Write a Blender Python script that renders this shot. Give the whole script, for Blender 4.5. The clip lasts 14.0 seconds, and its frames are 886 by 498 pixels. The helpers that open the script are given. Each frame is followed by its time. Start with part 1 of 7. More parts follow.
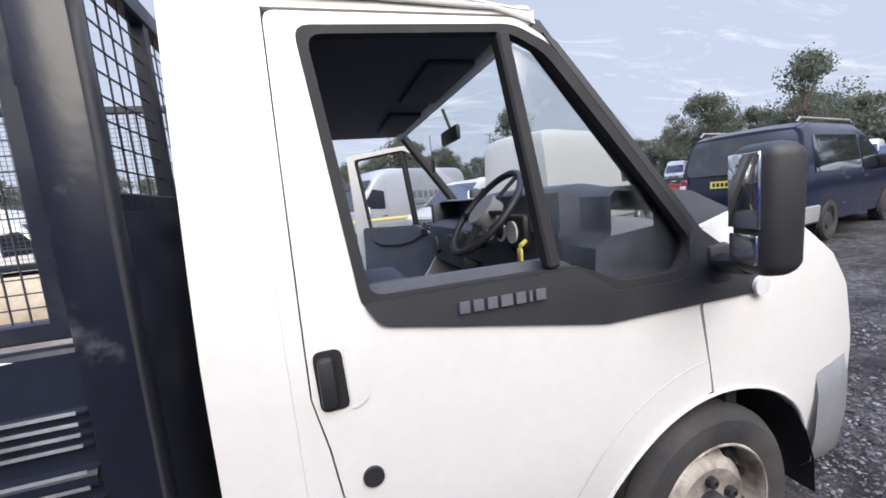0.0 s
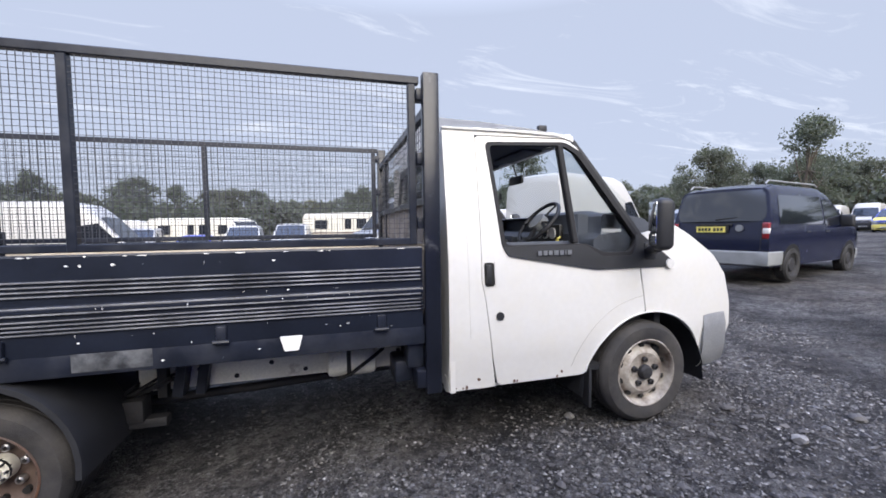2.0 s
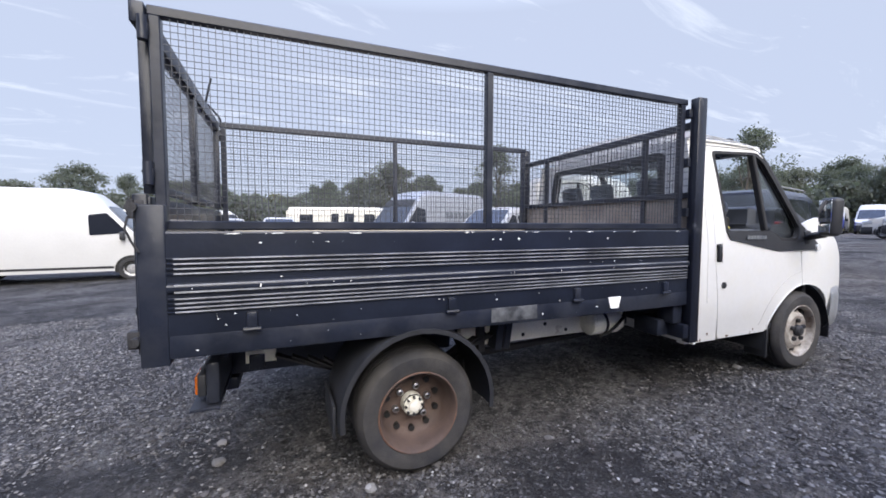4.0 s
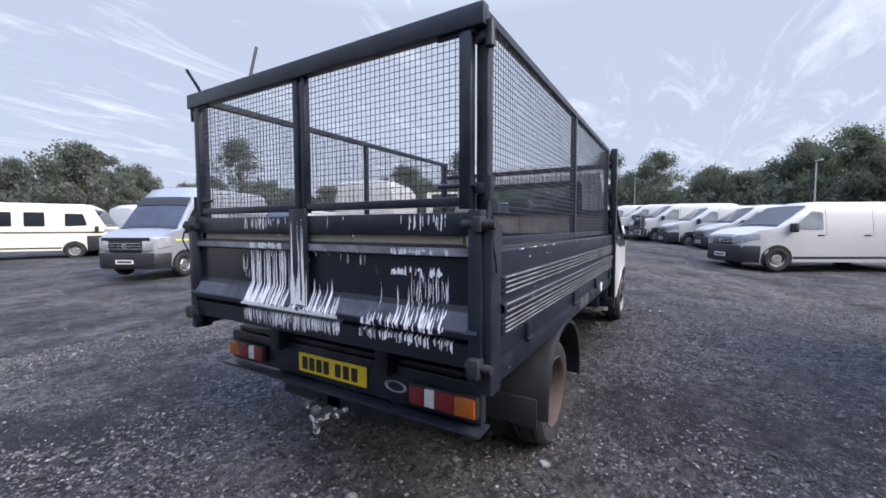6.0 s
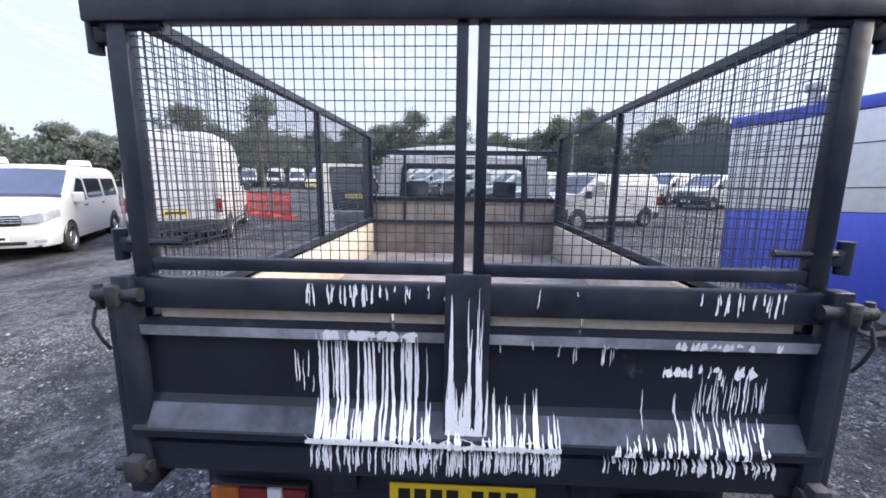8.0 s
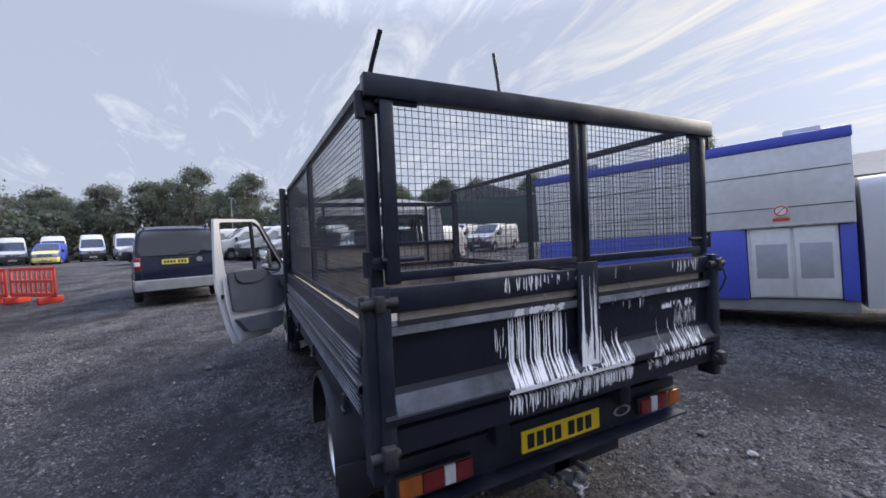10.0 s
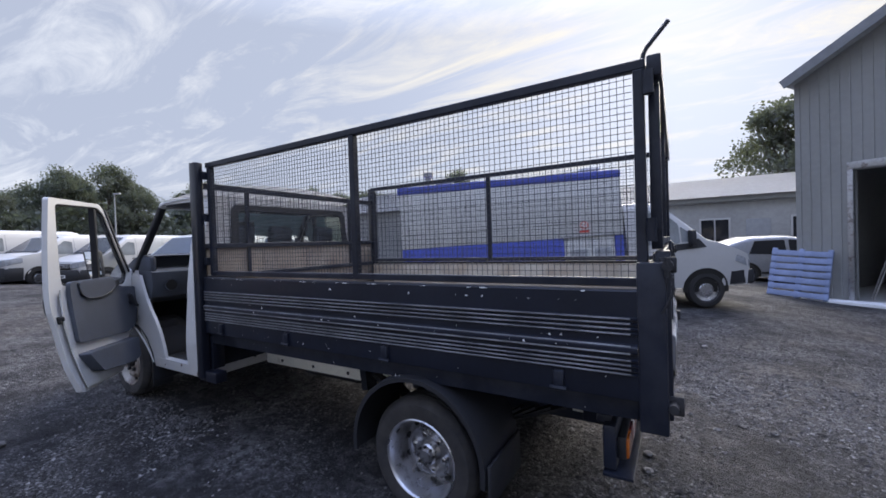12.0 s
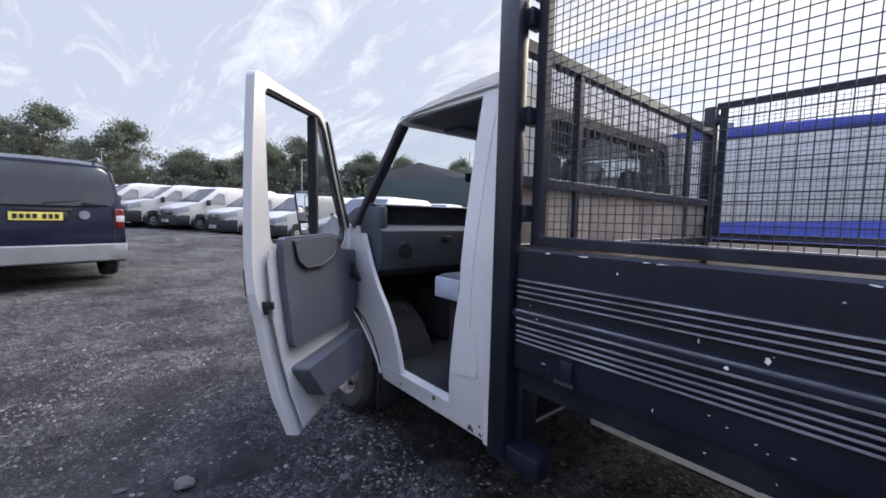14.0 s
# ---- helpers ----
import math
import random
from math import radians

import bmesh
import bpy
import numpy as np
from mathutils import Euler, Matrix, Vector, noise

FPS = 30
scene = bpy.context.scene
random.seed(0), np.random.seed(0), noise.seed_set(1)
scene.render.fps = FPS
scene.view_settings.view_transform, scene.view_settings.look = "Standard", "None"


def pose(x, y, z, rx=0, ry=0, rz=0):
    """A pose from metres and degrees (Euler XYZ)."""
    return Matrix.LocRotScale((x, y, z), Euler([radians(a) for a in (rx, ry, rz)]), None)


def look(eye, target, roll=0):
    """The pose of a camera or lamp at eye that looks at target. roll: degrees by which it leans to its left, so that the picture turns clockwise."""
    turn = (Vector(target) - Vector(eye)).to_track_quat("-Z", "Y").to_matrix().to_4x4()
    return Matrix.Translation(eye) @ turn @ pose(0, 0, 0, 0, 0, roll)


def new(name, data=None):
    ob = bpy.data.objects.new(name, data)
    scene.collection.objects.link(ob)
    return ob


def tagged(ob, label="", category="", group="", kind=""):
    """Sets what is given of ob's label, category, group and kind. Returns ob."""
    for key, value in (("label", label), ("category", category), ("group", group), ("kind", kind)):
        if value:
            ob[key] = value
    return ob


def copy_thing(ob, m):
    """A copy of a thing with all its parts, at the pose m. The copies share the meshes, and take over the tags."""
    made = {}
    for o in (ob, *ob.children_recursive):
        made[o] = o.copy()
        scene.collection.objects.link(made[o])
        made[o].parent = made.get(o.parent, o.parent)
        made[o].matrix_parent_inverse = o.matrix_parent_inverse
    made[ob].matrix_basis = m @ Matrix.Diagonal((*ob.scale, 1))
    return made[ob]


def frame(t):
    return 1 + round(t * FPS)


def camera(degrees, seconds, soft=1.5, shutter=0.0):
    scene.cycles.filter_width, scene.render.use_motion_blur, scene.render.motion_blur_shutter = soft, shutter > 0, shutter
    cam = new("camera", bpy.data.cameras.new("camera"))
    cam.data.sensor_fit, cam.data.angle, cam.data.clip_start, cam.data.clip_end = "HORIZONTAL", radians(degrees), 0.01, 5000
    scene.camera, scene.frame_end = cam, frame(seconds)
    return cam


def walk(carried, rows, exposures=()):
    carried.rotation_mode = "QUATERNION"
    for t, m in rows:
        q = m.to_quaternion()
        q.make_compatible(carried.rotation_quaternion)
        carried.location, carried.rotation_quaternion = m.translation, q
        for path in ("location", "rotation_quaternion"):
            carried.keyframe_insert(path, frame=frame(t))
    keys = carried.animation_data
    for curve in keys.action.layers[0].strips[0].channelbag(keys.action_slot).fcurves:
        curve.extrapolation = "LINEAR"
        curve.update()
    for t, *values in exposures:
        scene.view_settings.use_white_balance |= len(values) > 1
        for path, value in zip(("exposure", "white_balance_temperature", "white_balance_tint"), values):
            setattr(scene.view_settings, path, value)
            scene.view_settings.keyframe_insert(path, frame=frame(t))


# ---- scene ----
cam = camera(96.8, 14.0, 1.7)
PATH = [
    (0, (2.367, -1.836, 1.451), (2.929, 0.067, 1.198), -5.3),
    (0.5, (2.311, -2.137, 1.43), (2.963, -0.265, 1.169), -1.3),
    (1, (2.18, -2.463, 1.404), (2.786, -0.573, 1.153), -0.2),
    (1.5, (1.81, -2.763, 1.378), (2.381, -0.854, 1.205), -0.6),
    (2, (1.482, -3.052, 1.353), (2.027, -1.13, 1.246), -0.7),
    (2.5, (1.028, -3.181, 1.336), (1.549, -1.253, 1.226), -0.7),
    (3, (0.452, -3.125, 1.31), (0.988, -1.203, 1.184), -0.4),
    (3.5, (-0.071, -2.965, 1.288), (0.532, -1.064, 1.148), -0.1),
    (3.7, (-0.303, -2.952, 1.283), (0.346, -1.065, 1.148), -0.0),
    (5.8, (-2.367, -1.776, 1.346), (-0.716, -0.651, 1.25), -0.0),
    (6, (-2.499, -1.61, 1.345), (-0.782, -0.591, 1.232), -0.1),
    (6.5, (-2.711, -1.172, 1.355), (-0.872, -0.408, 1.17), -0.0),
    (7, (-2.747, -0.715, 1.383), (-0.831, -0.205, 1.121), 0.5),
    (7.5, (-2.613, -0.303, 1.443), (-0.662, -0.018, 1.107), 1.0),
    (8, (-2.223, 0.024, 1.678), (-0.254, 0.11, 1.341), 0.7),
    (8.2, (-2.147, 0.12, 1.785), (-0.17, 0.115, 1.48), 0.6),
    (10.3, (-2.528, 1.632, 1.527), (-0.817, 0.598, 1.481), -2.8),
    (10.5, (-2.439, 1.799, 1.497), (-0.791, 0.665, 1.465), -2.8),
    (11, (-2.112, 2.17, 1.482), (-0.655, 0.8, 1.485), -2.4),
    (11.5, (-1.722, 2.503, 1.467), (-0.479, 0.936, 1.476), -2.0),
    (12, (-1.221, 2.702, 1.465), (-0.199, 0.983, 1.433), -1.9),
    (12.5, (-0.661, 2.779, 1.451), (0.193, 0.973, 1.364), -1.9),
    (13, (-0.056, 2.669, 1.426), (0.902, 0.918, 1.294), -1.2),
    (13.5, (0.523, 2.431, 1.367), (1.734, 0.848, 1.198), 0.5),
    (14, (1.041, 2.126, 1.358), (2.574, 0.851, 1.2), 1.3),
]
EXPOSURES = [(0, 1.54, 6800, 9), (1.5, 1.47, 6700, 9), (3.5, 1.56, 6550, 9), (6.0, 1.5, 6600, 9), (6.5, 1.53, 6600, 9), (7.5, 1.7, 6650, 9), (8.2, 2.1, 6750, 9), (10.3, 1.22, 6700, 9), (11.5, 1.22, 6700, 9), (12.5, 1.32, 6700, 9), (13.2, 1.45, 6800, 9), (14, 1.58, 6950, 9)]
walk(cam, [(t, look(e, a, r)) for t, e, a, r in PATH], EXPOSURES)

CLOUD_LOW, HAZE = 0.76, 0.965
GATE_PITCH = 0.0265

# ---- light ----
SUN_AZ, SUN_EL = 180.0, 38.0          # degrees, clockwise from +y: a veiled sun over the yard
GLOW_EL = 18.0                        # the brightest cloud lies lower
world = bpy.data.worlds.new("evening_sky")
scene.world = world
world.use_nodes = True
wn, wl = world.node_tree.nodes, world.node_tree.links
wn.clear()
w_out, w_bg = wn.new("ShaderNodeOutputWorld"), wn.new("ShaderNodeBackground")
sky = wn.new("ShaderNodeTexSky")
sky.sky_type, sky.sun_disc = "NISHITA", False
sky.sun_elevation, sky.sun_rotation = radians(SUN_EL), radians(SUN_AZ)
sky.dust_density, sky.air_density, sky.ozone_density = 2.0, 1.0, 2.0
w_bg.inputs[1].default_value = 0.15
# thin streaked cirrus, on a plane high above
geo = wn.new("ShaderNodeTexCoord")
sep = wn.new("ShaderNodeSeparateXYZ")
wl.new(geo.outputs["Generated"], sep.inputs[0])


def wmath(op, a, b=None, clamp=False):
    n = wn.new("ShaderNodeMath")
    n.operation, n.use_clamp = op, clamp
    for i, v in enumerate((a, b)):
        if v is None:
            continue
        if isinstance(v, (int, float)):
            n.inputs[i].default_value = v
        else:
            wl.new(v, n.inputs[i])
    return n.outputs[0]


zz = wmath("MAXIMUM", wmath("ADD", sep.outputs[2], 0.12), 0.02)
cxy = wn.new("ShaderNodeCombineXYZ")
wl.new(wmath("DIVIDE", sep.outputs[0], zz), cxy.inputs[0])
wl.new(wmath("DIVIDE", sep.outputs[1], zz), cxy.inputs[1])
cmap = wn.new("ShaderNodeMapping")
cmap.inputs["Rotation"].default_value = (0, 0, radians(35))
cmap.inputs["Scale"].default_value = (0.60, 1.9, 1)
wl.new(cxy.outputs[0], cmap.inputs[0])
cn = wn.new("ShaderNodeTexNoise")
cn.inputs["Scale"].default_value, cn.inputs["Detail"].default_value = 1.9, 12
cn.inputs["Roughness"].default_value, cn.inputs["Distortion"].default_value = 0.66, 0.9
wl.new(cmap.outputs[0], cn.inputs["Vector"])
cn2 = wn.new("ShaderNodeTexNoise")
cn2.inputs["Scale"].default_value, cn2.inputs["Detail"].default_value = 0.35, 3
wl.new(cxy.outputs[0], cn2.inputs["Vector"])
# nearness to the sun: more and brighter cloud there
sdot = wn.new("ShaderNodeVectorMath")
sdot.operation = "DOT_PRODUCT"
nrm = wn.new("ShaderNodeVectorMath")
nrm.operation = "NORMALIZE"
wl.new(geo.outputs["Generated"], nrm.inputs[0])
wl.new(nrm.outputs[0], sdot.inputs[0])
az, el = radians(SUN_AZ), radians(GLOW_EL)
sdot.inputs[1].default_value = (math.sin(az) * math.cos(el), math.cos(az) * math.cos(el), math.sin(el))
near = wmath("MAXIMUM", sdot.outputs["Value"], 0.0)
near2 = wmath("POWER", near, 2.5)
cover = wmath("ADD", wmath("MULTIPLY", cn.outputs[0], 1.0), wmath("MULTIPLY", cn2.outputs[0], 0.45))
cover = wmath("ADD", cover, wmath("MULTIPLY", near2, 0.04))
cover = wmath("MULTIPLY", wmath("SUBTRACT", cover, CLOUD_LOW), 4.2, True)
cover = wmath("MULTIPLY", cover, wmath("MULTIPLY", wmath("SUBTRACT", sep.outputs[2], 0.0), 6.0, True))
cloudcol = wn.new("ShaderNodeMix")
cloudcol.data_type = "RGBA"
wl.new(near2, cloudcol.inputs["Factor"])
cloudcol.inputs["A"].default_value = (2.80, 2.98, 3.40, 1)
cloudcol.inputs["B"].default_value = (2.70, 2.52, 2.20, 1)
veil = wn.new("ShaderNodeMix")          # a thin high haze over the blue
veil.data_type = "RGBA"
veil.inputs["Factor"].default_value = HAZE
wl.new(sky.outputs[0], veil.inputs["A"])
veil.inputs["B"].default_value = (1.50, 1.69, 2.21, 1)
skymix = wn.new("ShaderNodeMix")
skymix.data_type = "RGBA"
wl.new(wmath("MULTIPLY", cover, 0.85), skymix.inputs["Factor"])
wl.new(veil.outputs["Result"], skymix.inputs["A"])
wl.new(cloudcol.outputs["Result"], skymix.inputs["B"])
# fill light added in the mostly unseen upper sky, plus glow round the sun
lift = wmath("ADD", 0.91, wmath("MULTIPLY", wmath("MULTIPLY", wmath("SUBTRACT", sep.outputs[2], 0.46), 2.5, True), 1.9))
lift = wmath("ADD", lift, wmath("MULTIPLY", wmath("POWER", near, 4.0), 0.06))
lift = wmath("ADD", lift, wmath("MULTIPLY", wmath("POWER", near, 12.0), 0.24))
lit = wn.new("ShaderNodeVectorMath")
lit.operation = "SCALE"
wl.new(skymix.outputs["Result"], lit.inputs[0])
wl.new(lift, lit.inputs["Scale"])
high = wn.new("ShaderNodeMix")          # clearer blue towards the zenith
high.data_type, high.blend_type = "RGBA", "MULTIPLY"
wl.new(wmath("MULTIPLY", wmath("SUBTRACT", sep.outputs[2], 0.50), 3.0, True), high.inputs["Factor"])
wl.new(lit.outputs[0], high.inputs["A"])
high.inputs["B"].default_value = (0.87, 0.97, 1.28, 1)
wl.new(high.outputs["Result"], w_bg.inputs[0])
wl.new(w_bg.outputs[0], w_out.inputs[0])

sun = new("sun", bpy.data.lights.new("sun", "SUN"))
sun.data.energy, sun.data.angle, sun.data.color = 2.1, radians(56), (1.0, 0.93, 0.84)
el = radians(SUN_EL)
sun.matrix_world = look((0, 0, 0), (-math.sin(az) * math.cos(el), -math.cos(az) * math.cos(el), -math.sin(el)))


# ---- materials ----
def material(name, colour, rough=0.6, metal=0.0, vary=0.12, scale=6.0, bump=0.0, bump_scale=60.0, second=None, amount=0.5,
             second_scale=3.0, soft_edge=0.12, second_rough=None, coat=0.0, fine=0.08):
    """Principled paint or stone with variation at two scales and, if given, a second colour in patches (dirt, rust, chips)."""
    m = bpy.data.materials.new(name)
    m.use_nodes = True
    n, l = m.node_tree.nodes, m.node_tree.links
    b = n["Principled BSDF"]
    tc = n.new("ShaderNodeTexCoord")
    big, small = n.new("ShaderNodeTexNoise"), n.new("ShaderNodeTexNoise")
    for t, s, d in ((big, scale, 5), (small, scale * 14, 4)):
        t.inputs["Scale"].default_value, t.inputs["Detail"].default_value = s, d
        l.new(tc.outputs["Object"], t.inputs["Vector"])
    rng = n.new("ShaderNodeMapRange")
    rng.inputs["From Min"].default_value, rng.inputs["From Max"].default_value = 0.3, 0.7
    rng.inputs["To Min"].default_value, rng.inputs["To Max"].default_value = 1 - vary, 1 + vary
    l.new(big.outputs[0], rng.inputs[0])
    rng2 = n.new("ShaderNodeMapRange")
    rng2.inputs["From Min"].default_value, rng2.inputs["From Max"].default_value = 0.3, 0.7
    rng2.inputs["To Min"].default_value, rng2.inputs["To Max"].default_value = 1 - fine, 1 + fine
    l.new(small.outputs[0], rng2.inputs[0])
    mul = n.new("ShaderNodeMath")
    mul.operation = "MULTIPLY"
    l.new(rng.outputs[0], mul.inputs[0])
    l.new(rng2.outputs[0], mul.inputs[1])
    col = n.new("ShaderNodeMix")
    col.data_type, col.blend_type = "RGBA", "MULTIPLY"
    col.inputs["Factor"].default_value = 1
    col.inputs["A"].default_value = (*colour, 1)
    l.new(mul.outputs[0], col.inputs["B"])
    out = col.outputs["Result"]
    if second:
        pn = n.new("ShaderNodeTexNoise")
        pn.inputs["Scale"].default_value, pn.inputs["Detail"].default_value, pn.inputs["Roughness"].default_value = second_scale, 8, 0.65
        l.new(tc.outputs["Object"], pn.inputs["Vector"])
        pr = n.new("ShaderNodeMapRange")
        edge = 0.5 + (0.5 - amount) * 0.5
        pr.inputs["From Min"].default_value, pr.inputs["From Max"].default_value = edge - soft_edge / 2, edge + soft_edge / 2
        l.new(pn.outputs[0], pr.inputs[0])
        mx = n.new("ShaderNodeMix")
        mx.data_type = "RGBA"
        l.new(pr.outputs[0], mx.inputs["Factor"])
        l.new(out, mx.inputs["A"])
        mx.inputs["B"].default_value = (*second, 1)
        out = mx.outputs["Result"]
        if second_rough is not None:
            rr = n.new("ShaderNodeMapRange")
            rr.inputs["To Min"].default_value, rr.inputs["To Max"].default_value = rough, second_rough
            l.new(pr.outputs[0], rr.inputs[0])
            l.new(rr.outputs[0], b.inputs["Roughness"])
    l.new(out, b.inputs["Base Color"])
    if second is None or second_rough is None:
        rv = n.new("ShaderNodeMapRange")
        rv.inputs["To Min"].default_value, rv.inputs["To Max"].default_value = max(0.02, rough * 0.8), min(1, rough * 1.2)
        l.new(big.outputs[0], rv.inputs[0])
        l.new(rv.outputs[0], b.inputs["Roughness"])
    b.inputs["Metallic"].default_value = metal
    b.inputs["Coat Weight"].default_value = coat
    b.inputs["Coat Roughness"].default_value = 0.08
    if bump:
        bn = n.new("ShaderNodeTexNoise")
        bn.inputs["Scale"].default_value, bn.inputs["Detail"].default_value = bump_scale, 6
        l.new(tc.outputs["Object"], bn.inputs["Vector"])
        bp = n.new("ShaderNodeBump")
        bp.inputs["Strength"].default_value, bp.inputs["Distance"].default_value = bump, 0.01
        l.new(bn.outputs[0], bp.inputs["Height"])
        l.new(bp.outputs[0], b.inputs["Normal"])
    return m


def glass(name, tint, rough=0.03, alpha=0.35):
    """Thin tinted pane: part of the light goes straight through, the rest mirrors."""
    m = bpy.data.materials.new(name)
    m.use_nodes = True
    n, l = m.node_tree.nodes, m.node_tree.links
    n.clear()
    o, mix = n.new("ShaderNodeOutputMaterial"), n.new("ShaderNodeMixShader")
    tr, gl, fr = n.new("ShaderNodeBsdfTransparent"), n.new("ShaderNodeBsdfGlossy"), n.new("ShaderNodeLayerWeight")
    tr.inputs[0].default_value = (*tint, 1)
    gl.inputs["Roughness"].default_value = rough
    fr.inputs[0].default_value = 0.5
    pw = n.new("ShaderNodeMath")
    pw.operation = "POWER"
    l.new(fr.outputs["Facing"], pw.inputs[0])
    pw.inputs[1].default_value = 4.0
    sc = n.new("ShaderNodeMath")
    sc.operation = "MULTIPLY_ADD"
    l.new(pw.outputs[0], sc.inputs[0])
    sc.inputs[1].default_value, sc.inputs[2].default_value = 0.6, 0.05
    l.new(sc.outputs[0], mix.inputs[0])
    l.new(tr.outputs[0], mix.inputs[1])
    l.new(gl.outputs[0], mix.inputs[2])
    l.new(mix.outputs[0], o.inputs[0])
    return m


def stone_material(name, dark, pale):
    """Chippings: each stone its own tone, a few of them pale."""
    m = material(name, dark, 0.9, vary=0.2, scale=30, bump=0.3)
    n, l = m.node_tree.nodes, m.node_tree.links
    b = n["Principled BSDF"]
    g, p, mx = n.new("ShaderNodeNewGeometry"), n.new("ShaderNodeMath"), n.new("ShaderNodeMix")
    p.operation = "POWER"
    l.new(g.outputs["Random Per Island"], p.inputs[0])
    p.inputs[1].default_value = 2.2
    mx.data_type = "RGBA"
    l.new(p.outputs[0], mx.inputs["Factor"])
    l.new(b.inputs["Base Color"].links[0].from_socket, mx.inputs["A"])
    mx.inputs["B"].default_value = (*pale, 1)
    l.new(mx.outputs["Result"], b.inputs["Base Color"])
    return m


def leaf_material(name, colour, *a, **k):
    """Foliage: matt, and lit through from behind."""
    m = material(name, colour, *a, **k)
    n, l = m.node_tree.nodes, m.node_tree.links
    b, o = n["Principled BSDF"], n["Material Output"]
    tr, mx = n.new("ShaderNodeBsdfTranslucent"), n.new("ShaderNodeMixShader")
    tr.inputs[0].default_value = (colour[0] * 1.5, colour[1] * 1.6, colour[2] * 0.9, 1)
    mx.inputs[0].default_value = 0.4
    l.new(b.outputs[0], mx.inputs[1])
    l.new(tr.outputs[0], mx.inputs[2])
    l.new(mx.outputs[0], o.inputs[0])
    return m


WHITE = material("white_van_paint", (0.62, 0.615, 0.605), 0.35, vary=0.02, scale=2.2, second=(0.62, 0.60, 0.55), amount=0.10, second_scale=5, soft_edge=0.5, coat=0.2, fine=0.02)
# white paint greyed: the folds' shade put into the lines' colour
CREASESHADE = material("crease_shade", (0.42, 0.41, 0.39), 0.5, vary=0.05)
WHITE_FAR = material("white_vehicle_paint", (0.47, 0.467, 0.460), 0.35, vary=0.03, scale=1.5, coat=0.2, fine=0.02)
CREAM = material("cream_body_paint", (0.70, 0.67, 0.58), 0.4, vary=0.06, scale=1.5)
SILVER = material("silver_van_paint", (0.27, 0.285, 0.315), 0.38, 0.25, vary=0.04, scale=1.5, coat=0.3)
NAVY = material("navy_car_paint", (0.005, 0.007, 0.024), 0.25, 0.0, vary=0.05, scale=2.0, coat=0.3)
BLUE = material("blue_box_paint", (0.055, 0.085, 0.42), 0.4, vary=0.10, scale=1.5)
GREYBOX = material("pale_box_panel", (0.62, 0.62, 0.60), 0.5, vary=0.08, scale=0.8, second=(0.50, 0.49, 0.46), amount=0.3, second_scale=0.9, soft_edge=0.4)
BLACK = material("worn_black_paint", (0.013, 0.016, 0.026), 0.30, vary=0.25, scale=4, second=(0.036, 0.039, 0.050), amount=0.28, second_scale=5, soft_edge=0.35, second_rough=0.5, bump=0.12, bump_scale=30)
BLACK.node_tree.nodes["Principled BSDF"].inputs["Specular IOR Level"].default_value = 0.30
BLACKCHIP = material("chipped_black_paint", (0.011, 0.014, 0.024), 0.30, vary=0.25, scale=4, second=(0.75, 0.75, 0.75), amount=-0.22, second_scale=16, soft_edge=0.02, second_rough=0.7, bump=0.1, bump_scale=30)
BLACKCHIP.node_tree.nodes["Principled BSDF"].inputs["Specular IOR Level"].default_value = 0.38
DARKSTEEL = material("dark_wire", (0.042, 0.046, 0.058), 0.5, 0.2, vary=0.2, scale=8)
RUSTY = material("rusty_steel", (0.13, 0.065, 0.04), 0.85, vary=0.25, scale=9, second=(0.07, 0.05, 0.045), amount=0.5, second_scale=7, soft_edge=0.3, bump=0.4, bump_scale=90)
PALE_STEEL = material("flaking_cream_steel", (0.80, 0.77, 0.68), 0.6, vary=0.08, scale=5, second=(0.20, 0.13, 0.08), amount=0.10, second_scale=6, soft_edge=0.15, bump=0.2)
SPATTER = material("paint_spattered_steel", (0.05, 0.048, 0.05), 0.6, vary=0.2, scale=10, second=(0.6, 0.6, 0.6), amount=0.36, second_scale=22, soft_edge=0.05)
GALV = material("dull_metal", (0.42, 0.42, 0.43), 0.42, 0.8, vary=0.2, scale=9, second=(0.10, 0.08, 0.07), amount=0.32, second_scale=9, soft_edge=0.2)
DARKRUST = material("grimy_rusted_steel", (0.018, 0.018, 0.021), 0.7, vary=0.3, scale=14, second=(0.045, 0.034, 0.030), amount=0.12, second_scale=18, soft_edge=0.3, bump=0.4, bump_scale=120)
RUBBER = material("dusty_tyre", (0.020, 0.020, 0.023), 0.8, vary=0.3, scale=9, second=(0.075, 0.068, 0.062), amount=0.30, second_scale=5, soft_edge=0.5, bump=0.3, bump_scale=140)
WORNSHEEN = material("worn_edge_with_sheen", (0.36, 0.37, 0.40), 0.38, 0.3, vary=0.35, scale=5, second=(0.03, 0.033, 0.045), amount=0.25, second_scale=6, soft_edge=0.5)
PLASTIC = material("black_plastic", (0.018, 0.019, 0.023), 0.55, vary=0.15, scale=9, bump=0.06, bump_scale=300)
BUMPER = material("faded_bumper_plastic", (0.36, 0.37, 0.39), 0.6, vary=0.10, scale=5, bump=0.08, bump_scale=200)
SEAL = material("black_rubber_seal", (0.012, 0.012, 0.014), 0.8, vary=0.15, scale=9)
GREYPLASTIC = material("grey_bumper_plastic", (0.20, 0.21, 0.22), 0.6, vary=0.12, scale=5, bump=0.08, bump_scale=200)
TRIM = material("blue_grey_door_trim", (0.075, 0.084, 0.105), 0.75, vary=0.12, scale=8, bump=0.15, bump_scale=260)
FABRIC = material("dark_seat_fabric", (0.075, 0.083, 0.105), 0.95, vary=0.2, scale=12, bump=0.4, bump_scale=400)
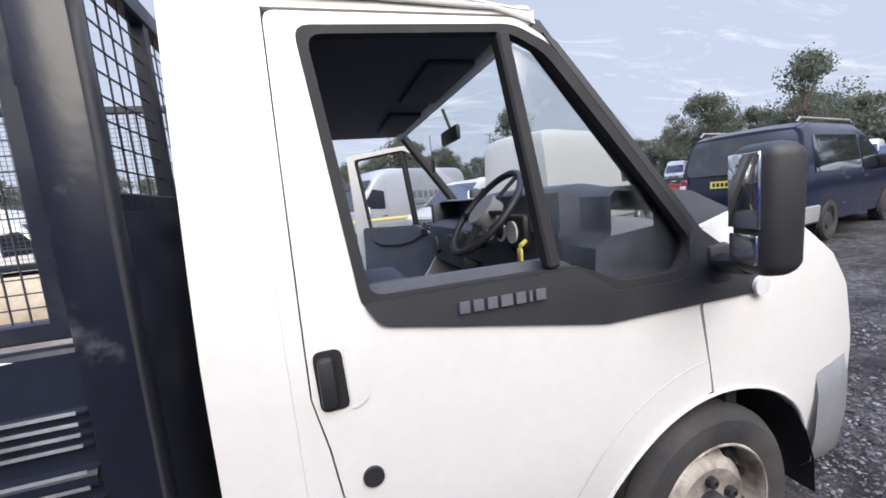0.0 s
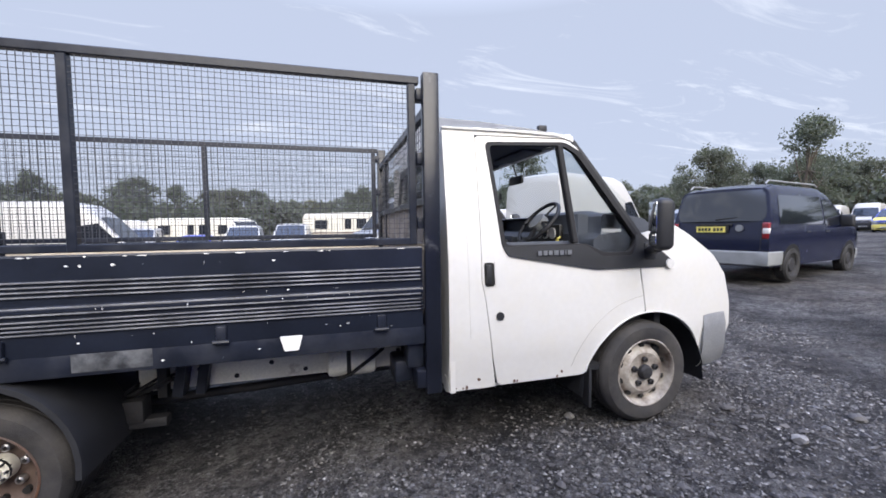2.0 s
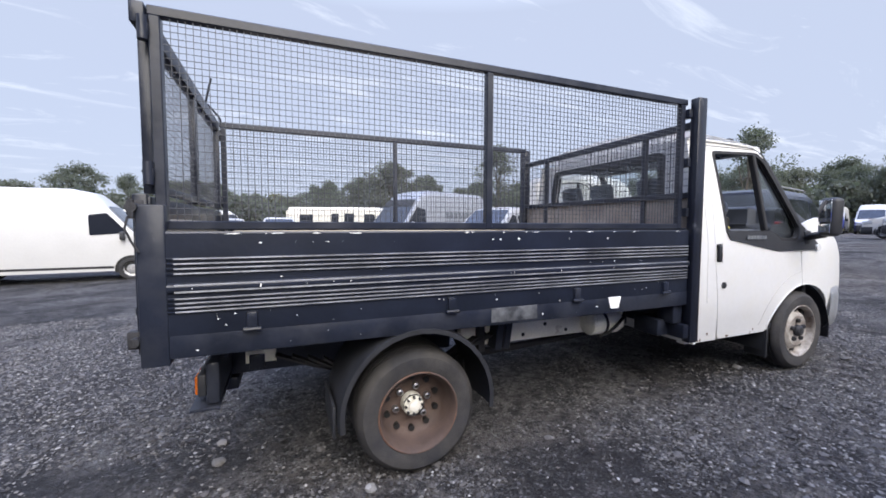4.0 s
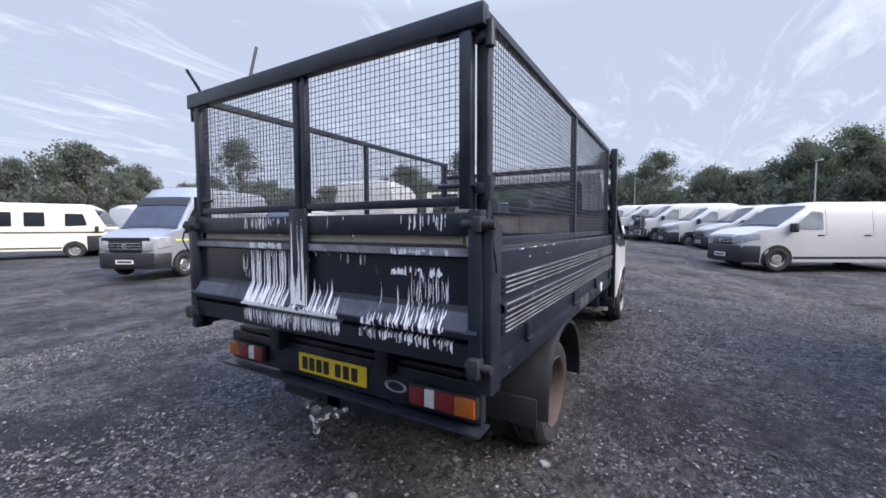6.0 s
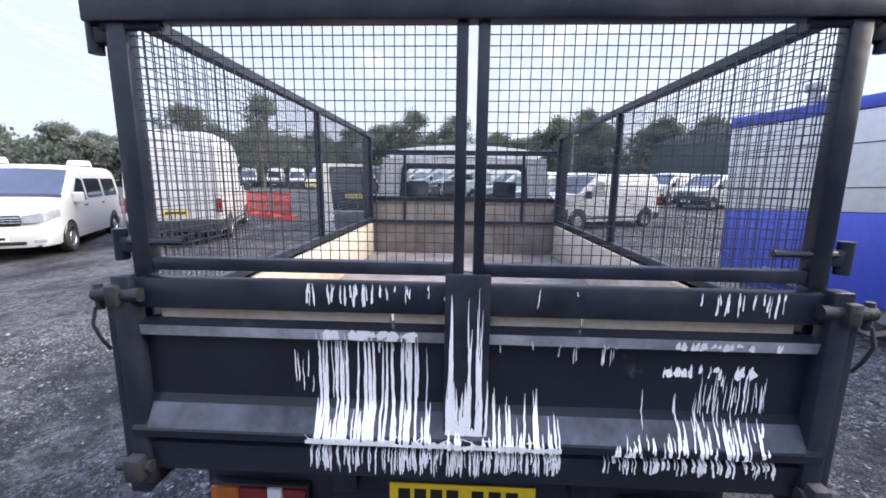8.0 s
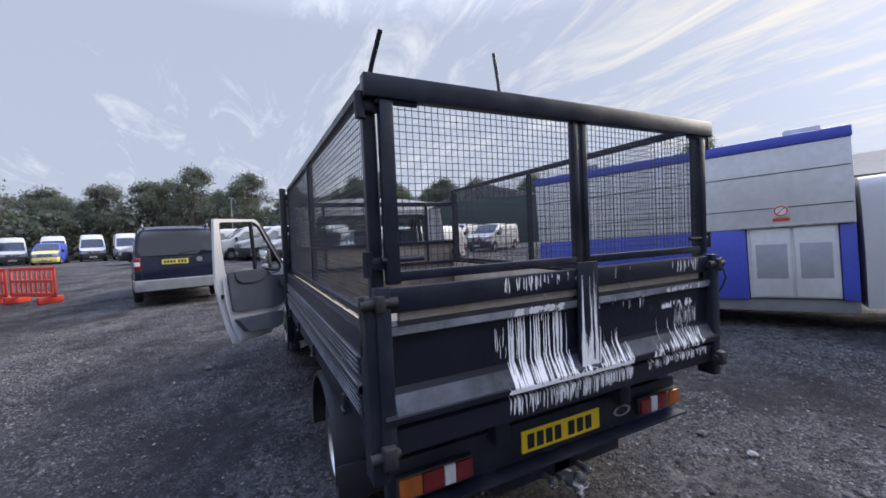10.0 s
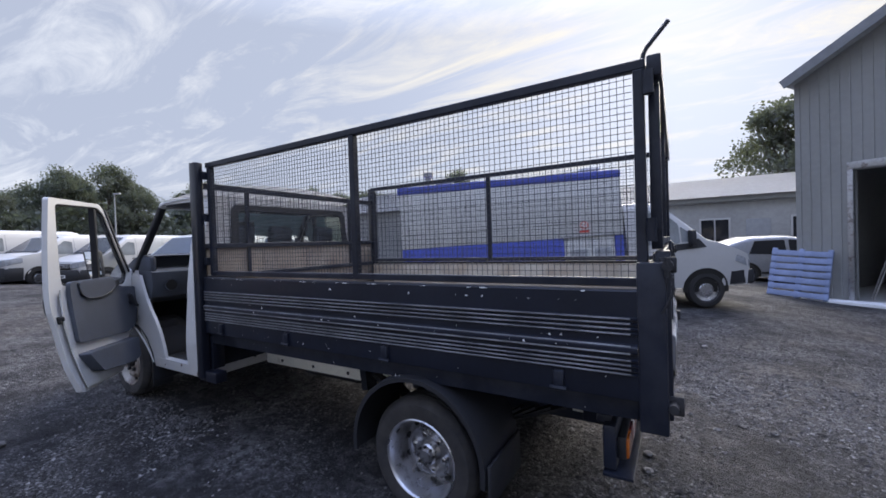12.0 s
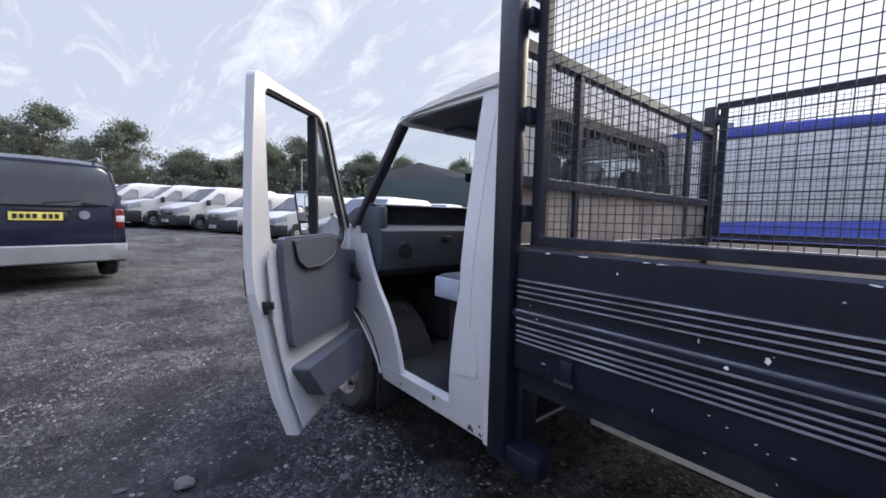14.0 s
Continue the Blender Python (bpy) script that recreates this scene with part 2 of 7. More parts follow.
FLOORMAT = material("dirty_cab_floor", (0.010, 0.011, 0.015), 0.9, vary=0.3, scale=8, bump=0.3, bump_scale=80)
WOOD = material("pale_weathered_plank", (0.50, 0.46, 0.38), 0.75, vary=0.15, scale=3, second=(0.30, 0.22, 0.15), amount=0.35, second_scale=4, soft_edge=0.4, bump=0.25, bump_scale=60)
BEDFLOOR = material("rusty_bed_floor", (0.15, 0.115, 0.095), 0.8, vary=0.3, scale=3, second=(0.27, 0.245, 0.23), amount=0.4, second_scale=3, soft_edge=0.4, bump=0.4, bump_scale=50)
PLANK = material("ply_headboard", (0.23, 0.20, 0.17), 0.8, vary=0.2, scale=3, second=(0.11, 0.085, 0.07), amount=0.4, second_scale=4, soft_edge=0.4, bump=0.2)
YELLOW = material("yellow_plate", (0.80, 0.55, 0.02), 0.4, vary=0.05, scale=8)
WHITEPLATE = material("white_plate", (0.75, 0.75, 0.72), 0.4, vary=0.05, scale=8)
INK = material("black_print", (0.012, 0.012, 0.012), 0.5, vary=0.1)
SEEGLASS = material("clear_vehicle_window", (0.20, 0.215, 0.225), 0.08, vary=0.3, scale=2)
REDLENS = material("red_lens", (0.16, 0.008, 0.012), 0.18, vary=0.2, scale=20, coat=0.6)
AMBER = material("amber_lens", (0.40, 0.10, 0.012), 0.18, vary=0.2, scale=20, coat=0.6)
CLEARLENS = material("clear_lens", (0.62, 0.62, 0.62), 0.12, vary=0.1, scale=30, coat=0.8)
LAMP = material("headlamp_glass", (0.45, 0.47, 0.50), 0.1, 0.4, vary=0.2, scale=12, coat=1.0)
DRIP = material("spilled_white_paint", (0.80, 0.80, 0.80), 0.5, vary=0.05, scale=9, bump=0.1)
STONE = stone_material("mixed_chipping", (0.080, 0.075, 0.073), (0.25, 0.24, 0.23))
STONE_LIGHT = stone_material("pale_chipping", (0.16, 0.155, 0.15), (0.42, 0.41, 0.40))
STONE_DARK = stone_material("dark_chipping", (0.026, 0.024, 0.026), (0.15, 0.142, 0.14))
LEDGESHEEN = material("worn_black_with_sky_sheen", (0.075, 0.084, 0.110), 0.35, vary=0.35, scale=4, second=(0.008, 0.009, 0.013), amount=0.42, second_scale=5, soft_edge=0.3, second_rough=0.4)
SCUFFED = material("scuffed_black_paint", (0.010, 0.012, 0.020), 0.28, vary=0.25, scale=4, second=(0.11, 0.115, 0.13), amount=0.02, second_scale=7, soft_edge=0.22, second_rough=0.6, bump=0.12, bump_scale=24)
SCUFFED.node_tree.nodes["Principled BSDF"].inputs["Specular IOR Level"].default_value = 0.42
SCUFFPALE = material("pale_scuff", (0.10, 0.105, 0.115), 0.6, vary=0.3, scale=14, second=(0.018, 0.020, 0.026), amount=0.45, second_scale=10, soft_edge=0.2)
SILVERTEXT = material("silver_badge", (0.55, 0.56, 0.58), 0.3, 0.9, vary=0.05)
GREYTEXT = material("grey_lettering", (0.10, 0.11, 0.13), 0.5, vary=0.05)
YELLOWTAPE = material("yellow_stripe", (0.62, 0.54, 0.14), 0.5, vary=0.05)
RED = material("red_barrier_plastic", (0.55, 0.05, 0.03), 0.5, vary=0.1)
ORANGE = material("orange_panel", (0.42, 0.13, 0.05), 0.45, vary=0.08)
PALLETBLUE = material("blue_grey_pallet_wood", (0.22, 0.27, 0.42), 0.8, vary=0.2, scale=3, bump=0.2)
CLADDING = material("shed_cladding", (0.24, 0.245, 0.24), 0.7, vary=0.12, scale=0.6, second=(0.30, 0.30, 0.29), amount=0.35, second_scale=0.5, soft_edge=0.5)
RENDERWALL = material("pale_render_wall", (0.36, 0.36, 0.35), 0.9, vary=0.1, scale=0.5, bump=0.1)
ROOFSHEET = material("pale_roof_sheet", (0.30, 0.31, 0.32), 0.6, vary=0.1, scale=0.4, bump=0.1)
GREENCLAD = material("green_cladding", (0.035, 0.06, 0.055), 0.6, vary=0.1, scale=0.5)
BARK = material("bark", (0.09, 0.075, 0.06), 0.95, vary=0.3, scale=4, bump=0.6, bump_scale=20)
LEAF = leaf_material("leaf_green", (0.112, 0.120, 0.110), 0.85, vary=0.35, scale=0.35, fine=0.2)
LEAF_DARK = leaf_material("leaf_dark", (0.100, 0.112, 0.102), 0.85, vary=0.35, scale=0.35, fine=0.2)
LEAF_DRY = leaf_material("leaf_dry", (0.12, 0.115, 0.075), 0.85, vary=0.35, scale=0.35, fine=0.2)
MIRROR = material("mirror_glass", (0.85, 0.87, 0.9), 0.03, 1.0, vary=0.02)
GLASS = glass("tinted_window", (0.92, 0.95, 0.95))
GLASS_DIRTY = glass("dusty_window", (0.86, 0.87, 0.87), 0.12)
DARKGLASS = material("dark_vehicle_window", (0.012, 0.014, 0.020), 0.07, vary=0.1, scale=3)
NAVY.node_tree.nodes["Principled BSDF"].inputs["Specular IOR Level"].default_value = 0.4
DARKGLASS.node_tree.nodes["Principled BSDF"].inputs["Specular IOR Level"].default_value = 0.35
RIMBROWN = material("brown_rusted_rim", (0.075, 0.050, 0.042), 0.7, vary=0.25, scale=8, second=(0.105, 0.070, 0.054), amount=0.35, second_scale=9, soft_edge=0.3, bump=0.2)
RIMCREAM = material("dirty_cream_rim", (0.42, 0.39, 0.35), 0.55, vary=0.25, scale=6, second=(0.085, 0.055, 0.040), amount=0.42, second_scale=8, soft_edge=0.25, bump=0.15)
CHROME = material("dull_chrome", (0.48, 0.48, 0.50), 0.28, 0.9, vary=0.15, scale=9, second=(0.12, 0.11, 0.11), amount=0.25, second_scale=12, soft_edge=0.2)
SEATEDGE = material("pale_seat_side", (0.42, 0.45, 0.52), 0.9, vary=0.1, scale=9, bump=0.2, bump_scale=300)
TYRE = material("black_tyre", (0.014, 0.014, 0.016), 0.8, vary=0.25, scale=9, second=(0.035, 0.033, 0.031), amount=0.3, second_scale=5, soft_edge=0.5)
SCREENGLASS = material("reflecting_windscreen", (0.020, 0.027, 0.042), 0.05, vary=0.3, scale=2.5)
SCREENGLASS.node_tree.nodes["Principled BSDF"].inputs["Specular IOR Level"].default_value = 0.6
TAILGLASS = material("dark_tinted_glass", (0.006, 0.008, 0.014), 0.03, vary=0.1, scale=3, coat=1.0)
TAILGLASS.node_tree.nodes["Principled BSDF"].inputs["Specular IOR Level"].default_value = 0.9
PALEPLATE = material("faded_yellow_plate", (0.72, 0.62, 0.16), 0.4, vary=0.05, scale=8)
DASH = material("dark_blue_grey_dash", (0.060, 0.068, 0.086), 0.7, vary=0.12, scale=8, bump=0.12, bump_scale=260)
GALVPOLE = material("lamp_post_grey", (0.35, 0.36, 0.36), 0.5, 0.3, vary=0.1)


def ground_material():
    m = bpy.data.materials.new("yard_planings")
    m.use_nodes = True
    n, l = m.node_tree.nodes, m.node_tree.links
    b = n["Principled BSDF"]
    tc = n.new("ShaderNodeTexCoord")

    def noise_tex(scale, detail=6, rough=0.6):
        t = n.new("ShaderNodeTexNoise")
        t.inputs["Scale"].default_value, t.inputs["Detail"].default_value, t.inputs["Roughness"].default_value = scale, detail, rough
        l.new(tc.outputs["Object"], t.inputs["Vector"])
        return t.outputs[0]

    def ramp(v, a, b2, lo=0.0, hi=1.0):
        r = n.new("ShaderNodeMapRange")
        for k, x in (("From Min", a), ("From Max", b2), ("To Min", lo), ("To Max", hi)):
            r.inputs[k].default_value = x
        l.new(v, r.inputs[0])
        return r.outputs[0]

    def mix(f, a, c):
        x = n.new("ShaderNodeMix")
        x.data_type = "RGBA"
        if isinstance(f, float):
            x.inputs["Factor"].default_value = f
        else:
            l.new(f, x.inputs["Factor"])
        for k, v in (("A", a), ("B", c)):
            if isinstance(v, tuple):
                x.inputs[k].default_value = (*v, 1)
            else:
                l.new(v, x.inputs[k])
        return x.outputs["Result"]

    vor = n.new("ShaderNodeTexVoronoi")
    vor.inputs["Scale"].default_value = 72
    l.new(tc.outputs["Object"], vor.inputs["Vector"])
    chip = n.new("ShaderNodeSeparateColor")
    l.new(vor.outputs["Color"], chip.inputs[0])
    vor2 = n.new("ShaderNodeTexVoronoi")
    vor2.inputs["Scale"].default_value = 160
    l.new(tc.outputs["Object"], vor2.inputs["Vector"])
    chip2 = n.new("ShaderNodeSeparateColor")
    l.new(vor2.outputs["Color"], chip2.inputs[0])
    base = mix(ramp(noise_tex(0.7, 7, 0.68), 0.42, 0.58), (0.021, 0.021, 0.024), (0.150, 0.144, 0.144))     # wet-dark and dry patches
    base = mix(ramp(noise_tex(0.16, 6), 0.50, 0.62, 0, 0.8), base, (0.190, 0.166, 0.148))
    base = mix(ramp(noise_tex(0.30, 7, 0.7), 0.52, 0.62, 0, 0.5), base, (0.022, 0.021, 0.024))
    base = mix(ramp(noise_tex(1.9, 9, 0.72), 0.50, 0.58, 0, 0.70), base, (0.019, 0.018, 0.020))
    base = mix(ramp(noise_tex(6.5, 6), 0.52, 0.60, 0, 0.6), base, (0.026, 0.024, 0.026))                         # dusty brown wheel-worn ground
    # dark patches: damp on the driver's side, the tipper's painted shade on the other
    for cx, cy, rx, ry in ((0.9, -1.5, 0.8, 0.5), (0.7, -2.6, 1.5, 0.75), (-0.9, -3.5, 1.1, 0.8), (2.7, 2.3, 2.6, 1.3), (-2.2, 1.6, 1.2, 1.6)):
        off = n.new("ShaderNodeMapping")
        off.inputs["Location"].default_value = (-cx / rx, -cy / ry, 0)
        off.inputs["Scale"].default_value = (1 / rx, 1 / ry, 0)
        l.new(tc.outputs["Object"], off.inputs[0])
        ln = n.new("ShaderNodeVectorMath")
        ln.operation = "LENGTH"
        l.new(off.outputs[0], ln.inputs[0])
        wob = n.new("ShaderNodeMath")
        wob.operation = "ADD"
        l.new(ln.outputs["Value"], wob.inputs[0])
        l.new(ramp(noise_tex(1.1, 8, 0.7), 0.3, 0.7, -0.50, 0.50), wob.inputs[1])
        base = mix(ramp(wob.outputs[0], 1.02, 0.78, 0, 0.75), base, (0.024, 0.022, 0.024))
    loose = ramp(noise_tex(0.85, 9, 0.72), 0.43, 0.57)

    def gated(v):
        g = n.new("ShaderNodeMath")
        g.operation = "MULTIPLY"
        l.new(v, g.inputs[0])
        l.new(loose, g.inputs[1])
        return g.outputs[0]
    base = mix(gated(ramp(chip2.outputs[0], 0.50, 1.0, 0, 0.65)), base, (0.22, 0.215, 0.215))                      # small chippings
    base = mix(gated(ramp(chip.outputs[0], 0.78, 0.95, 0, 0.75)), base, (0.31, 0.305, 0.305))                      # larger pale chippings
    base = mix(ramp(chip.outputs[1], 0.75, 0.95, 0, 0.7), base, (0.022, 0.021, 0.022))
    base = mix(ramp(noise_tex(13, 7, 0.72), 0.47, 0.60, 0, 0.75), base, (0.021, 0.020, 0.022))                # clods and hollows
    base = mix(gated(ramp(noise_tex(24, 5, 0.7), 0.56, 0.66, 0, 0.5)), base, (0.21, 0.20, 0.195))
    l.new(base, b.inputs["Base Color"])
    l.new(ramp(noise_tex(0.8, 3), 0.35, 0.65, 0.72, 0.97), b.inputs["Roughness"])
    b.inputs["Specular IOR Level"].default_value = 0.3
    h1 = n.new("ShaderNodeMath")
    h1.operation = "MULTIPLY_ADD"
    l.new(vor.outputs["Distance"], h1.inputs[0])
    h1.inputs[1].default_value = -1.0
    l.new(ramp(noise_tex(160, 4), 0.2, 0.8, 0, 0.5), h1.inputs[2])
    h2 = n.new("ShaderNodeMath")
    h2.operation = "MULTIPLY_ADD"
    l.new(vor2.outputs["Distance"], h2.inputs[0])
    h2.inputs[1].default_value = -0.5
    l.new(h1.outputs[0], h2.inputs[2])
    bp = n.new("ShaderNodeBump")
    bp.inputs["Strength"].default_value, bp.inputs["Distance"].default_value = 0.9, 0.022
    l.new(h2.outputs[0], bp.inputs["Height"])
    bp2 = n.new("ShaderNodeBump")
    bp2.inputs["Strength"].default_value, bp2.inputs["Distance"].default_value = 0.85, 0.07
    l.new(noise_tex(8, 9, 0.72), bp2.inputs["Height"])
    l.new(bp.outputs[0], bp2.inputs["Normal"])
    l.new(bp2.outputs[0], b.inputs["Normal"])
    return m


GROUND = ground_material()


# ---- builders ----
def finish(bm, sharp=32):
    bmesh.ops.recalc_face_normals(bm, faces=bm.faces)
    lim = radians(sharp)
    for f in bm.faces:
        f.smooth = True
    for e in bm.edges:
        if len(e.link_faces) == 2 and e.calc_face_angle(0) > lim:
            e.smooth = False
    return bm


def part(name, bm, mat, parent=None, label="", sharp=32):
    finish(bm, sharp)
    me = bpy.data.meshes.new(name)
    bm.to_mesh(me)
    bm.free()
    for m in (mat if isinstance(mat, (list, tuple)) else (mat,)):
        me.materials.append(m)
    ob = new(name, me)
    if parent is not None:
        ob.parent = parent
    if label:
        ob["label"] = label
    return ob


def thing(name, label, category, group="", kind="", at=None):
    ob = new(name)
    ob.empty_display_size = 0.2
    if at is not None:
        ob.matrix_basis = at
    return tagged(ob, label, category, group, kind)


def B():
    return bmesh.new()


def box(bm, x0, x1, y0, y1, z0, z1, bevel=0.0, seg=2, m=None):
    r = bmesh.ops.create_cube(bm, size=1.0)
    for v in r["verts"]:
        v.co = Vector(((x0 + x1) / 2 + v.co.x * (x1 - x0), (y0 + y1) / 2 + v.co.y * (y1 - y0), (z0 + z1) / 2 + v.co.z * (z1 - z0)))
    vs = r["verts"]
    if bevel:
        es = list({e for v in vs for e in v.link_edges})
        q = bmesh.ops.bevel(bm, geom=es, offset=bevel, segments=seg, affect="EDGES", profile=0.5)
        vs = list({v for f in q["faces"] for v in f.verts} | {v for v in vs if v.is_valid})
    if m is not None:
        for v in vs:
            v.co = m @ v.co
    return bm


def beam(bm, p, q, w, h, up=(0, 0, 1), bevel=0.0):
    """A square bar from p to q."""
    p, q = Vector(p), Vector(q)
    d = q - p
    x = d.normalized()
    y = Vector(up).cross(x)
    if y.length < 1e-4:
        y = Vector((0, 1, 0)).cross(x)
    y.normalize()
    z = x.cross(y)
    m = Matrix((x, y, z)).transposed().to_4x4()
    m.translation = p
    return box(bm, 0, d.length, -w / 2, w / 2, -h / 2, h / 2, bevel, 1, m)


def tube(bm, p, q, r, n=10, r2=None, caps=True):
    p, q = Vector(p), Vector(q)
    d = q - p
    m = Matrix.Translation((p + q) / 2) @ d.to_track_quat("Z", "Y").to_matrix().to_4x4()
    bmesh.ops.create_cone(bm, cap_ends=caps, segments=n, radius1=r, radius2=r if r2 is None else r2, depth=d.length, matrix=m)
    return bm


def pipe(bm, pts, r, n=8):
    """A round bar swept along points, in one piece."""
    pts = [Vector(p) for p in pts]
    rings, side = [], None
    for i, p in enumerate(pts):
        d = (pts[min(i + 1, len(pts) - 1)] - pts[max(i - 1, 0)]).normalized()
        if side is None:
            side = d.orthogonal()
        side = (side - d * side.dot(d)).normalized()
        up = d.cross(side)
        rings.append([bm.verts.new(p + r * (side * math.cos(2 * math.pi * k / n) + up * math.sin(2 * math.pi * k / n))) for k in range(n)])
    for a, b in zip(rings, rings[1:]):
        for k in range(n):
            bm.faces.new((a[k], a[(k + 1) % n], b[(k + 1) % n], b[k]))
    bm.faces.new(list(reversed(rings[0])))
    bm.faces.new(rings[-1])
    return bm


def lathe(bm, profile, n=40, centre=(0, 0, 0), axis="y", closed=False):
    """Turns (radius, along) pairs about an axis through centre."""
    rings = []
    for r, a in profile:
        ring = []
        for i in range(n):
            t = 2 * math.pi * i / n
            c, s = r * math.cos(t), r * math.sin(t)
            co = {"y": (c, a, s), "x": (a, c, s), "z": (c, s, a)}[axis]
            ring.append(bm.verts.new(Vector(co) + Vector(centre)))
        rings.append(ring)
    pairs = list(zip(rings, rings[1:])) + ([(rings[-1], rings[0])] if closed else [])
    for a, b in pairs:
        for i in range(n):
            bm.faces.new((a[i], a[(i + 1) % n], b[(i + 1) % n], b[i]))
    return bm


def grid(bm, f, us, vs):
    """A sheet from f(u, v)."""
    rows = [[bm.verts.new(f(u, v)) for v in vs] for u in us]
    for a, b in zip(rows, rows[1:]):
        for i in range(len(vs) - 1):
            bm.faces.new((a[i], a[i + 1], b[i + 1], b[i]))
    return bm


def span(a, b, n):
    return [a + (b - a) * i / n for i in range(n + 1)]


def fill2d(loops):
    """A flat sheet in x, z from an outline and holes."""
    bm = B()
    for loop in loops:
        vs = [bm.verts.new((x, 0, z)) for x, z in loop]
        for a, b in zip(vs, vs[1:] + vs[:1]):
            bm.edges.new((a, b))
    bmesh.ops.triangle_fill(bm, use_beauty=True, use_dissolve=False, edges=bm.edges[:], normal=(0, -1, 0))
    return bm


def rounded(poly, r=0.04, n=4):
    """Rounds the corners of a polygon."""
    out = []
    k = len(poly)
    for i in range(k):
        p0, p, p1 = Vector(poly[i - 1]), Vector(poly[i]), Vector(poly[(i + 1) % k])
        a, b = (p0 - p), (p1 - p)
        rr = min(r, a.length * 0.45, b.length * 0.45)
        a, b = p + a.normalized() * rr, p + b.normalized() * rr
        for j in range(n + 1):
            t = j / n
            q = a * (1 - t) ** 2 + p * 2 * t * (1 - t) + b * t * t
            out.append((q.x, q.y))
    return out


def skin(loops, surf, thick=0.02, steps=(), xsteps=(), inward=None):
    """A curved panel: outline and holes in x, z laid on y = surf(x, z), given thickness towards the middle."""
    bm = fill2d(loops)
    for z in steps:
        bmesh.ops.bisect_plane(bm, geom=bm.verts[:] + bm.edges[:] + bm.faces[:], plane_co=(0, 0, z), plane_no=(0, 0, 1))
    for x in xsteps:
        bmesh.ops.bisect_plane(bm, geom=bm.verts[:] + bm.edges[:] + bm.faces[:], plane_co=(x, 0, 0), plane_no=(1, 0, 0))
    for v in bm.verts:
        v.co.y = surf(v.co.x, v.co.z)
    back = bmesh.ops.duplicate(bm, geom=bm.verts[:] + bm.edges[:] + bm.faces[:])
    side = inward if inward is not None else (-1 if sum(v.co.y for v in bm.verts) > 0 else 1)
    dup = back["vert_map"]
    pairs = {}
    for v in [g for g in back["geom"] if isinstance(g, bmesh.types.BMVert)]:
        v.co.y += side * thick
    for a, b in dup.items():
        pairs[a] = b
    edge = [e for e in bm.edges if len(e.link_faces) == 1 and e.verts[0] in pairs and e.verts[1] in pairs]
    done = set()
    for e in edge:
        a, b = e.verts
        key = frozenset((a, b, pairs[a], pairs[b]))
        if key in done:
            continue
        done.add(key)
        try:
            bm.faces.new((a, b, pairs[b], pairs[a]))
        except ValueError:
            pass
    return bm


def ease(t):
    t = max(0.0, min(1.0, t))
    return t * t * (3 - 2 * t)


def gz(x, y):
    """Height of the yard: it climbs gently ahead of the tipper and falls away a little to both sides."""
    z = -0.052 + 0.0305 * max(-6.0, min(25.0, x))
    z -= 0.16 * ease((y - 3.5) / 5.5)
    z -= 0.25 * ease((-y - 0.8) / 3.5) * ease((x - 1.5) / 6)
    z += 0.15 * ease((-y - 3.0) / 3.5) * (1 - ease((x + 0.5) / 3.5)) * ease((x + 4.5) / 2.5)
    return z + 0.012 * noise.noise((x * 0.35, y * 0.35, 0)) * ease((math.hypot(x - 1.2, y) - 2) / 3)


# ---- ground ----
def build_ground():
    xs = [-3000, -900, -300, -120, -60, -30, -16, -9] + span(-6, 9, 150) + [9.6, 10.4, 11.5, 13, 15, 17, 20, 24, 28, 34, 45, 70, 130, 300, 900, 3000]
    ys = [-3000, -900, -300, -120, -60, -34, -22, -14, -9] + span(-6, 6, 120) + [6.6, 7.4, 8.4, 9.6, 11, 13, 15, 18, 22, 27, 34, 45, 70, 130, 300, 900, 3000]

    def f(x, y):
        d = math.hypot(x - 1.2, y)
        rough = 0.010 * noise.noise((x * 2.1, y * 2.1, 3)) + 0.006 * noise.noise((x * 7, y * 7, 5))
        return Vector((x, y, gz(x, y) + (rough - 0.008 if d < 8 else 0)))
    bm = B()
    grid(bm, f, xs, ys)
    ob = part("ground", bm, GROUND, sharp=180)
    return tagged(ob, "dark gravelly planings of a vehicle yard, dusty in places", "ground", kind="structure")


build_ground()

# ---- the caged tipper truck: x ahead, rear axle at the origin ----
truck = thing("tipper_truck", "white tipper truck with a black caged body and open passenger door", "truck")
FRONT_AXLE, R_TYRE, Z_REAR, Z_FRONT = 3.450, 0.335, 0.284, 0.388


def cab_half(x, z):
    """Half width of the cab's outer skin."""
    if z < 0.72:
        w = 0.952 + 0.033 * ease((z - 0.38) / 0.34)
    elif z < 1.12:
        w = 0.985
    else:
        w = 0.985 - 0.115 * ((z - 1.12) / 0.8) ** 1.25
    if x > 3.55:
        w -= 0.16 * ((x - 3.55) / 0.85) ** 2
    return w


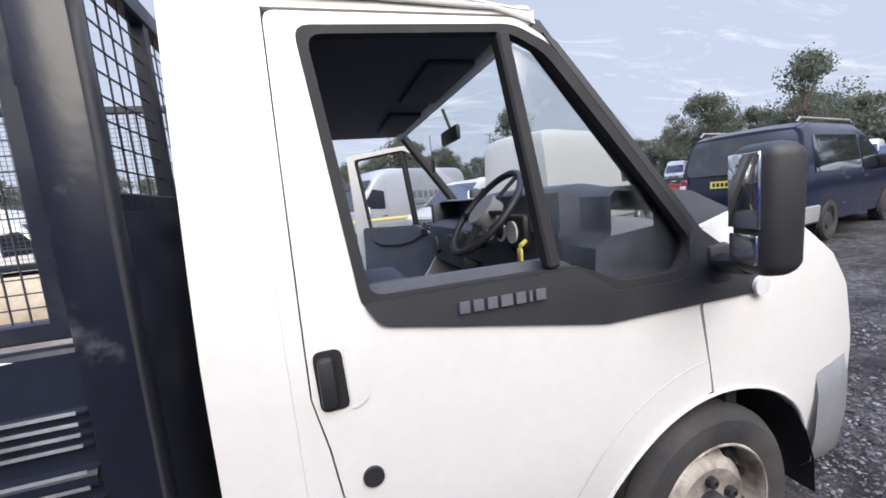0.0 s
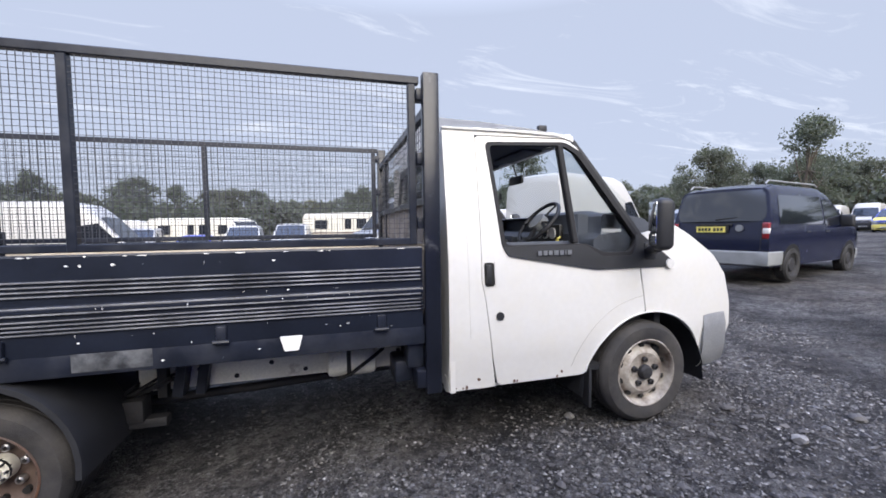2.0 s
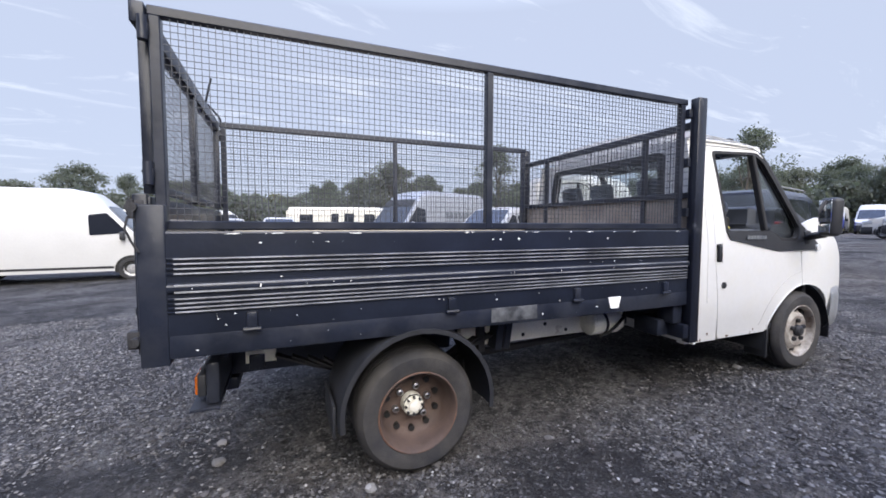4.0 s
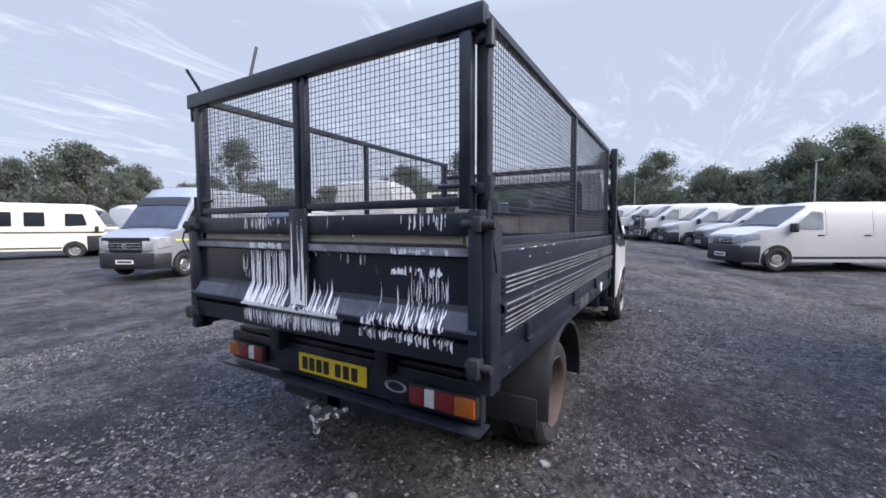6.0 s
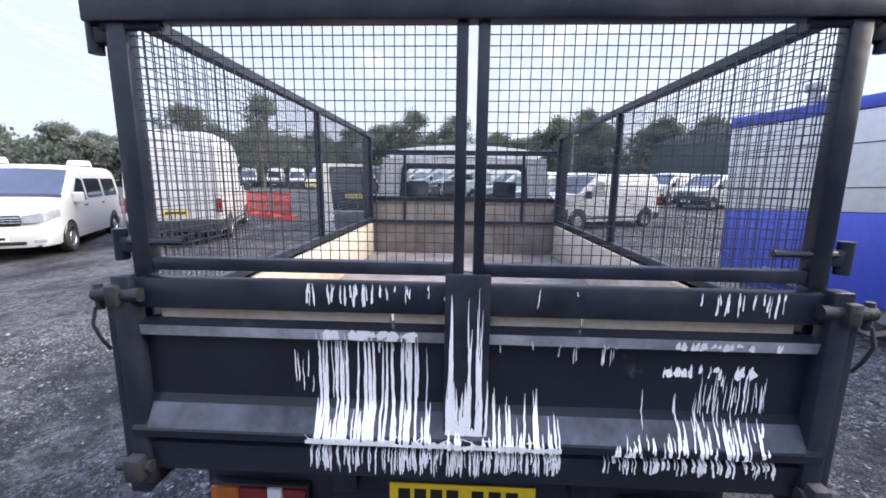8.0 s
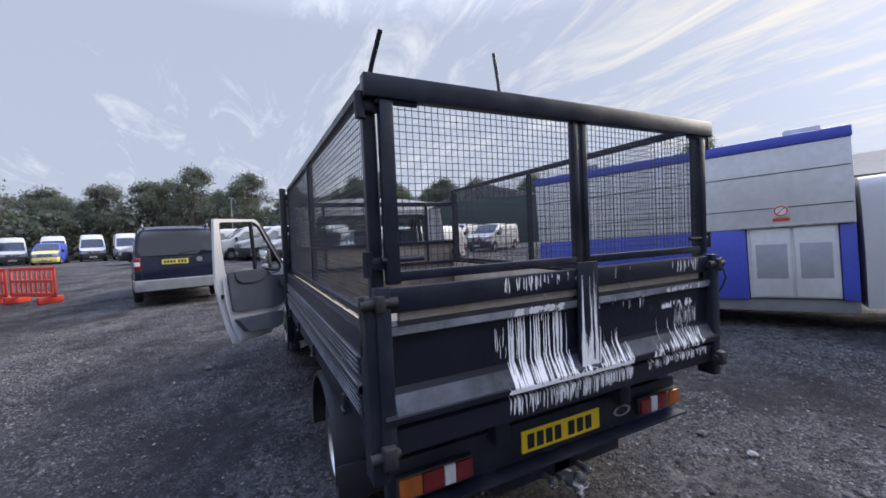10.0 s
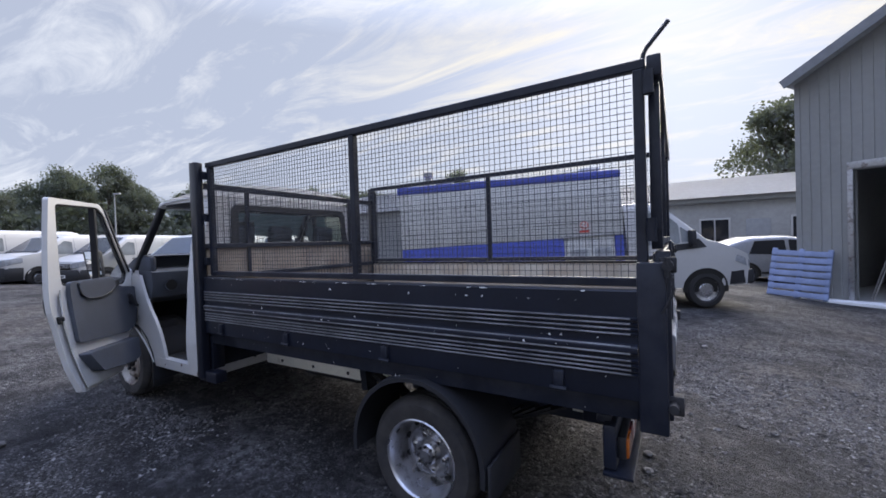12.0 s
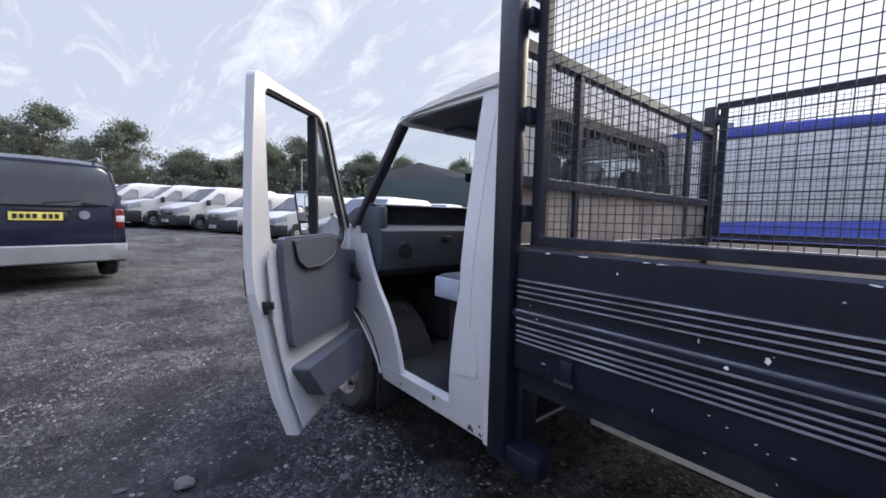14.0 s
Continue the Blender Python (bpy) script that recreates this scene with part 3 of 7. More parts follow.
def wheel(x, y, zc, side, dual=False, rim_mat=GALV, hub_label=""):
    """A road wheel; side -1 is the driver's side. A twin wheel has a second tyre behind."""
    w = part("wheel", lathe(B(), [(0.06, 0), (0.06, 0.02)], 16, (x, y, zc)), PLASTIC, truck, "twin rear wheel" if dual else "steel front wheel")
    s = side
    half = 0.092

    def tyre_at(yc):
        rt = R_TYRE
        prof = [(0.205, -half * .75), (0.215, -half * .95), (0.26, -half * 1.08), (0.30, -half * 1.04), (rt - .012, -half * .82), (rt, -half * .6),
                (rt, -0.045), (rt - .009, -0.044), (rt - .009, -0.034), (rt, -0.033), (rt, -0.006), (rt - .009, -0.005), (rt - .009, 0.005), (rt, 0.006),
                (rt, 0.033), (rt - .009, 0.034), (rt - .009, 0.044), (rt, 0.045), (rt, half * .6), (rt - .012, half * .82), (0.30, half * 1.04), (0.26, half * 1.08), (0.215, half * .95), (0.205, half * .75)]
        part("tyre", lathe(B(), prof, 56, (x, yc, zc)), RUBBER, w)
    tyre_at(y)
    o = s * half
    if dual:
        # dished outer rim, face set deep
        prof = [(0.222, o * .96), (0.214, o * 1.03), (0.206, o * .9), (0.196, o * .3), (0.186, -o * .3), (0.170, -o * .55), (0.135, -o * .72), (0.075, -o * .74), (0.0, -o * .74)]
        tyre_at(y - s * 0.235)
        part("inner_rim", lathe(B(), [(0.206, o * .9 - s * .235), (0.19, -s * .235), (0.1, -s * .2)], 32, (x, y, zc)), RUSTY, w)
        face, rr = -o * .70, 0.150
        nholes, rh = 10, 0.150
    else:
        prof = [(0.222, o * .90), (0.214, o * 1.0), (0.205, o * .80), (0.196, o * .25), (0.180, o * .20), (0.155, o * .62), (0.128, o * .80), (0.10, o * .72), (0.06, o * .70), (0.0, o * .70)]
        face, rr = o * .62, 0.168
        nholes, rh = 10, 0.170
    if dual and s > 0:
        prof = prof[:5] + [(0.178, -o * .50), (0.165, -o * .52), (0.152, -o * .30), (0.140, -o * .10), (0.128, -o * .12), (0.118, -o * .30), (0.075, -o * .36), (0.0, -o * .36)]
        face, rh = -o * .34, 0.166
    part("rim", lathe(B(), prof, 48, (x, y, zc)), rim_mat, w)
    part("rim_edge", lathe(B(), [(0.214, o * 1.02), (0.2185, o * 1.05), (0.2235, o * 1.00)], 48, (x, y, zc)), RUSTY if rim_mat is RIMBROWN else rim_mat, w)
    for i in range(nholes):
        bm = B()
        a = 2 * math.pi * (i + .5) / nholes
        c = Vector((x + rh * math.cos(a), y + face + ((s * .012 if s < 0 else -s * .016) if dual else -s * .02), zc + rh * math.sin(a)))
        tube(bm, c - Vector((0, .012, 0)), c + Vector((0, .012 if not dual else .016, 0)), 0.017, 10)
        part("vent_hole", bm, INK, w)
    hub_y = y + face
    bm = B()
    if dual:
        lathe(bm, [(0.060, s * .0), (0.060, s * .05), (0.050, s * .06), (0.03, s * .062), (0.03, s * .075), (0.0, s * .078)], 24, (x, hub_y, zc))
    else:
        lathe(bm, [(0.050, 0), (0.048, s * .03), (0.036, s * .045), (0, s * .05)], 20, (x, hub_y, zc))
    part("hub", bm, (PALE_STEEL if s < 0 else CHROME) if dual else DARKRUST, w)
    if dual:
        for i in range(8):
            a = 2 * math.pi * i / 8
            part("hub_bolt", tube(B(), (x + .047 * math.cos(a), hub_y + s * .05, zc + .047 * math.sin(a)), (x + .047 * math.cos(a), hub_y + s * .075, zc + .047 * math.sin(a)), .007, 6), DARKRUST, w)
    for i in range(6 if dual else 5):
        if dual and s < 0 and i == 4:
            continue
        n = 6 if dual else 5
        a = 2 * math.pi * (i + .25) / n
        r = 0.096 if dual else 0.085
        c = Vector((x + r * math.cos(a), hub_y, zc + r * math.sin(a)))
        nut = part("wheel_nut", lathe(B(), [(.019, 0), (.019, s * .028), (.010, s * .032), (.010, s * .01)], 8, c), CHROME if dual else DARKRUST, w)
    return w


wheel(FRONT_AXLE, -0.885, Z_FRONT, -1, rim_mat=RIMCREAM)
wheel(FRONT_AXLE, 0.885, Z_FRONT, 1, rim_mat=RIMCREAM)
wheel(.006, -0.870, Z_REAR, -1, True, RIMBROWN)
wheel(.006, 0.870, Z_REAR, 1, True, CHROME)

# chassis
for s in (-1, 1):
    bm = B()
    box(bm, 0.44, 1.90, s * .515 - .03, s * .515 + .03, 0.465, 0.64 if s < 0 else .595, .006)
    part("chassis_rail", bm, PALE_STEEL, truck, "flaking cream chassis rail")
    part("rear_rail", box(B(), -0.98, 0.397, s * .43 - .03, s * .43 + .03, 0.45, .60, .006), BLACK, truck)
    part("rail_patch", box(B(), -.86, -.70, *sorted((s * .4605, s * .463)), .50, .585, .001), PALE_STEEL, truck, "bare cream patch on the rail")
    if s < 0:
        part("rail_scuff", box(B(), .40, .70, -1.0325, -1.0305, .752, .832, .001), SCUFFPALE, truck, "pale scuffed patch")
    for i in range(9):
        bm = tube(B(), (0.55 + i * .19, s * .549, 0.505 + .06 * (i % 2)), (0.55 + i * .19, s * .54, 0.505 + .06 * (i % 2)), .014, 8)
        part("rail_hole", bm, INK, truck)
    bm = B()
    box(bm, -1.05, 1.95, s * .40 - .04, s * .40 + .04, 0.625, 0.80, .006)
    part("subframe_rail", bm, BLACK, truck)
for x in (-0.8, 0.55, 1.25, 1.95):
    part("cross_member", box(B(), x - .04, x + .04, -.485, .485, .47, .55, .004), BLACK, truck)
part("rear_axle", tube(tube(B(), (0, -.8, Z_REAR), (0, .8, Z_REAR), .055, 14), (0, -.15, Z_REAR), (0, .15, Z_REAR), .15, 18), DARKRUST, truck)
part("front_axle", tube(B(), (FRONT_AXLE, -.8, Z_FRONT), (FRONT_AXLE, .8, Z_FRONT), .045, 12), DARKRUST, truck)
part("drive_shaft", tube(B(), (0, 0, .38), (2.4, 0, .5), .04, 12), DARKRUST, truck)
for s in (-1, 1):
    bm = B()
    for k in range(4):
        n = 10
        for i in range(n):
            a, b = -0.7 + 1.4 * i / n, -0.7 + 1.4 * (i + 1) / n
            f = lambda u: 0.40 + .17 * (u / .7) ** 2 - .016 * k
            beam(bm, (a * (1 - .12 * k), s * .58, f(a)), (b * (1 - .12 * k), s * .58, f(b)), .06, .012)
    part("leaf_spring", bm, DARKRUST, truck)
# fuel tank, silencer, spare bits under the body
part("fuel_tank", box(B(), 0.95, 1.62, .22, .40, .36, .58, .04, 3), PLASTIC, truck)
tank = part("air_tank", lathe(B(), [(0, 1.435), (.060, 1.437), (.082, 1.45), (.088, 1.47), (.088, 1.69), (.082, 1.715), (.060, 1.728), (0, 1.73)], 24, (0, -.62, .555), "x"), PALE_STEEL, truck, "cream cylinder under the body")
part("hose", pipe(B(), [(1.77, -.66, .62), (1.72, -.708, .60), (1.64, -.720, .55), (1.57, -.715, .50), (1.50, -.69, .47)], .011, 8), SEAL, tank, "black rubber hose")
part("tank_strap", lathe(B(), [(.0885, 1.55), (.091, 1.55), (.091, 1.575), (.0885, 1.575)], 24, (0, -.62, .555), "x", True), DARKRUST, tank)
part("rail_bracket", box(B(), .545, .595, -.60, -.547, .44, .72, .006), DARKRUST, truck, "grimy rail bracket")
part("rail_bracket", beam(B(), (.80, -.575, .73), (.755, -.575, .44), .05, .075, (0, 1, 0), .006), BLACK, truck, "black tapered bracket")
part("step_bracket", box(box(B(), 1.80, 1.93, -.93, -.72, .50, .62, .015), 1.86, 1.95, -1.0, -.86, .60, .74, .01), BLACK, truck, "black battery step under the headboard")
part("spring_hanger", box(box(B(), .40, .50, -.66, -.55, .34, .46, .01), .34, .60, -.64, -.57, .30, .35, .008), DARKRUST, truck, "rusty spring hanger")
part("exhaust_pipe", pipe(B(), [(2.2, -.30, .40), (1.8, -.30, .38), (1.0, -.36, .36), (0.45, -.40, .36)], .028, 10), DARKRUST, truck)
for y in (-.61, .61):
    part("side_bracket", beam(B(), (.72, y, .86), (.66, y, .46), .10, .05), BLACK, truck)
part("spare_wheel_carrier", box(box(B(), -.62, -.12, -.36, .36, .50, .56, .02), -.75, -.55, -.40, .40, .60, .70, .01), BLACK, truck)

# ---- tipper body ----
DECK = 0.92
part("bed_floor", box(B(), -1.12, 1.98, -.985, .985, DECK - .03, DECK, .003), BEDFLOOR, truck, "rusty stained steel load floor")
for i in range(9):
    x = -1.0 + i * .36
    part("floor_bearer", box(B(), x - .03, x + .03, -.98, .98, DECK - .11, DECK - .034, .004), BLACK, truck)
part("loose_bar", beam(B(), (1.356, .766, DECK + .008), (.908, -.366, DECK + .008), .022, .014, (0, 0, 1), .002), RUSTY, truck, "thin rusty bar lying on the load floor")
lr = random.Random(77)
bm = B()
for i in range(70):      # scraps and dead leaves swept along the side
    c = Vector((lr.uniform(.4, 1.95), lr.uniform(-.93, -.45) if i % 4 else lr.uniform(-.9, .9), DECK + .003 + i * .00005))
    q = [c + Vector((lr.uniform(.012, .035) * math.cos(a + lr.random()), lr.uniform(.012, .035) * math.sin(a + lr.random()), lr.uniform(0, .008))) for a in (0, 1.6, 3.1, 4.7)]
    bm.faces.new([bm.verts.new(v) for v in q])
tagged(part("floor_litter", bm, PLANK, truck, "brown scraps and leaves on the load floor"), kind="stuff")
# under rail with hanging skirt
for s in (-1, 1):
    bm = B()
    if s < 0:
        box(bm, -1.12, 1.95, -1.03, -.985, .735, .838, .006)
    else:
        box(bm, -1.12, 1.95, .945, .992, .735, .838, .006)
    part("side_rail", bm, BLACK, truck, "scuffed black rail under the dropside")

    # dropside: pressed section with fine ribs
    prof = [(0.000, 0.826), (0.034, 0.826), (0.036, 0.836), (0.036, 0.918)]
    ribs = (.930, .947, .965, .984)
    upper = (1.087, 1.107, 1.127, 1.147)
    for z in ribs:
        prof += [(0.036, z - .008), (0.045, z - .004), (0.046, z + .001), (0.036, z + .005)]
    prof += [(0.036, 1.006), (0.050, 1.012), (0.054, 1.020), (0.054, 1.034), (0.050, 1.042), (0.036, 1.048)]
    for z in upper:
        prof += [(0.036, z - .008), (0.045, z - .004), (0.046, z + .001), (0.036, z + .005)]
    prof += [(0.036, 1.175), (0.036, 1.250), (0.032, 1.258), (0.0, 1.258)]
    bm = B()
    grid(bm, lambda x, k: Vector((x, s * (0.995 + prof[int(k)][0]), prof[int(k)][1])), span(-1.086, 1.94, 6), range(len(prof)))
    board = part("dropside", bm, BLACKCHIP, truck, "black ribbed dropside board with chipped paint", 20)
    # pale rib strips: worn edges, with the sky's sheen put into the colour
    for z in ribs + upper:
        part("rib", box(B(), -1.06, 1.925, *sorted((s * 1.0395, s * 1.0430)), z - .0024, z + .0032, .0), WORNSHEEN, board)
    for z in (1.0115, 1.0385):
        part("rib", box(B(), -1.06, 1.925, *sorted((s * 1.0440, s * 1.0470)), z - .003, z + .005, .0), WORNSHEEN, board)
    bm = B()
    y0, y1 = sorted((s * .955, s * .990))
    box(bm, -1.05, 1.94, y0, y1, DECK, 1.235, .004)
    part("inner_plank", bm, WOOD, board, "pale timber lining plank")
    for x in (-0.78, 0.16, 0.98, 1.72):
        bm = box(B(), x - .022, x + .022, *sorted((s * 1.02, s * 1.05)), .835, .912, .006)
        tube(bm, (x - .035, s * 1.048, .838), (x + .035, s * 1.048, .838), .010, 8)
        part("dropside_hinge", bm, BLACK, board)
    bm = B()
    rnd = random.Random(5 + s)
    for i in range(85):     # paint chips down to the bright metal
        x, zc = rnd.uniform(-1.0, 1.9), rnd.choice((1.249, 1.249, 1.21, rnd.uniform(1.058, 1.072), rnd.uniform(.845, .912), rnd.uniform(.845, .912), rnd.uniform(.76, .80), 1.026))
        w, h = .0012 + .007 * rnd.random() ** 2, .0012 + .006 * rnd.random() ** 2
        if zc > 1.23:
            w, h = rnd.uniform(.006, .028), .0025
        yy = s * (1.0325 + .0001 * i / 46)
        if 1.015 < zc < 1.04:
            yy = s * 1.0505
        n = 7
        vs = [bm.verts.new((x + w * math.cos(2 * math.pi * j / n) * rnd.uniform(.2, 1.5), yy, zc + h * math.sin(2 * math.pi * j / n) * rnd.uniform(.2, 1.5))) for j in range(n)]
        f = bm.faces.new(vs)
    tagged(part("paint_chip", bm, DRIP, board, "chips of bare pale primer"), kind="stuff")

# pale tag and scuff on the driver's side rail
part("reflector_tag", skin([rounded([(1.23, .838), (1.335, .838), (1.315, .765), (1.25, .765)], .008)], lambda x, z: -1.036, .004, inward=1), DRIP, truck, "torn white tag")

# corner posts
for s in (-1, 1):
    yy = sorted((s * 1.0, s * 1.062))
    part("front_post", box(B(), 1.950, 2.035, *yy, .47, 2.150, .008), SCUFFED, truck, "tall black square headboard post")
    yr = sorted((s * .972, s * 1.036))
    bm = box(B(), -1.185, -1.085, *yr, .71, 1.365, .008)
    part("rear_post", bm, BLACK, truck, "short black rear corner post")
    bm = B()
    if s < 0:
        box(bm, 1.90, 2.03, -1.05, -.72, .50, .60, .01)
    else:
        box(bm, 1.81, 2.04, .955, 1.045, .445, .528, .008)
        box(bm, 1.925, 2.03, .90, .995, .528, .80, .006)
    part("post_foot", bm, SCUFFED, truck)


def wire_panel(u0, u1, z0, z1, place, pitch=0.0265, r=0.0012):
    """Welded mesh: square bars in both directions."""
    bm = B()
    nu, nz = max(1, round((u1 - u0) / pitch)), max(1, round((z1 - z0) / pitch))
    for i in range(1, nu):
        u = u0 + (u1 - u0) * i / nu
        a, b = Vector(place(u, z0)), Vector(place(u, z1))
        beam(bm, a, b, 2 * r, 2 * r)
    for k in range(1, nz):
        z = z0 + (z1 - z0) * k / nz
        a, b = Vector(place(u0, z)), Vector(place(u1, z))
        beam(bm, a + Vector((0, 0, 0)), b, 2 * r, 2 * r)
    return bm


CAGE_TOP, CAGE_LOW = 2.150, 1.265
for s in (-1, 1):
    y = s * .968
    cage = part("cage_side", beam(B(), (-1.13, y, CAGE_TOP - .02), (1.945, y, CAGE_TOP - .02), .04, .04, bevel=.004), BLACK, truck, "black tube cage side with welded mesh")
    part("bottom_tube", beam(B(), (-1.10, y, CAGE_LOW + .018), (1.925, y, CAGE_LOW + .018), .036, .036, bevel=.004), BLACK, cage)
    for x, w in ((-1.105, .05), (0.405, .04), (1.905, .04)):
        part("upright", beam(B(), (x, y, CAGE_LOW), (x, y, CAGE_TOP - .04), w, .04, (1, 0, 0), .004), BLACK, cage)
    for a, b in ((-1.08, .385), (.425, 1.885)):
        part("mesh_panel", wire_panel(a, b, CAGE_LOW + .036, CAGE_TOP - .04, lambda u, z: (u, y + s * .012, z)), DARKSTEEL, cage, "square welded wire mesh")
    for z in (1.38, 1.72, 2.05):
        part("cage_bracket", box(B(), 1.925, 1.965, *sorted((y - s * .02, y + s * .05)), z - .03, z + .03, .004), BLACK, cage)

# headboard between the front posts
for z, w in ((1.975, .05), (1.50, .04), (1.25, .04)):
    part("headboard_rail", beam(B(), (1.985, -1.0, z), (1.985, 1.0, z), .04, w, bevel=.004), BLACK, truck, "black headboard rail")
for i in range(4):
    part("headboard_plank", box(B(), 1.985, 2.005, -.985 + i * .4925, -.50 + i * .4925 + .002, DECK, 1.485, .004), PLANK, truck, "stained plywood headboard")
part("headboard_sheet", box(B(), 2.007, 2.014, -.998, .998, .52, 1.482, .002), BLACK, truck, "black steel headboard sheet")
part("headboard_mesh", wire_panel(-.985, .985, 1.52, 1.95, lambda u, z: (1.985, u, z), .050, .0016), DARKSTEEL, truck, "welded mesh over the cab window")
for y in (-.62, .62):
    part("headboard_upright", beam(B(), (1.985, y, 1.25), (1.985, y, 1.95), .03, .03, (1, 0, 0)), BLACK, truck)

# upper rear gates: two mesh leaves under a deep top rail
part("gate_rail", box(B(), -1.185, -1.135, -1.0, 1.0, 2.070, 2.152, .006), BLACK, truck, "deep black rail over the rear gates")
for s in (-1, 1):
    bm = B()
    gate = part("mesh_gate", box(B(), -1.175, -1.135, *sorted((s * .893, s * .945)), 1.468, 2.128, .005), BLACK, truck, "mesh rear gate leaf, shut")
    part("gate_stile", box(B(), -1.172, -1.138, *sorted((s * .012, s * .042)), 1.468, 2.128, .004), BLACK, gate)
    part("gate_bottom", box(B(), -1.172, -1.138, *sorted((s * .042, s * .893)), 1.478, 1.514, .004), BLACK, gate)
    part("mesh_panel", wire_panel(.042, .893, 1.514, 2.128, lambda u, z: (-1.150, s * u, z), GATE_PITCH, .0011), DARKSTEEL, gate, "square welded wire mesh")
    for z in (1.545, 2.105):
        bm = tube(B(), (-1.14, s * 1.005, z - .045), (-1.14, s * 1.005, z + .045), .019, 12)
        box(bm, -1.155, -1.12, *sorted((s * .94, s * 1.015)), z - .022, z + .022, .006)
        tube(bm, (-1.165, s * .80, z + .012), (-1.165, s * .96, z + .012), .010, 8)
        part("gate_hinge", bm, BLACK, gate, "welded hinge knuckle")
    gate.location.z = -.056

# tailgate board: profile in x, z from the bottom up
TAIL = [(-1.158, .838), (-1.186, .846), (-1.190, .936), (-1.172, .946), (-1.150, .954), (-1.205, .962), (-1.207, .985), (-1.165, 1.062), (-1.158, 1.08),
        (-1.158, 1.262), (-1.178, 1.270), (-1.184, 1.308), (-1.150, 1.318)]


def tail_x(z):
    for (x0, z0), (x1, z1) in zip(TAIL, TAIL[1:]):
        if z0 <= z <= z1 and z1 > z0:
            return x0 + (x1 - x0) * (z - z0) / (z1 - z0)
    return -1.158


bm = B()
grid(bm, lambda y, k: Vector((TAIL[int(k)][0], y, TAIL[int(k)][1])), span(-.985, .985, 8), range(len(TAIL)))
back = [bm.verts.new((-1.118, y, z)) for y, z in ((-.985, .838), (.985, .838), (.985, 1.312), (-.985, 1.312))]
bm.faces.new(back)
tailgate = part("tailgate", bm, SCUFFED, truck, "dented black tailgate splashed with white paint", 20)
# the ledge's sky reflection is put into its paler colour
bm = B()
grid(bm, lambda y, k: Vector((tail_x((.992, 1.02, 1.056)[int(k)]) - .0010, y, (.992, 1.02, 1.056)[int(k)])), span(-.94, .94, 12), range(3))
part("worn_sheen_ledge", bm, LEDGESHEEN, tailgate, "faded paint on the sloping ledge")
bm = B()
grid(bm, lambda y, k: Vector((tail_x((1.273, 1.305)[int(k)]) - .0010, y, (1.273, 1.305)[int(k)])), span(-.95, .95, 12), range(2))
part("worn_lip", bm, WORNSHEEN, tailgate, "scraped bright lip")
part("top_rail", box(B(), -1.178, -1.140, -.985, .985, 1.352, 1.442, .008), BLACK, tailgate, "scraped black top rail")
for a, b in ((-.90, -.33), (-.32, .21), (.22, .90)):
    part("slot_plank", box(B(), -1.150, -1.122, a, b, 1.24, 1.352, .003), WOOD, tailgate, "pale plank behind the slot")
part("centre_strap", box(B(), -1.196, -1.180, -.062, .062, .96, 1.475, .004), BLACK, tailgate, "black centre strap")
for s in (-1, 1):
    bm = box(B(), -1.20, -1.15, *sorted((s * .945, s * 1.0)), .80, 1.45, .006)
    part("end_plate", bm, BLACK, tailgate)
    bm = tube(B(), (-1.19, s * .92, 1.395), (-1.19, s * 1.055, 1.395), .020, 12)
    tube(bm, (-1.19, s * 1.045, 1.35), (-1.19, s * 1.045, 1.425), .011, 8)
    box(bm, -1.22, -1.16, *sorted((s * .97, s * 1.005)), 1.365, 1.425, .006)
    part("top_pin", bm, DARKRUST, tailgate, "rusty tailgate pin")
    bm = tube(B(), (-1.20, s * .94, .862), (-1.20, s * 1.045, .862), .018, 12)
    box(bm, -1.235, -1.17, *sorted((s * .955, s * 1.005)), .825, .90, .008)
    part("bottom_latch", bm, DARKRUST, tailgate, "rusty tailgate latch")
    part("chain", pipe(B(), [(-1.20, s * 1.050, 1.36), (-1.21, s * 1.055, 1.31), (-1.19, s * 1.055, 1.26), (-1.17, s * 1.05, 1.22)], .005, 6), DARKRUST, tailgate)
tailgate.location.z = -.042
# two bent rods left on the cage
part("bent_rod", pipe(B(), [(-1.12, .955, 2.14), (-1.122, .955, 2.175), (-1.135, .952, 2.20), (-1.210, .939, 2.288)], .009, 8), BLACK, truck, "bent steel rod")
part("upright_rod", pipe(B(), [(-1.150, .416, 2.14), (-1.138, .414, 2.20), (-1.107, .410, 2.335)], .008, 8), BLACK, truck, "short upright steel rod")


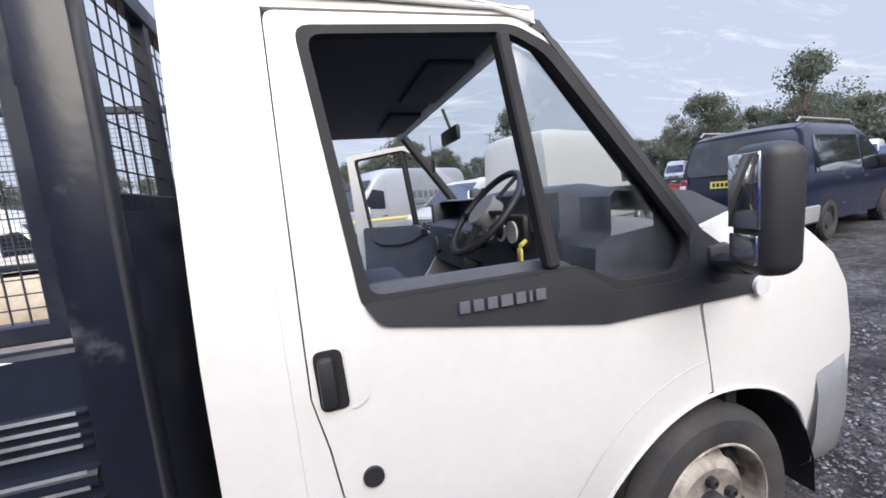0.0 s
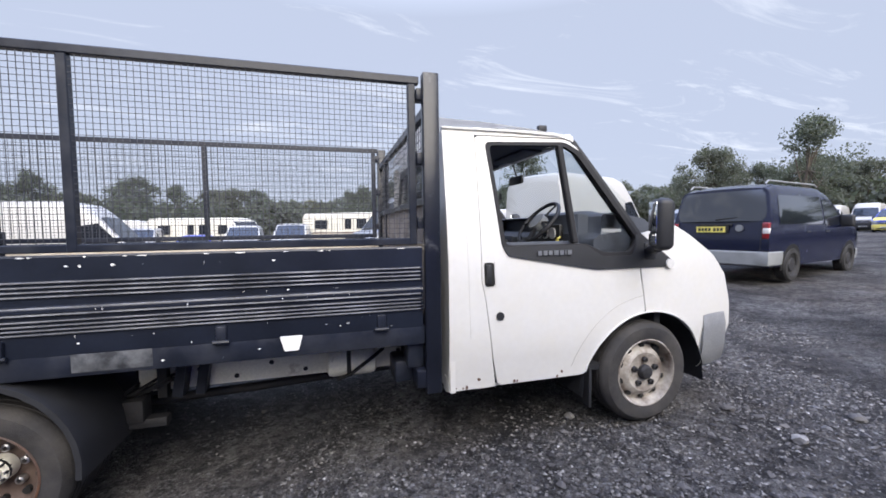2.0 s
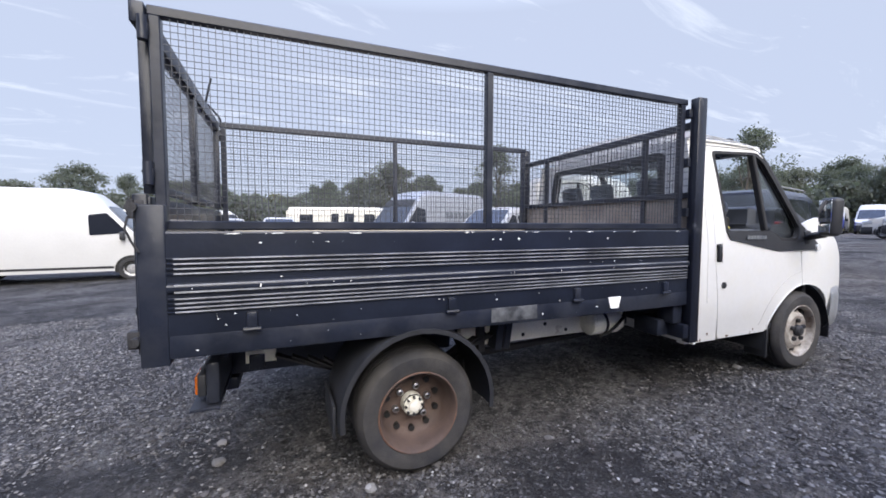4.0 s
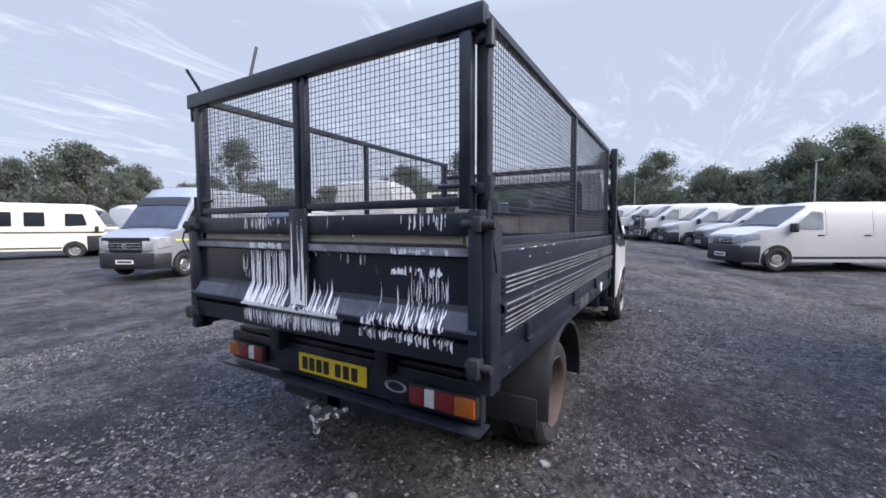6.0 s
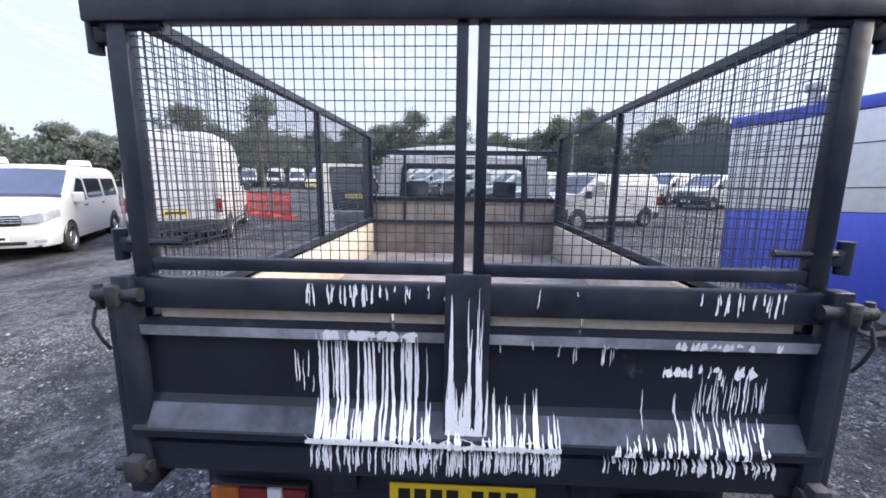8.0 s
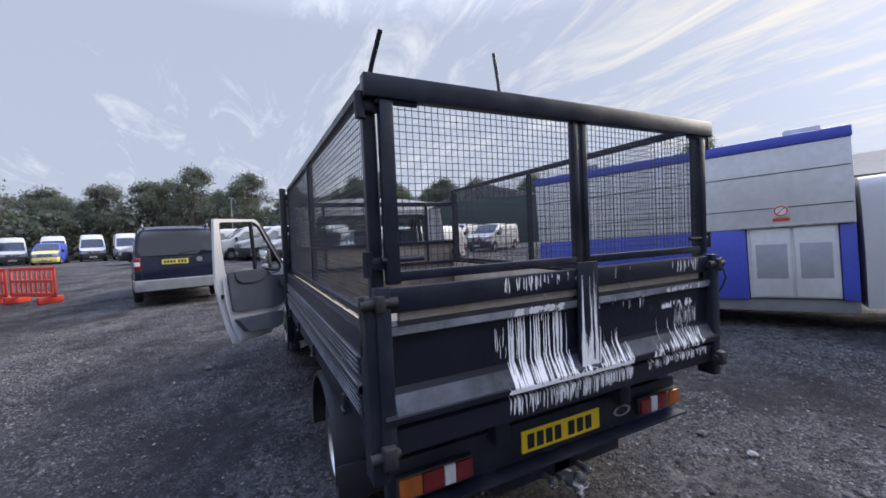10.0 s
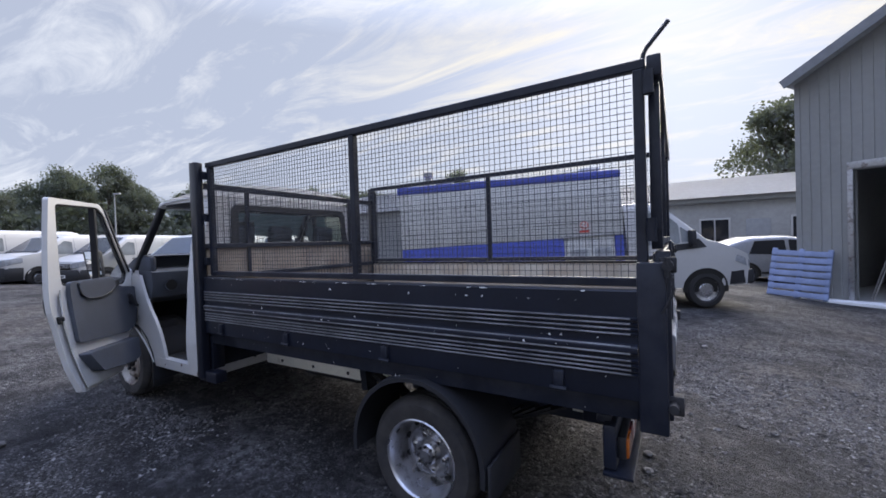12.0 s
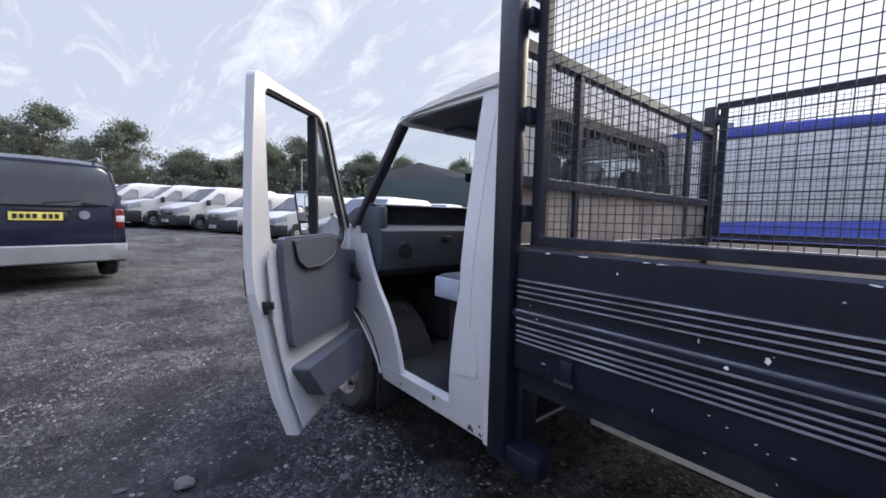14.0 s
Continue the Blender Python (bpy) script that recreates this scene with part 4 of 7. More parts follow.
def drips(seed, groups, face, proud=.002):
    """Runs of spilled paint hugging the tailgate: pointed at the top, swelling and merging downwards."""
    rnd = random.Random(seed)
    bm = B()
    zs = [.840, .848, .90, .934, .946, .954, .963, .986, 1.01, 1.035, 1.06, 1.08, 1.12, 1.16, 1.20, 1.24, 1.262, 1.274, 1.299]
    k = 0
    for y0, y1, n, top, low, w0, w1, jt, jl in groups:
        for i in range(n):
            y = rnd.uniform(y0, y1)
            a, b = top - abs(rnd.gauss(0, jt)), low + abs(rnd.gauss(0, jl))
            w = rnd.uniform(w0, w1)
            if a - b < .012:
                continue
            lv = sorted({round(z, 4) for z in [z for z in zs if b < z < a] + [a, b] + [b + (a - b) * j / 7 for j in range(1, 7)]})
            rows = []
            wob, k = 0.0, k + 1
            for z in lv:
                t = max(0.0, (a - z) / (a - b))
                thick = .82 * w * (.12 + .95 * min(1, t * 2.2) ** .8) * rnd.uniform(.75, 1.15)
                if t > .985:
                    thick *= .45
                wob += rnd.uniform(-.0016, .0016)
                x = face(z) - proud - k * .00002
                rows.append((bm.verts.new((x, y + wob - thick / 2, z)), bm.verts.new((x, y + wob + thick / 2, z))))
            for p, q in zip(rows, rows[1:]):
                bm.faces.new((p[0], p[1], q[1], q[0]))
    return bm


def splash(name, *a, **k):
    return tagged(part(name, drips(*a, **k), DRIP, tailgate, "white paint runs"), kind="stuff")


def band(y0, y1, za, zb, seed, ragged=.010):
    """A solid pool of paint along a ledge, with a ragged edge."""
    rnd = random.Random(seed)
    bm = B()
    lv = sorted({za, zb} | {z for z in (.848, .90, .934, .946, .954, .963, .986, 1.01, 1.035, 1.06) if za < z < zb})
    ys = span(y0, y1, int((y1 - y0) / .012))
    rag = [rnd.uniform(-ragged, ragged) for _ in ys]
    rows = []
    for i, z in enumerate(lv):
        rows.append([bm.verts.new((tail_x(z + (rag[j] if i == len(lv) - 1 else 0)) - .0016, y, z + (rag[j] if i == len(lv) - 1 else 0))) for j, y in enumerate(ys)])
    for p, q in zip(rows, rows[1:]):
        for j in range(len(ys) - 1):
            bm.faces.new((p[j], p[j + 1], q[j + 1], q[j]))
    return bm


splash("paint_run", 3, [(.13, .44, 24, 1.307, 1.272, .014, .036, .002, .010), (.12, .44, 17, 1.300, .955, .006, .014, .004, .02), (.10, .45, 22, 1.300, 1.05, .003, .008, .02, .10), (.10, .46, 30, 1.09, .955, .005, .013, .04, .01),
                        (-.05, .46, 120, .950, .858, .002, .0065, .003, .034), (-.28, -.05, 80, .950, .875, .002, .006, .003, .030), (-.28, -.06, 17, 1.14, .955, .004, .010, .08, .01), (-.25, .10, 24, 1.02, .955, .006, .014, .03, .008)], tail_x)
splash("thin_paint_run", 5, [(-.86, -.56, 34, 1.300, 1.270, .004, .022, .004, .020), (-.82, -.55, 26, 1.225, 1.175, .004, .024, .012, .02), (-.85, -.66, 26, 1.20, 1.06, .002, .006, .03, .05),
                             (-.86, -.60, 40, 1.07, .957, .003, .011, .04, .02), (-.60, -.45, 14, 1.03, .957, .002, .007, .03, .02), (-.88, -.62, 60, .950, .895, .002, .008, .004, .024), (-.62, -.40, 30, .950, .890, .002, .008, .004, .024), (-.50, -.42, 9, 1.00, .950, .005, .012, .02, .005),
                             (-.5, -.18, 12, 1.30, 1.20, .002, .006, .04, .05), (-.42, -.36, 4, 1.29, 1.21, .003, .006, .01, .02), (-.75, -.50, 16, 1.15, 1.02, .0015, .004, .05, .05), (.44, .50, 8, 1.25, 1.10, .002, .005, .05, .08), (-.1, .1, 8, 1.28, 1.1, .003, .006, .05, .1)], tail_x)
part("paint_pool", band(-.275, .465, .946, .9855, 4, .012), DRIP, tailgate, "pool of white paint on the ledge")
splash("strap_paint", 8, [(-.055, .055, 9, 1.44, .968, .004, .010, .12, .004), (-.055, .055, 30, 1.18, .968, .005, .012, .09, .004), (-.055, .055, 16, 1.06, .968, .012, .02, .03, .004)], lambda z: -1.196)
splash("rail_paint", 9, [(.10, .46, 26, 1.440, 1.37, .002, .008, .004, .03), (-.85, -.60, 20, 1.440, 1.365, .002, .007, .004, .03), (-.5, .6, 10, 1.438, 1.38, .002, .006, .01, .03)], lambda z: -1.178)

# rear lamps, plate, towing gear
part("rear_bumper", box(box(B(), -.985, -.93, -.905, .93, .475, .665, .012), -1.05, -.93, -.92, .945, .452, .466, .003), BLACK, truck, "black rear lamp board with a tread lip")
part("bumper_rail", box(B(), -.96, -.90, -.80, .885, .655, .690, .006), BLACK, truck)
for s in (-1, 1):
    lamp = part("tail_lamp", box(B(), -1.020, -.985, *sorted((s * .543, s * .898)), .512, .612, .008), PLASTIC, truck, "red, white and amber tail lamp")
    for a, b, m, nm in ((.79, .891, AMBER, "amber_lens"), (.69, .788, REDLENS, "red_lens"), (.635, .688, CLEARLENS, "white_lens"), (.550, .633, REDLENS, "red_lens")):
        part(nm, box(B(), -1.031, -1.014, *sorted((s * a, s * b)), .520, .604, .005), m, lamp)
plate = part("number_plate", box(B(), -.995, -.987, -.258, .258, .513, .622, .003), YELLOW, truck, "yellow rear number plate")
for i, y in enumerate((.205, .148, .091, .034, -.055, -.115, -.175)):
    part("plate_bar", box(B(), -.9975, -.9955, y - .021, y + .021, .531, .603), INK, plate)
bm = lathe(B(), [(.021, 0), (.023, -.003), (.028, -.003), (.030, 0)], 24, (0, 0, 0), "x")
for v in bm.verts:
    v.co = Vector((-.989 + v.co.x, -.44 + v.co.y * 2.3, .560 + v.co.z))
part("oval_badge", bm, GALV, truck, "oval badge ring")
part("tow_beam", box(box(B(), -.98, -.90, -.42, .42, .345, .415, .01), -.98, -.90, -.06, .06, .33, .47, .01), BLACK, truck, "black towing beam")
bm = tube(B(), (-1.10, 0, .26), (-1.10, 0, .36), .018, 14)
bmesh.ops.create_uvsphere(bm, u_segments=16, v_segments=10, radius=.030, matrix=Matrix.Translation((-1.10, 0, .375)))
box(bm, -1.12, -.95, -.045, .045, .325, .350, .005)
for y in (-.10, .12):
    tube(bm, (-1.05, y, .36), (-.98, y, .36), .016, 8)
    bmesh.ops.create_uvsphere(bm, u_segments=12, v_segments=8, radius=.022, matrix=Matrix.Translation((-1.05, y, .36)))
part("tow_hitch", bm, SPATTER, truck, "tow ball spattered with white paint")

# rear mudguards and flaps
MUD_Z = .338
for s in (-1, 1):
    bm = B()
    rows = []
    y0, y1 = s * .60, s * 1.035
    for i in range(19):
        a = math.radians(-8 + 196 * i / 18)
        rr = .425
        c, sn = math.cos(a), math.sin(a)
        rows.append([bm.verts.new((rr * c * f, y, MUD_Z + rr * sn * f)) for y, f in ((y0, 1), (y1 - s * .03, 1), (y1, .985), (y1, .93), (y1 - s * .012, .93), (y1 - s * .012, .975), (y1 - s * .04, .985), (y0, .985))])
    for a, b in zip(rows, rows[1:]):
        for j in range(8):
            bm.faces.new((a[j], a[(j + 1) % 8], b[(j + 1) % 8], b[j]))
    for r in (rows[0], rows[-1]):
        bm.faces.new(r)
    part("mudguard", bm, PLASTIC, truck, "black plastic mudguard")
    part("mud_flap", box(B(), -.445, -.430, *sorted((s * .62, s * (.98 if s < 0 else 1.03))), .24 if s < 0 else .20, .40, .003), PLASTIC, truck)

# ---- cab ----
ZST = [.5, .62, .74, .9, 1.05, 1.16, 1.28, 1.4, 1.52, 1.64, 1.76, 1.86]


def side_panel(name, loops, s, mat, parent, label="", thick=.022, proud=0.0, xs=(3.6, 3.75, 3.9, 4.05)):
    return part(name, skin(loops, lambda x, z: s * (cab_half(x, z) + proud), thick, ZST, xs), mat, parent, label, 24)


def arch_at(a, r=.490):
    return (3.465 + r * math.cos(radians(a)), .305 + r * math.sin(radians(a)))


ARCH = [arch_at(a) for a in range(94, -1, -8)]
WINDOW = rounded([(2.365, 1.845), (2.88, 1.864), (2.972, 1.812), (3.372, 1.265), (3.315, 1.172), (3.10, 1.172), (2.975, 1.232), (2.435, 1.232)], .04)
DOOR = [p for p in rounded([(2.297, .88), (2.297, 1.885), (2.90, 1.893), (3.0, 1.83), (3.395, 1.285), (3.375, 1.07), (3.412, .88), (3.40, .70)], .025) if p[1] > .90 and not (p[0] < 2.5 and p[1] < 1.5)] + [(3.412, .88), (3.42, .80)] + [arch_at(a) for a in range(102, 166, 7)] + [(2.975, .425), (2.43, .425), (2.40, .44), (2.365, .60), (2.322, .93), (2.297, 1.05)]
CLAD = rounded([(2.425, 1.240), (2.975, 1.242), (3.095, 1.165), (3.315, 1.165), (3.365, 1.272), (3.40, 1.29), (3.50, 1.19), (3.63, 1.125), (3.63, 1.085), (3.05, 1.085), (2.46, 1.185)], .02)
for s in (-1, 1):
    nm = "driver" if s < 0 else "passenger"
    side_panel("rear_quarter", [[(2.10, .42), (2.387, .42), (2.3600, .60), (2.3175, .93), (2.2935, 1.05), (2.2935, 1.93), (2.10, 1.93)]], s, WHITE, truck, "white panel behind the door", .03)
    side_panel("quarter_pressing", [rounded([(2.200, 1.80), (2.250, 1.80), (2.262, .72), (2.225, .72)], .018)], s, WHITE, truck, "", .006, .003)
    part("quarter_crease", pipe(B(), [(2.13, s * .9765, .66), (2.34, s * .9765, .656)], .003, 6), CREASESHADE, truck)
    rr = random.Random(40 + s)
    for i in range(9):
        xx, zz, ww = rr.choice((2.12, 2.2, 2.26, 2.5, 2.8)) + rr.uniform(-.03, .03), .43 + rr.random() ** 3 * .05, rr.uniform(.004, .014)
        side_panel("rust_spot", [[(xx + ww * math.cos(q) * rr.uniform(.5, 1.2), zz + ww * 1.2 * math.sin(q) * rr.uniform(.5, 1.2)) for q in (0, 1, 2.1, 3.2, 4.2, 5.3)]], s, RUSTY, truck, "", .003, .0012)
    side_panel("front_wing", [[(3.428, .802)] + ARCH + [(3.965, .40), (4.20, .40), (4.30, .62), (4.28, .80), (4.20, 1.0), (4.05, 1.14), (3.80, 1.29), (3.66, 1.36), (3.41, 1.30), (3.388, 1.07)]], s, WHITE, truck, "white front wing", .03)
    side_panel("sill", [[(2.10, .405), (3.0, .405), (3.0, .492), (2.10, .492)]], s, WHITE, truck, "", .06, -.012 if s > 0 else -.04)
    # arch liner
    bm = B()
    rows = []
    for i in range(13):
        a = math.radians(-4 + 188 * i / 12)
        rows.append([bm.verts.new((3.465 + .484 * math.cos(a), s * y, .305 + .484 * math.sin(a))) for y in (.55, .955)])
    for a, b in zip(rows, rows[1:]):
        bm.faces.new((a[0], a[1], b[1], b[0]))
    part("arch_liner", bm, FLOORMAT, truck)
    part("arch_lip", pipe(B(), [(arch_at(a)[0], s * (cab_half(*arch_at(a)) + .004), arch_at(a)[1]) for a in range(164, 22, -6)], .006, 6), WHITE, truck)
    part("front_mud_flap", box(B(), 3.03, 3.05, *sorted((s * .78, s * .95)), .20, .45, .003), PLASTIC, truck)
    part("indicator", tube(B(), (3.60, s * .965, 1.105), (3.60, s * 1.006, 1.105), .030, 14), CLEARLENS, truck, "small round side indicator")

for s in (-1, 1):
    side_panel("cant_rail", [[(2.294, 1.892), (2.90, 1.900), (2.955, 1.878), (2.955, 1.915), (2.80, 1.935), (2.294, 1.935)]], s, WHITE, truck, "", .03)

# wrap-round front bumper
half_path = [(3.930, .952), (4.02, .948), (4.12, .930), (4.21, .893), (4.29, .83), (4.35, .73), (4.39, .55), (4.415, .3), (4.425, 0)]
path = [(x, -y) for x, y in half_path] + [(x, y) for x, y in reversed(half_path[:-1])]
levels = [(.36, -.035), (.39, -.008), (.50, .004), (.64, .006), (.725, -.004), (.745, -.03)]
bm = B()
grid(bm, lambda i, k: Vector((path[int(i)][0] + levels[int(k)][1] * (.2 if abs(path[int(i)][1]) > .94 else 1) + (.02 * (levels[int(k)][0] - .36) / .38 if path[int(i)][0] < 3.95 else 0), path[int(i)][1] * (1 + levels[int(k)][1]), levels[int(k)][0])), range(len(path)), range(len(levels)))
bmesh.ops.solidify(bm, geom=bm.faces[:], thickness=.02)
part("front_bumper", bm, BUMPER, truck, "faded grey plastic front bumper", 50)

# roof, scuttle, bonnet and screen
def roof_z(x, y):
    return 1.932 + .034 * (1 - ease((x - 2.1) / .8)) + .090 * (1 - (abs(y) / .9) ** 2.4) - .03 * ease((x - 2.6) / .4) + .004


bm = B()
grid(bm, lambda x, y: Vector((x, y, roof_z(x, y))), [2.08, 2.1, 2.3, 2.5, 2.7, 2.82, 2.90, 2.95], span(-.874, .874, 20))
bmesh.ops.solidify(bm, geom=bm.faces[:], thickness=.03)
part("cab_roof", bm, WHITE, truck, "white cab roof")
for s in (-1, 1):
    part("roof_gutter", pipe(B(), [(2.10, s * .878, 1.922), (2.55, s * .878, 1.922), (2.84, s * .876, 1.914), (2.945, s * .872, 1.888)], .007, 8), WHITE, truck)
    bm = beam(B(), (2.950, s * .846, 1.885), (3.405, s * .908, 1.275), .05, .06, (0, 1, 0), .01)
    part("screen_pillar", bm, PLASTIC, truck, "dark screen pillar")
    part("roof_marker", box(B(), 2.80, 2.86, *sorted((s * .69, s * .73)), 1.975, 2.015, .008), PLASTIC, truck)
part("headlining", box(B(), 2.14, 2.90, -.84, .84, 1.885, 1.90, .004), TRIM, truck)
part("header_rail", beam(B(), (2.93, -.87, 1.90), (2.93, .87, 1.90), .06, .05, (1, 0, 0), .01), WHITE, truck)
bm = B()
grid(bm, lambda u, y: Vector((2.945 + .71 * u - .05 * (y / .86) ** 2 * (.4 + .6 * u), y * (1 + .02 * u), 1.895 - .60 * u)), span(0, 1, 6), span(-.86, .86, 12))
ws = part("windscreen", bm, GLASS, truck, "clear windscreen")
ws.visible_shadow = False
bm = B()
grid(bm, lambda u, y: Vector((3.60 + .66 * u - .20 * (y / .84) ** 2 * u - .05 * (y / .84) ** 2, y * (1 - .10 * u), 1.315 - .34 * u ** 1.6 - .03 * (y / .84) ** 2)), span(0, 1, 8), span(-.88, .88, 14))
bmesh.ops.solidify(bm, geom=bm.faces[:], thickness=.02)
part("bonnet", bm, WHITE, truck, "white bonnet")
bm = B()
grid(bm, lambda z, y: Vector((4.28 - .16 * (y / .74) ** 2 + .06 * ease((1.0 - z) / .5), y, z)), span(.40, 1.0, 8), span(-.74, .74, 14))
bmesh.ops.solidify(bm, geom=bm.faces[:], thickness=.03)
part("front_panel", bm, GREYPLASTIC, truck, "grey grille and bumper")

# back of the cab with its window
WIN_B = rounded([(-.66, 1.46), (.66, 1.46), (.64, 1.83), (-.64, 1.83)], .06)
bm = skin([[(-.975, .42), (.975, .42), (.978, 1.1), (.87, 1.93), (-.87, 1.93), (-.978, 1.1)], WIN_B], lambda x, z: 0, .03, inward=1)
for v in bm.verts:
    v.co = Vector((2.105 + v.co.y + .03 * ease((v.co.z - 1.3) / .6), v.co.x, v.co.z))
part("back_panel", bm, WHITE, truck, "white cab back panel")
bm = skin([rounded([(-.70, 1.43), (.70, 1.43), (.675, 1.865), (-.675, 1.865)], .07), rounded([(-.635, 1.48), (.635, 1.48), (.615, 1.815), (-.615, 1.815)], .05)], lambda x, z: 0, .02, inward=1)
for v in bm.verts:
    v.co = Vector((2.092 + v.co.y + .03 * ease((v.co.z - 1.3) / .6), v.co.x, v.co.z))
part("window_rubber", bm, PLASTIC, truck, "black window rubber")
bm = skin([rounded([(-.65, 1.47), (.65, 1.47), (.63, 1.825), (-.63, 1.825)], .05)], lambda x, z: 0, .004, inward=1)
for v in bm.verts:
    v.co = Vector((2.128 + v.co.y + .03 * ease((v.co.z - 1.3) / .6), v.co.x, v.co.z))
bw = part("back_window", bm, GLASS, truck)
bw.visible_shadow = False


# doors
def make_door(s, hinge=None):
    m = Matrix()
    if hinge is not None:
        hx, hy, ang = hinge
        lean = Matrix.Identity(4)         # the hinge line leans, so the open door tips outwards
        lean[1][2] = .115
        m = Matrix.Translation((hx, hy, 1.0)) @ Matrix.Rotation(radians(ang), 4, "Z") @ lean @ Matrix.Translation((-hx, -hy, -1.0))

    def put(ob):
        ob.data.transform(m)
        return ob
    door = put(side_panel("cab_door", [DOOR, WINDOW], s, WHITE, truck, "white cab door, shut" if hinge is None else "white cab door standing wide open", .035))
    put(side_panel("sill_cladding", [CLAD], s, PLASTIC, door, "black plastic strip under the window", .012, .010))
    if hinge is None:
        put(side_panel("front_cladding", [rounded([(3.352, 1.30), (3.40, 1.295), (3.62, 1.13), (3.40, 1.17), (3.335, 1.175)], .01)], s, PLASTIC, door, "", .01, .008))
    put(side_panel("frame_cover", [[(2.97, 1.855), (3.008, 1.832), (3.408, 1.285), (3.385, 1.278), (2.99, 1.825)]], s, PLASTIC, door, "black door frame cover", .05, .005))
    # window seal, bar and panes
    wi = rounded([(2.380, 1.833), (2.872, 1.853), (2.966, 1.802), (3.360, 1.266), (3.305, 1.188), (3.108, 1.188), (2.982, 1.248), (2.448, 1.247)], .035)
    put(side_panel("window_seal", [rounded([(2.355, 1.853), (2.89, 1.875), (2.994, 1.822), (3.388, 1.278), (3.325, 1.152), (3.085, 1.152), (2.970, 1.222), (2.425, 1.222)], .035), wi], s, SEAL, door, "black rubber window seal", .03, .004))
    put(part("quarter_bar", beam(B(), (2.853, s * (cab_half(2.8, 1.85) - .01), 1.850), (2.910, s * (cab_half(2.92, 1.25) - .012), 1.25), .035, .045, (0, 1, 0), .006), SEAL, door))
    q = put(side_panel("quarter_pane", [[(2.868, 1.835), (2.962, 1.800), (3.358, 1.270), (3.305, 1.182), (3.108, 1.182), (2.925, 1.255)]], s, GLASS_DIRTY, door, "", .004, -.02))
    q.visible_shadow = False
    h = put(side_panel("door_handle", [rounded([(2.308, 1.153), (2.368, 1.153), (2.374, 1.018), (2.313, 1.018)], .018)], s, INK, door, "black recessed door handle", .010, .004))
    put(part("handle_grip", box(B(), 2.316, 2.350, *sorted((s * .985, s * 1.008)), 1.03, 1.142, .010), PLASTIC, h))
    put(side_panel("handle_surround", [rounded([(2.372, 1.166), (2.412, 1.160), (2.418, 1.03), (2.378, 1.008)], .014)], s, WHITE, door, "", .008, .004))
    put(part("lock", tube(B(), (2.405, s * .975, .842), (2.405, s * .993, .842), .024, 16), PLASTIC, door))
    put(part("swage_line", pipe(B(), [(2.385, s * .9765, .655), (2.7, s * .9765, .652), (3.00, s * .9765, .648)], .003, 6), CREASESHADE, door))
    put(part("flare_line", pipe(B(), [(arch_at(a, .60)[0], s * (cab_half(*arch_at(a, .60)) + .0005), arch_at(a, .60)[1]) for a in range(162, 95, -6)], .0018, 6), CREASESHADE, door))
    # inside
    ins = put(side_panel("inner_skin", [[(2.37, 1.21), (2.95, 1.21), (3.09, 1.15), (3.33, 1.15), (3.36, 1.0), (3.37, .82), (3.2, .72), (3.05, .60), (2.98, .46), (2.44, .46), (2.36, .93)]], s, WHITE, door, "white inner door frame", .008, -.055))
    put(side_panel("door_card", [rounded([(2.42, 1.262), (2.97, 1.262), (3.10, 1.165), (3.36, 1.14), (3.36, .95), (3.24, .775), (3.10, .745), (2.43, .800)], .035)], s, TRIM, door, "blue-grey door card", .03, -.066))
    put(side_panel("card_top", [rounded([(2.50, 1.250), (2.97, 1.250), (3.02, 1.195), (2.93, 1.140), (2.78, 1.110), (2.60, 1.120), (2.53, 1.160)], .04)], s, TRIM, door, "padded upper door card", .014, -.094))
    put(part("card_seam", pipe(B(), [(2.50, s * .876, 1.245), (2.53, s * .876, 1.158), (2.60, s * .876, 1.117), (2.78, s * .876, 1.107), (2.93, s * .876, 1.137), (3.02, s * .874, 1.195)], .005, 6), INK, door))
    put(side_panel("door_pocket", [rounded([(2.43, .715), (2.94, .690), (3.16, .685), (3.10, .520), (2.98, .500), (2.54, .545)], .03)], s, TRIM, door, "grey door pocket", .085, -.062))
    put(part("pull_handle", beam(B(), (3.17, s * .855, 1.09), (3.20, s * .855, .99), .03, .035, (0, 1, 0), .01), PLASTIC, door))
    put(part("window_crank", tube(beam(B(), (3.22, s * .86, 1.00), (3.26, s * .85, .96), .02, .02), (3.22, s * .89, 1.00), (3.22, s * .84, 1.00), .02, 10), PLASTIC, door))
    put(part("inner_release", tube(B(), (3.03, s * .885, 1.205), (3.03, s * .87, 1.205), .028, 12), INK, door))
    put(part("latch", box(tube(B(), (2.335, s * .94, .975), (2.345, s * .94, .975), .014, 8), 2.333, 2.345, *sorted((s * .905, s * .960)), .985, 1.015, .002), INK, door, "black door latch"))
    # mirror
    arm = put(part("mirror", box(beam(B(), (3.46, s * .97, 1.19), (3.36, s * 1.15, 1.225), .07, .055, (0, 0, 1), .02), 3.40, 3.50, *sorted((s * .955, s * 1.0)), 1.13, 1.25, .02), PLASTIC, door, "tall black door mirror"))
    head = box(B(), 3.300, 3.390, *sorted((s * 1.110, s * 1.245)), 1.205, 1.510, .035, 4)
    for v in head.verts:      # the shell bulges forward and tapers to its foot
        k = (v.co.z - 1.195) / .32
        v.co.x += .03 * math.sin(math.pi * k) * (1 if v.co.x > 3.35 else 0)
        v.co.y = s * (1.175 + (abs(v.co.y) - 1.175) * (.80 + .20 * min(1, k * 2.5)))
    turn = Matrix.Translation((3.345, s * 1.178, 0)) @ Matrix.Rotation(radians(s * 20), 4, "Z") @ Matrix.Translation((-3.345, -s * 1.178, 0))
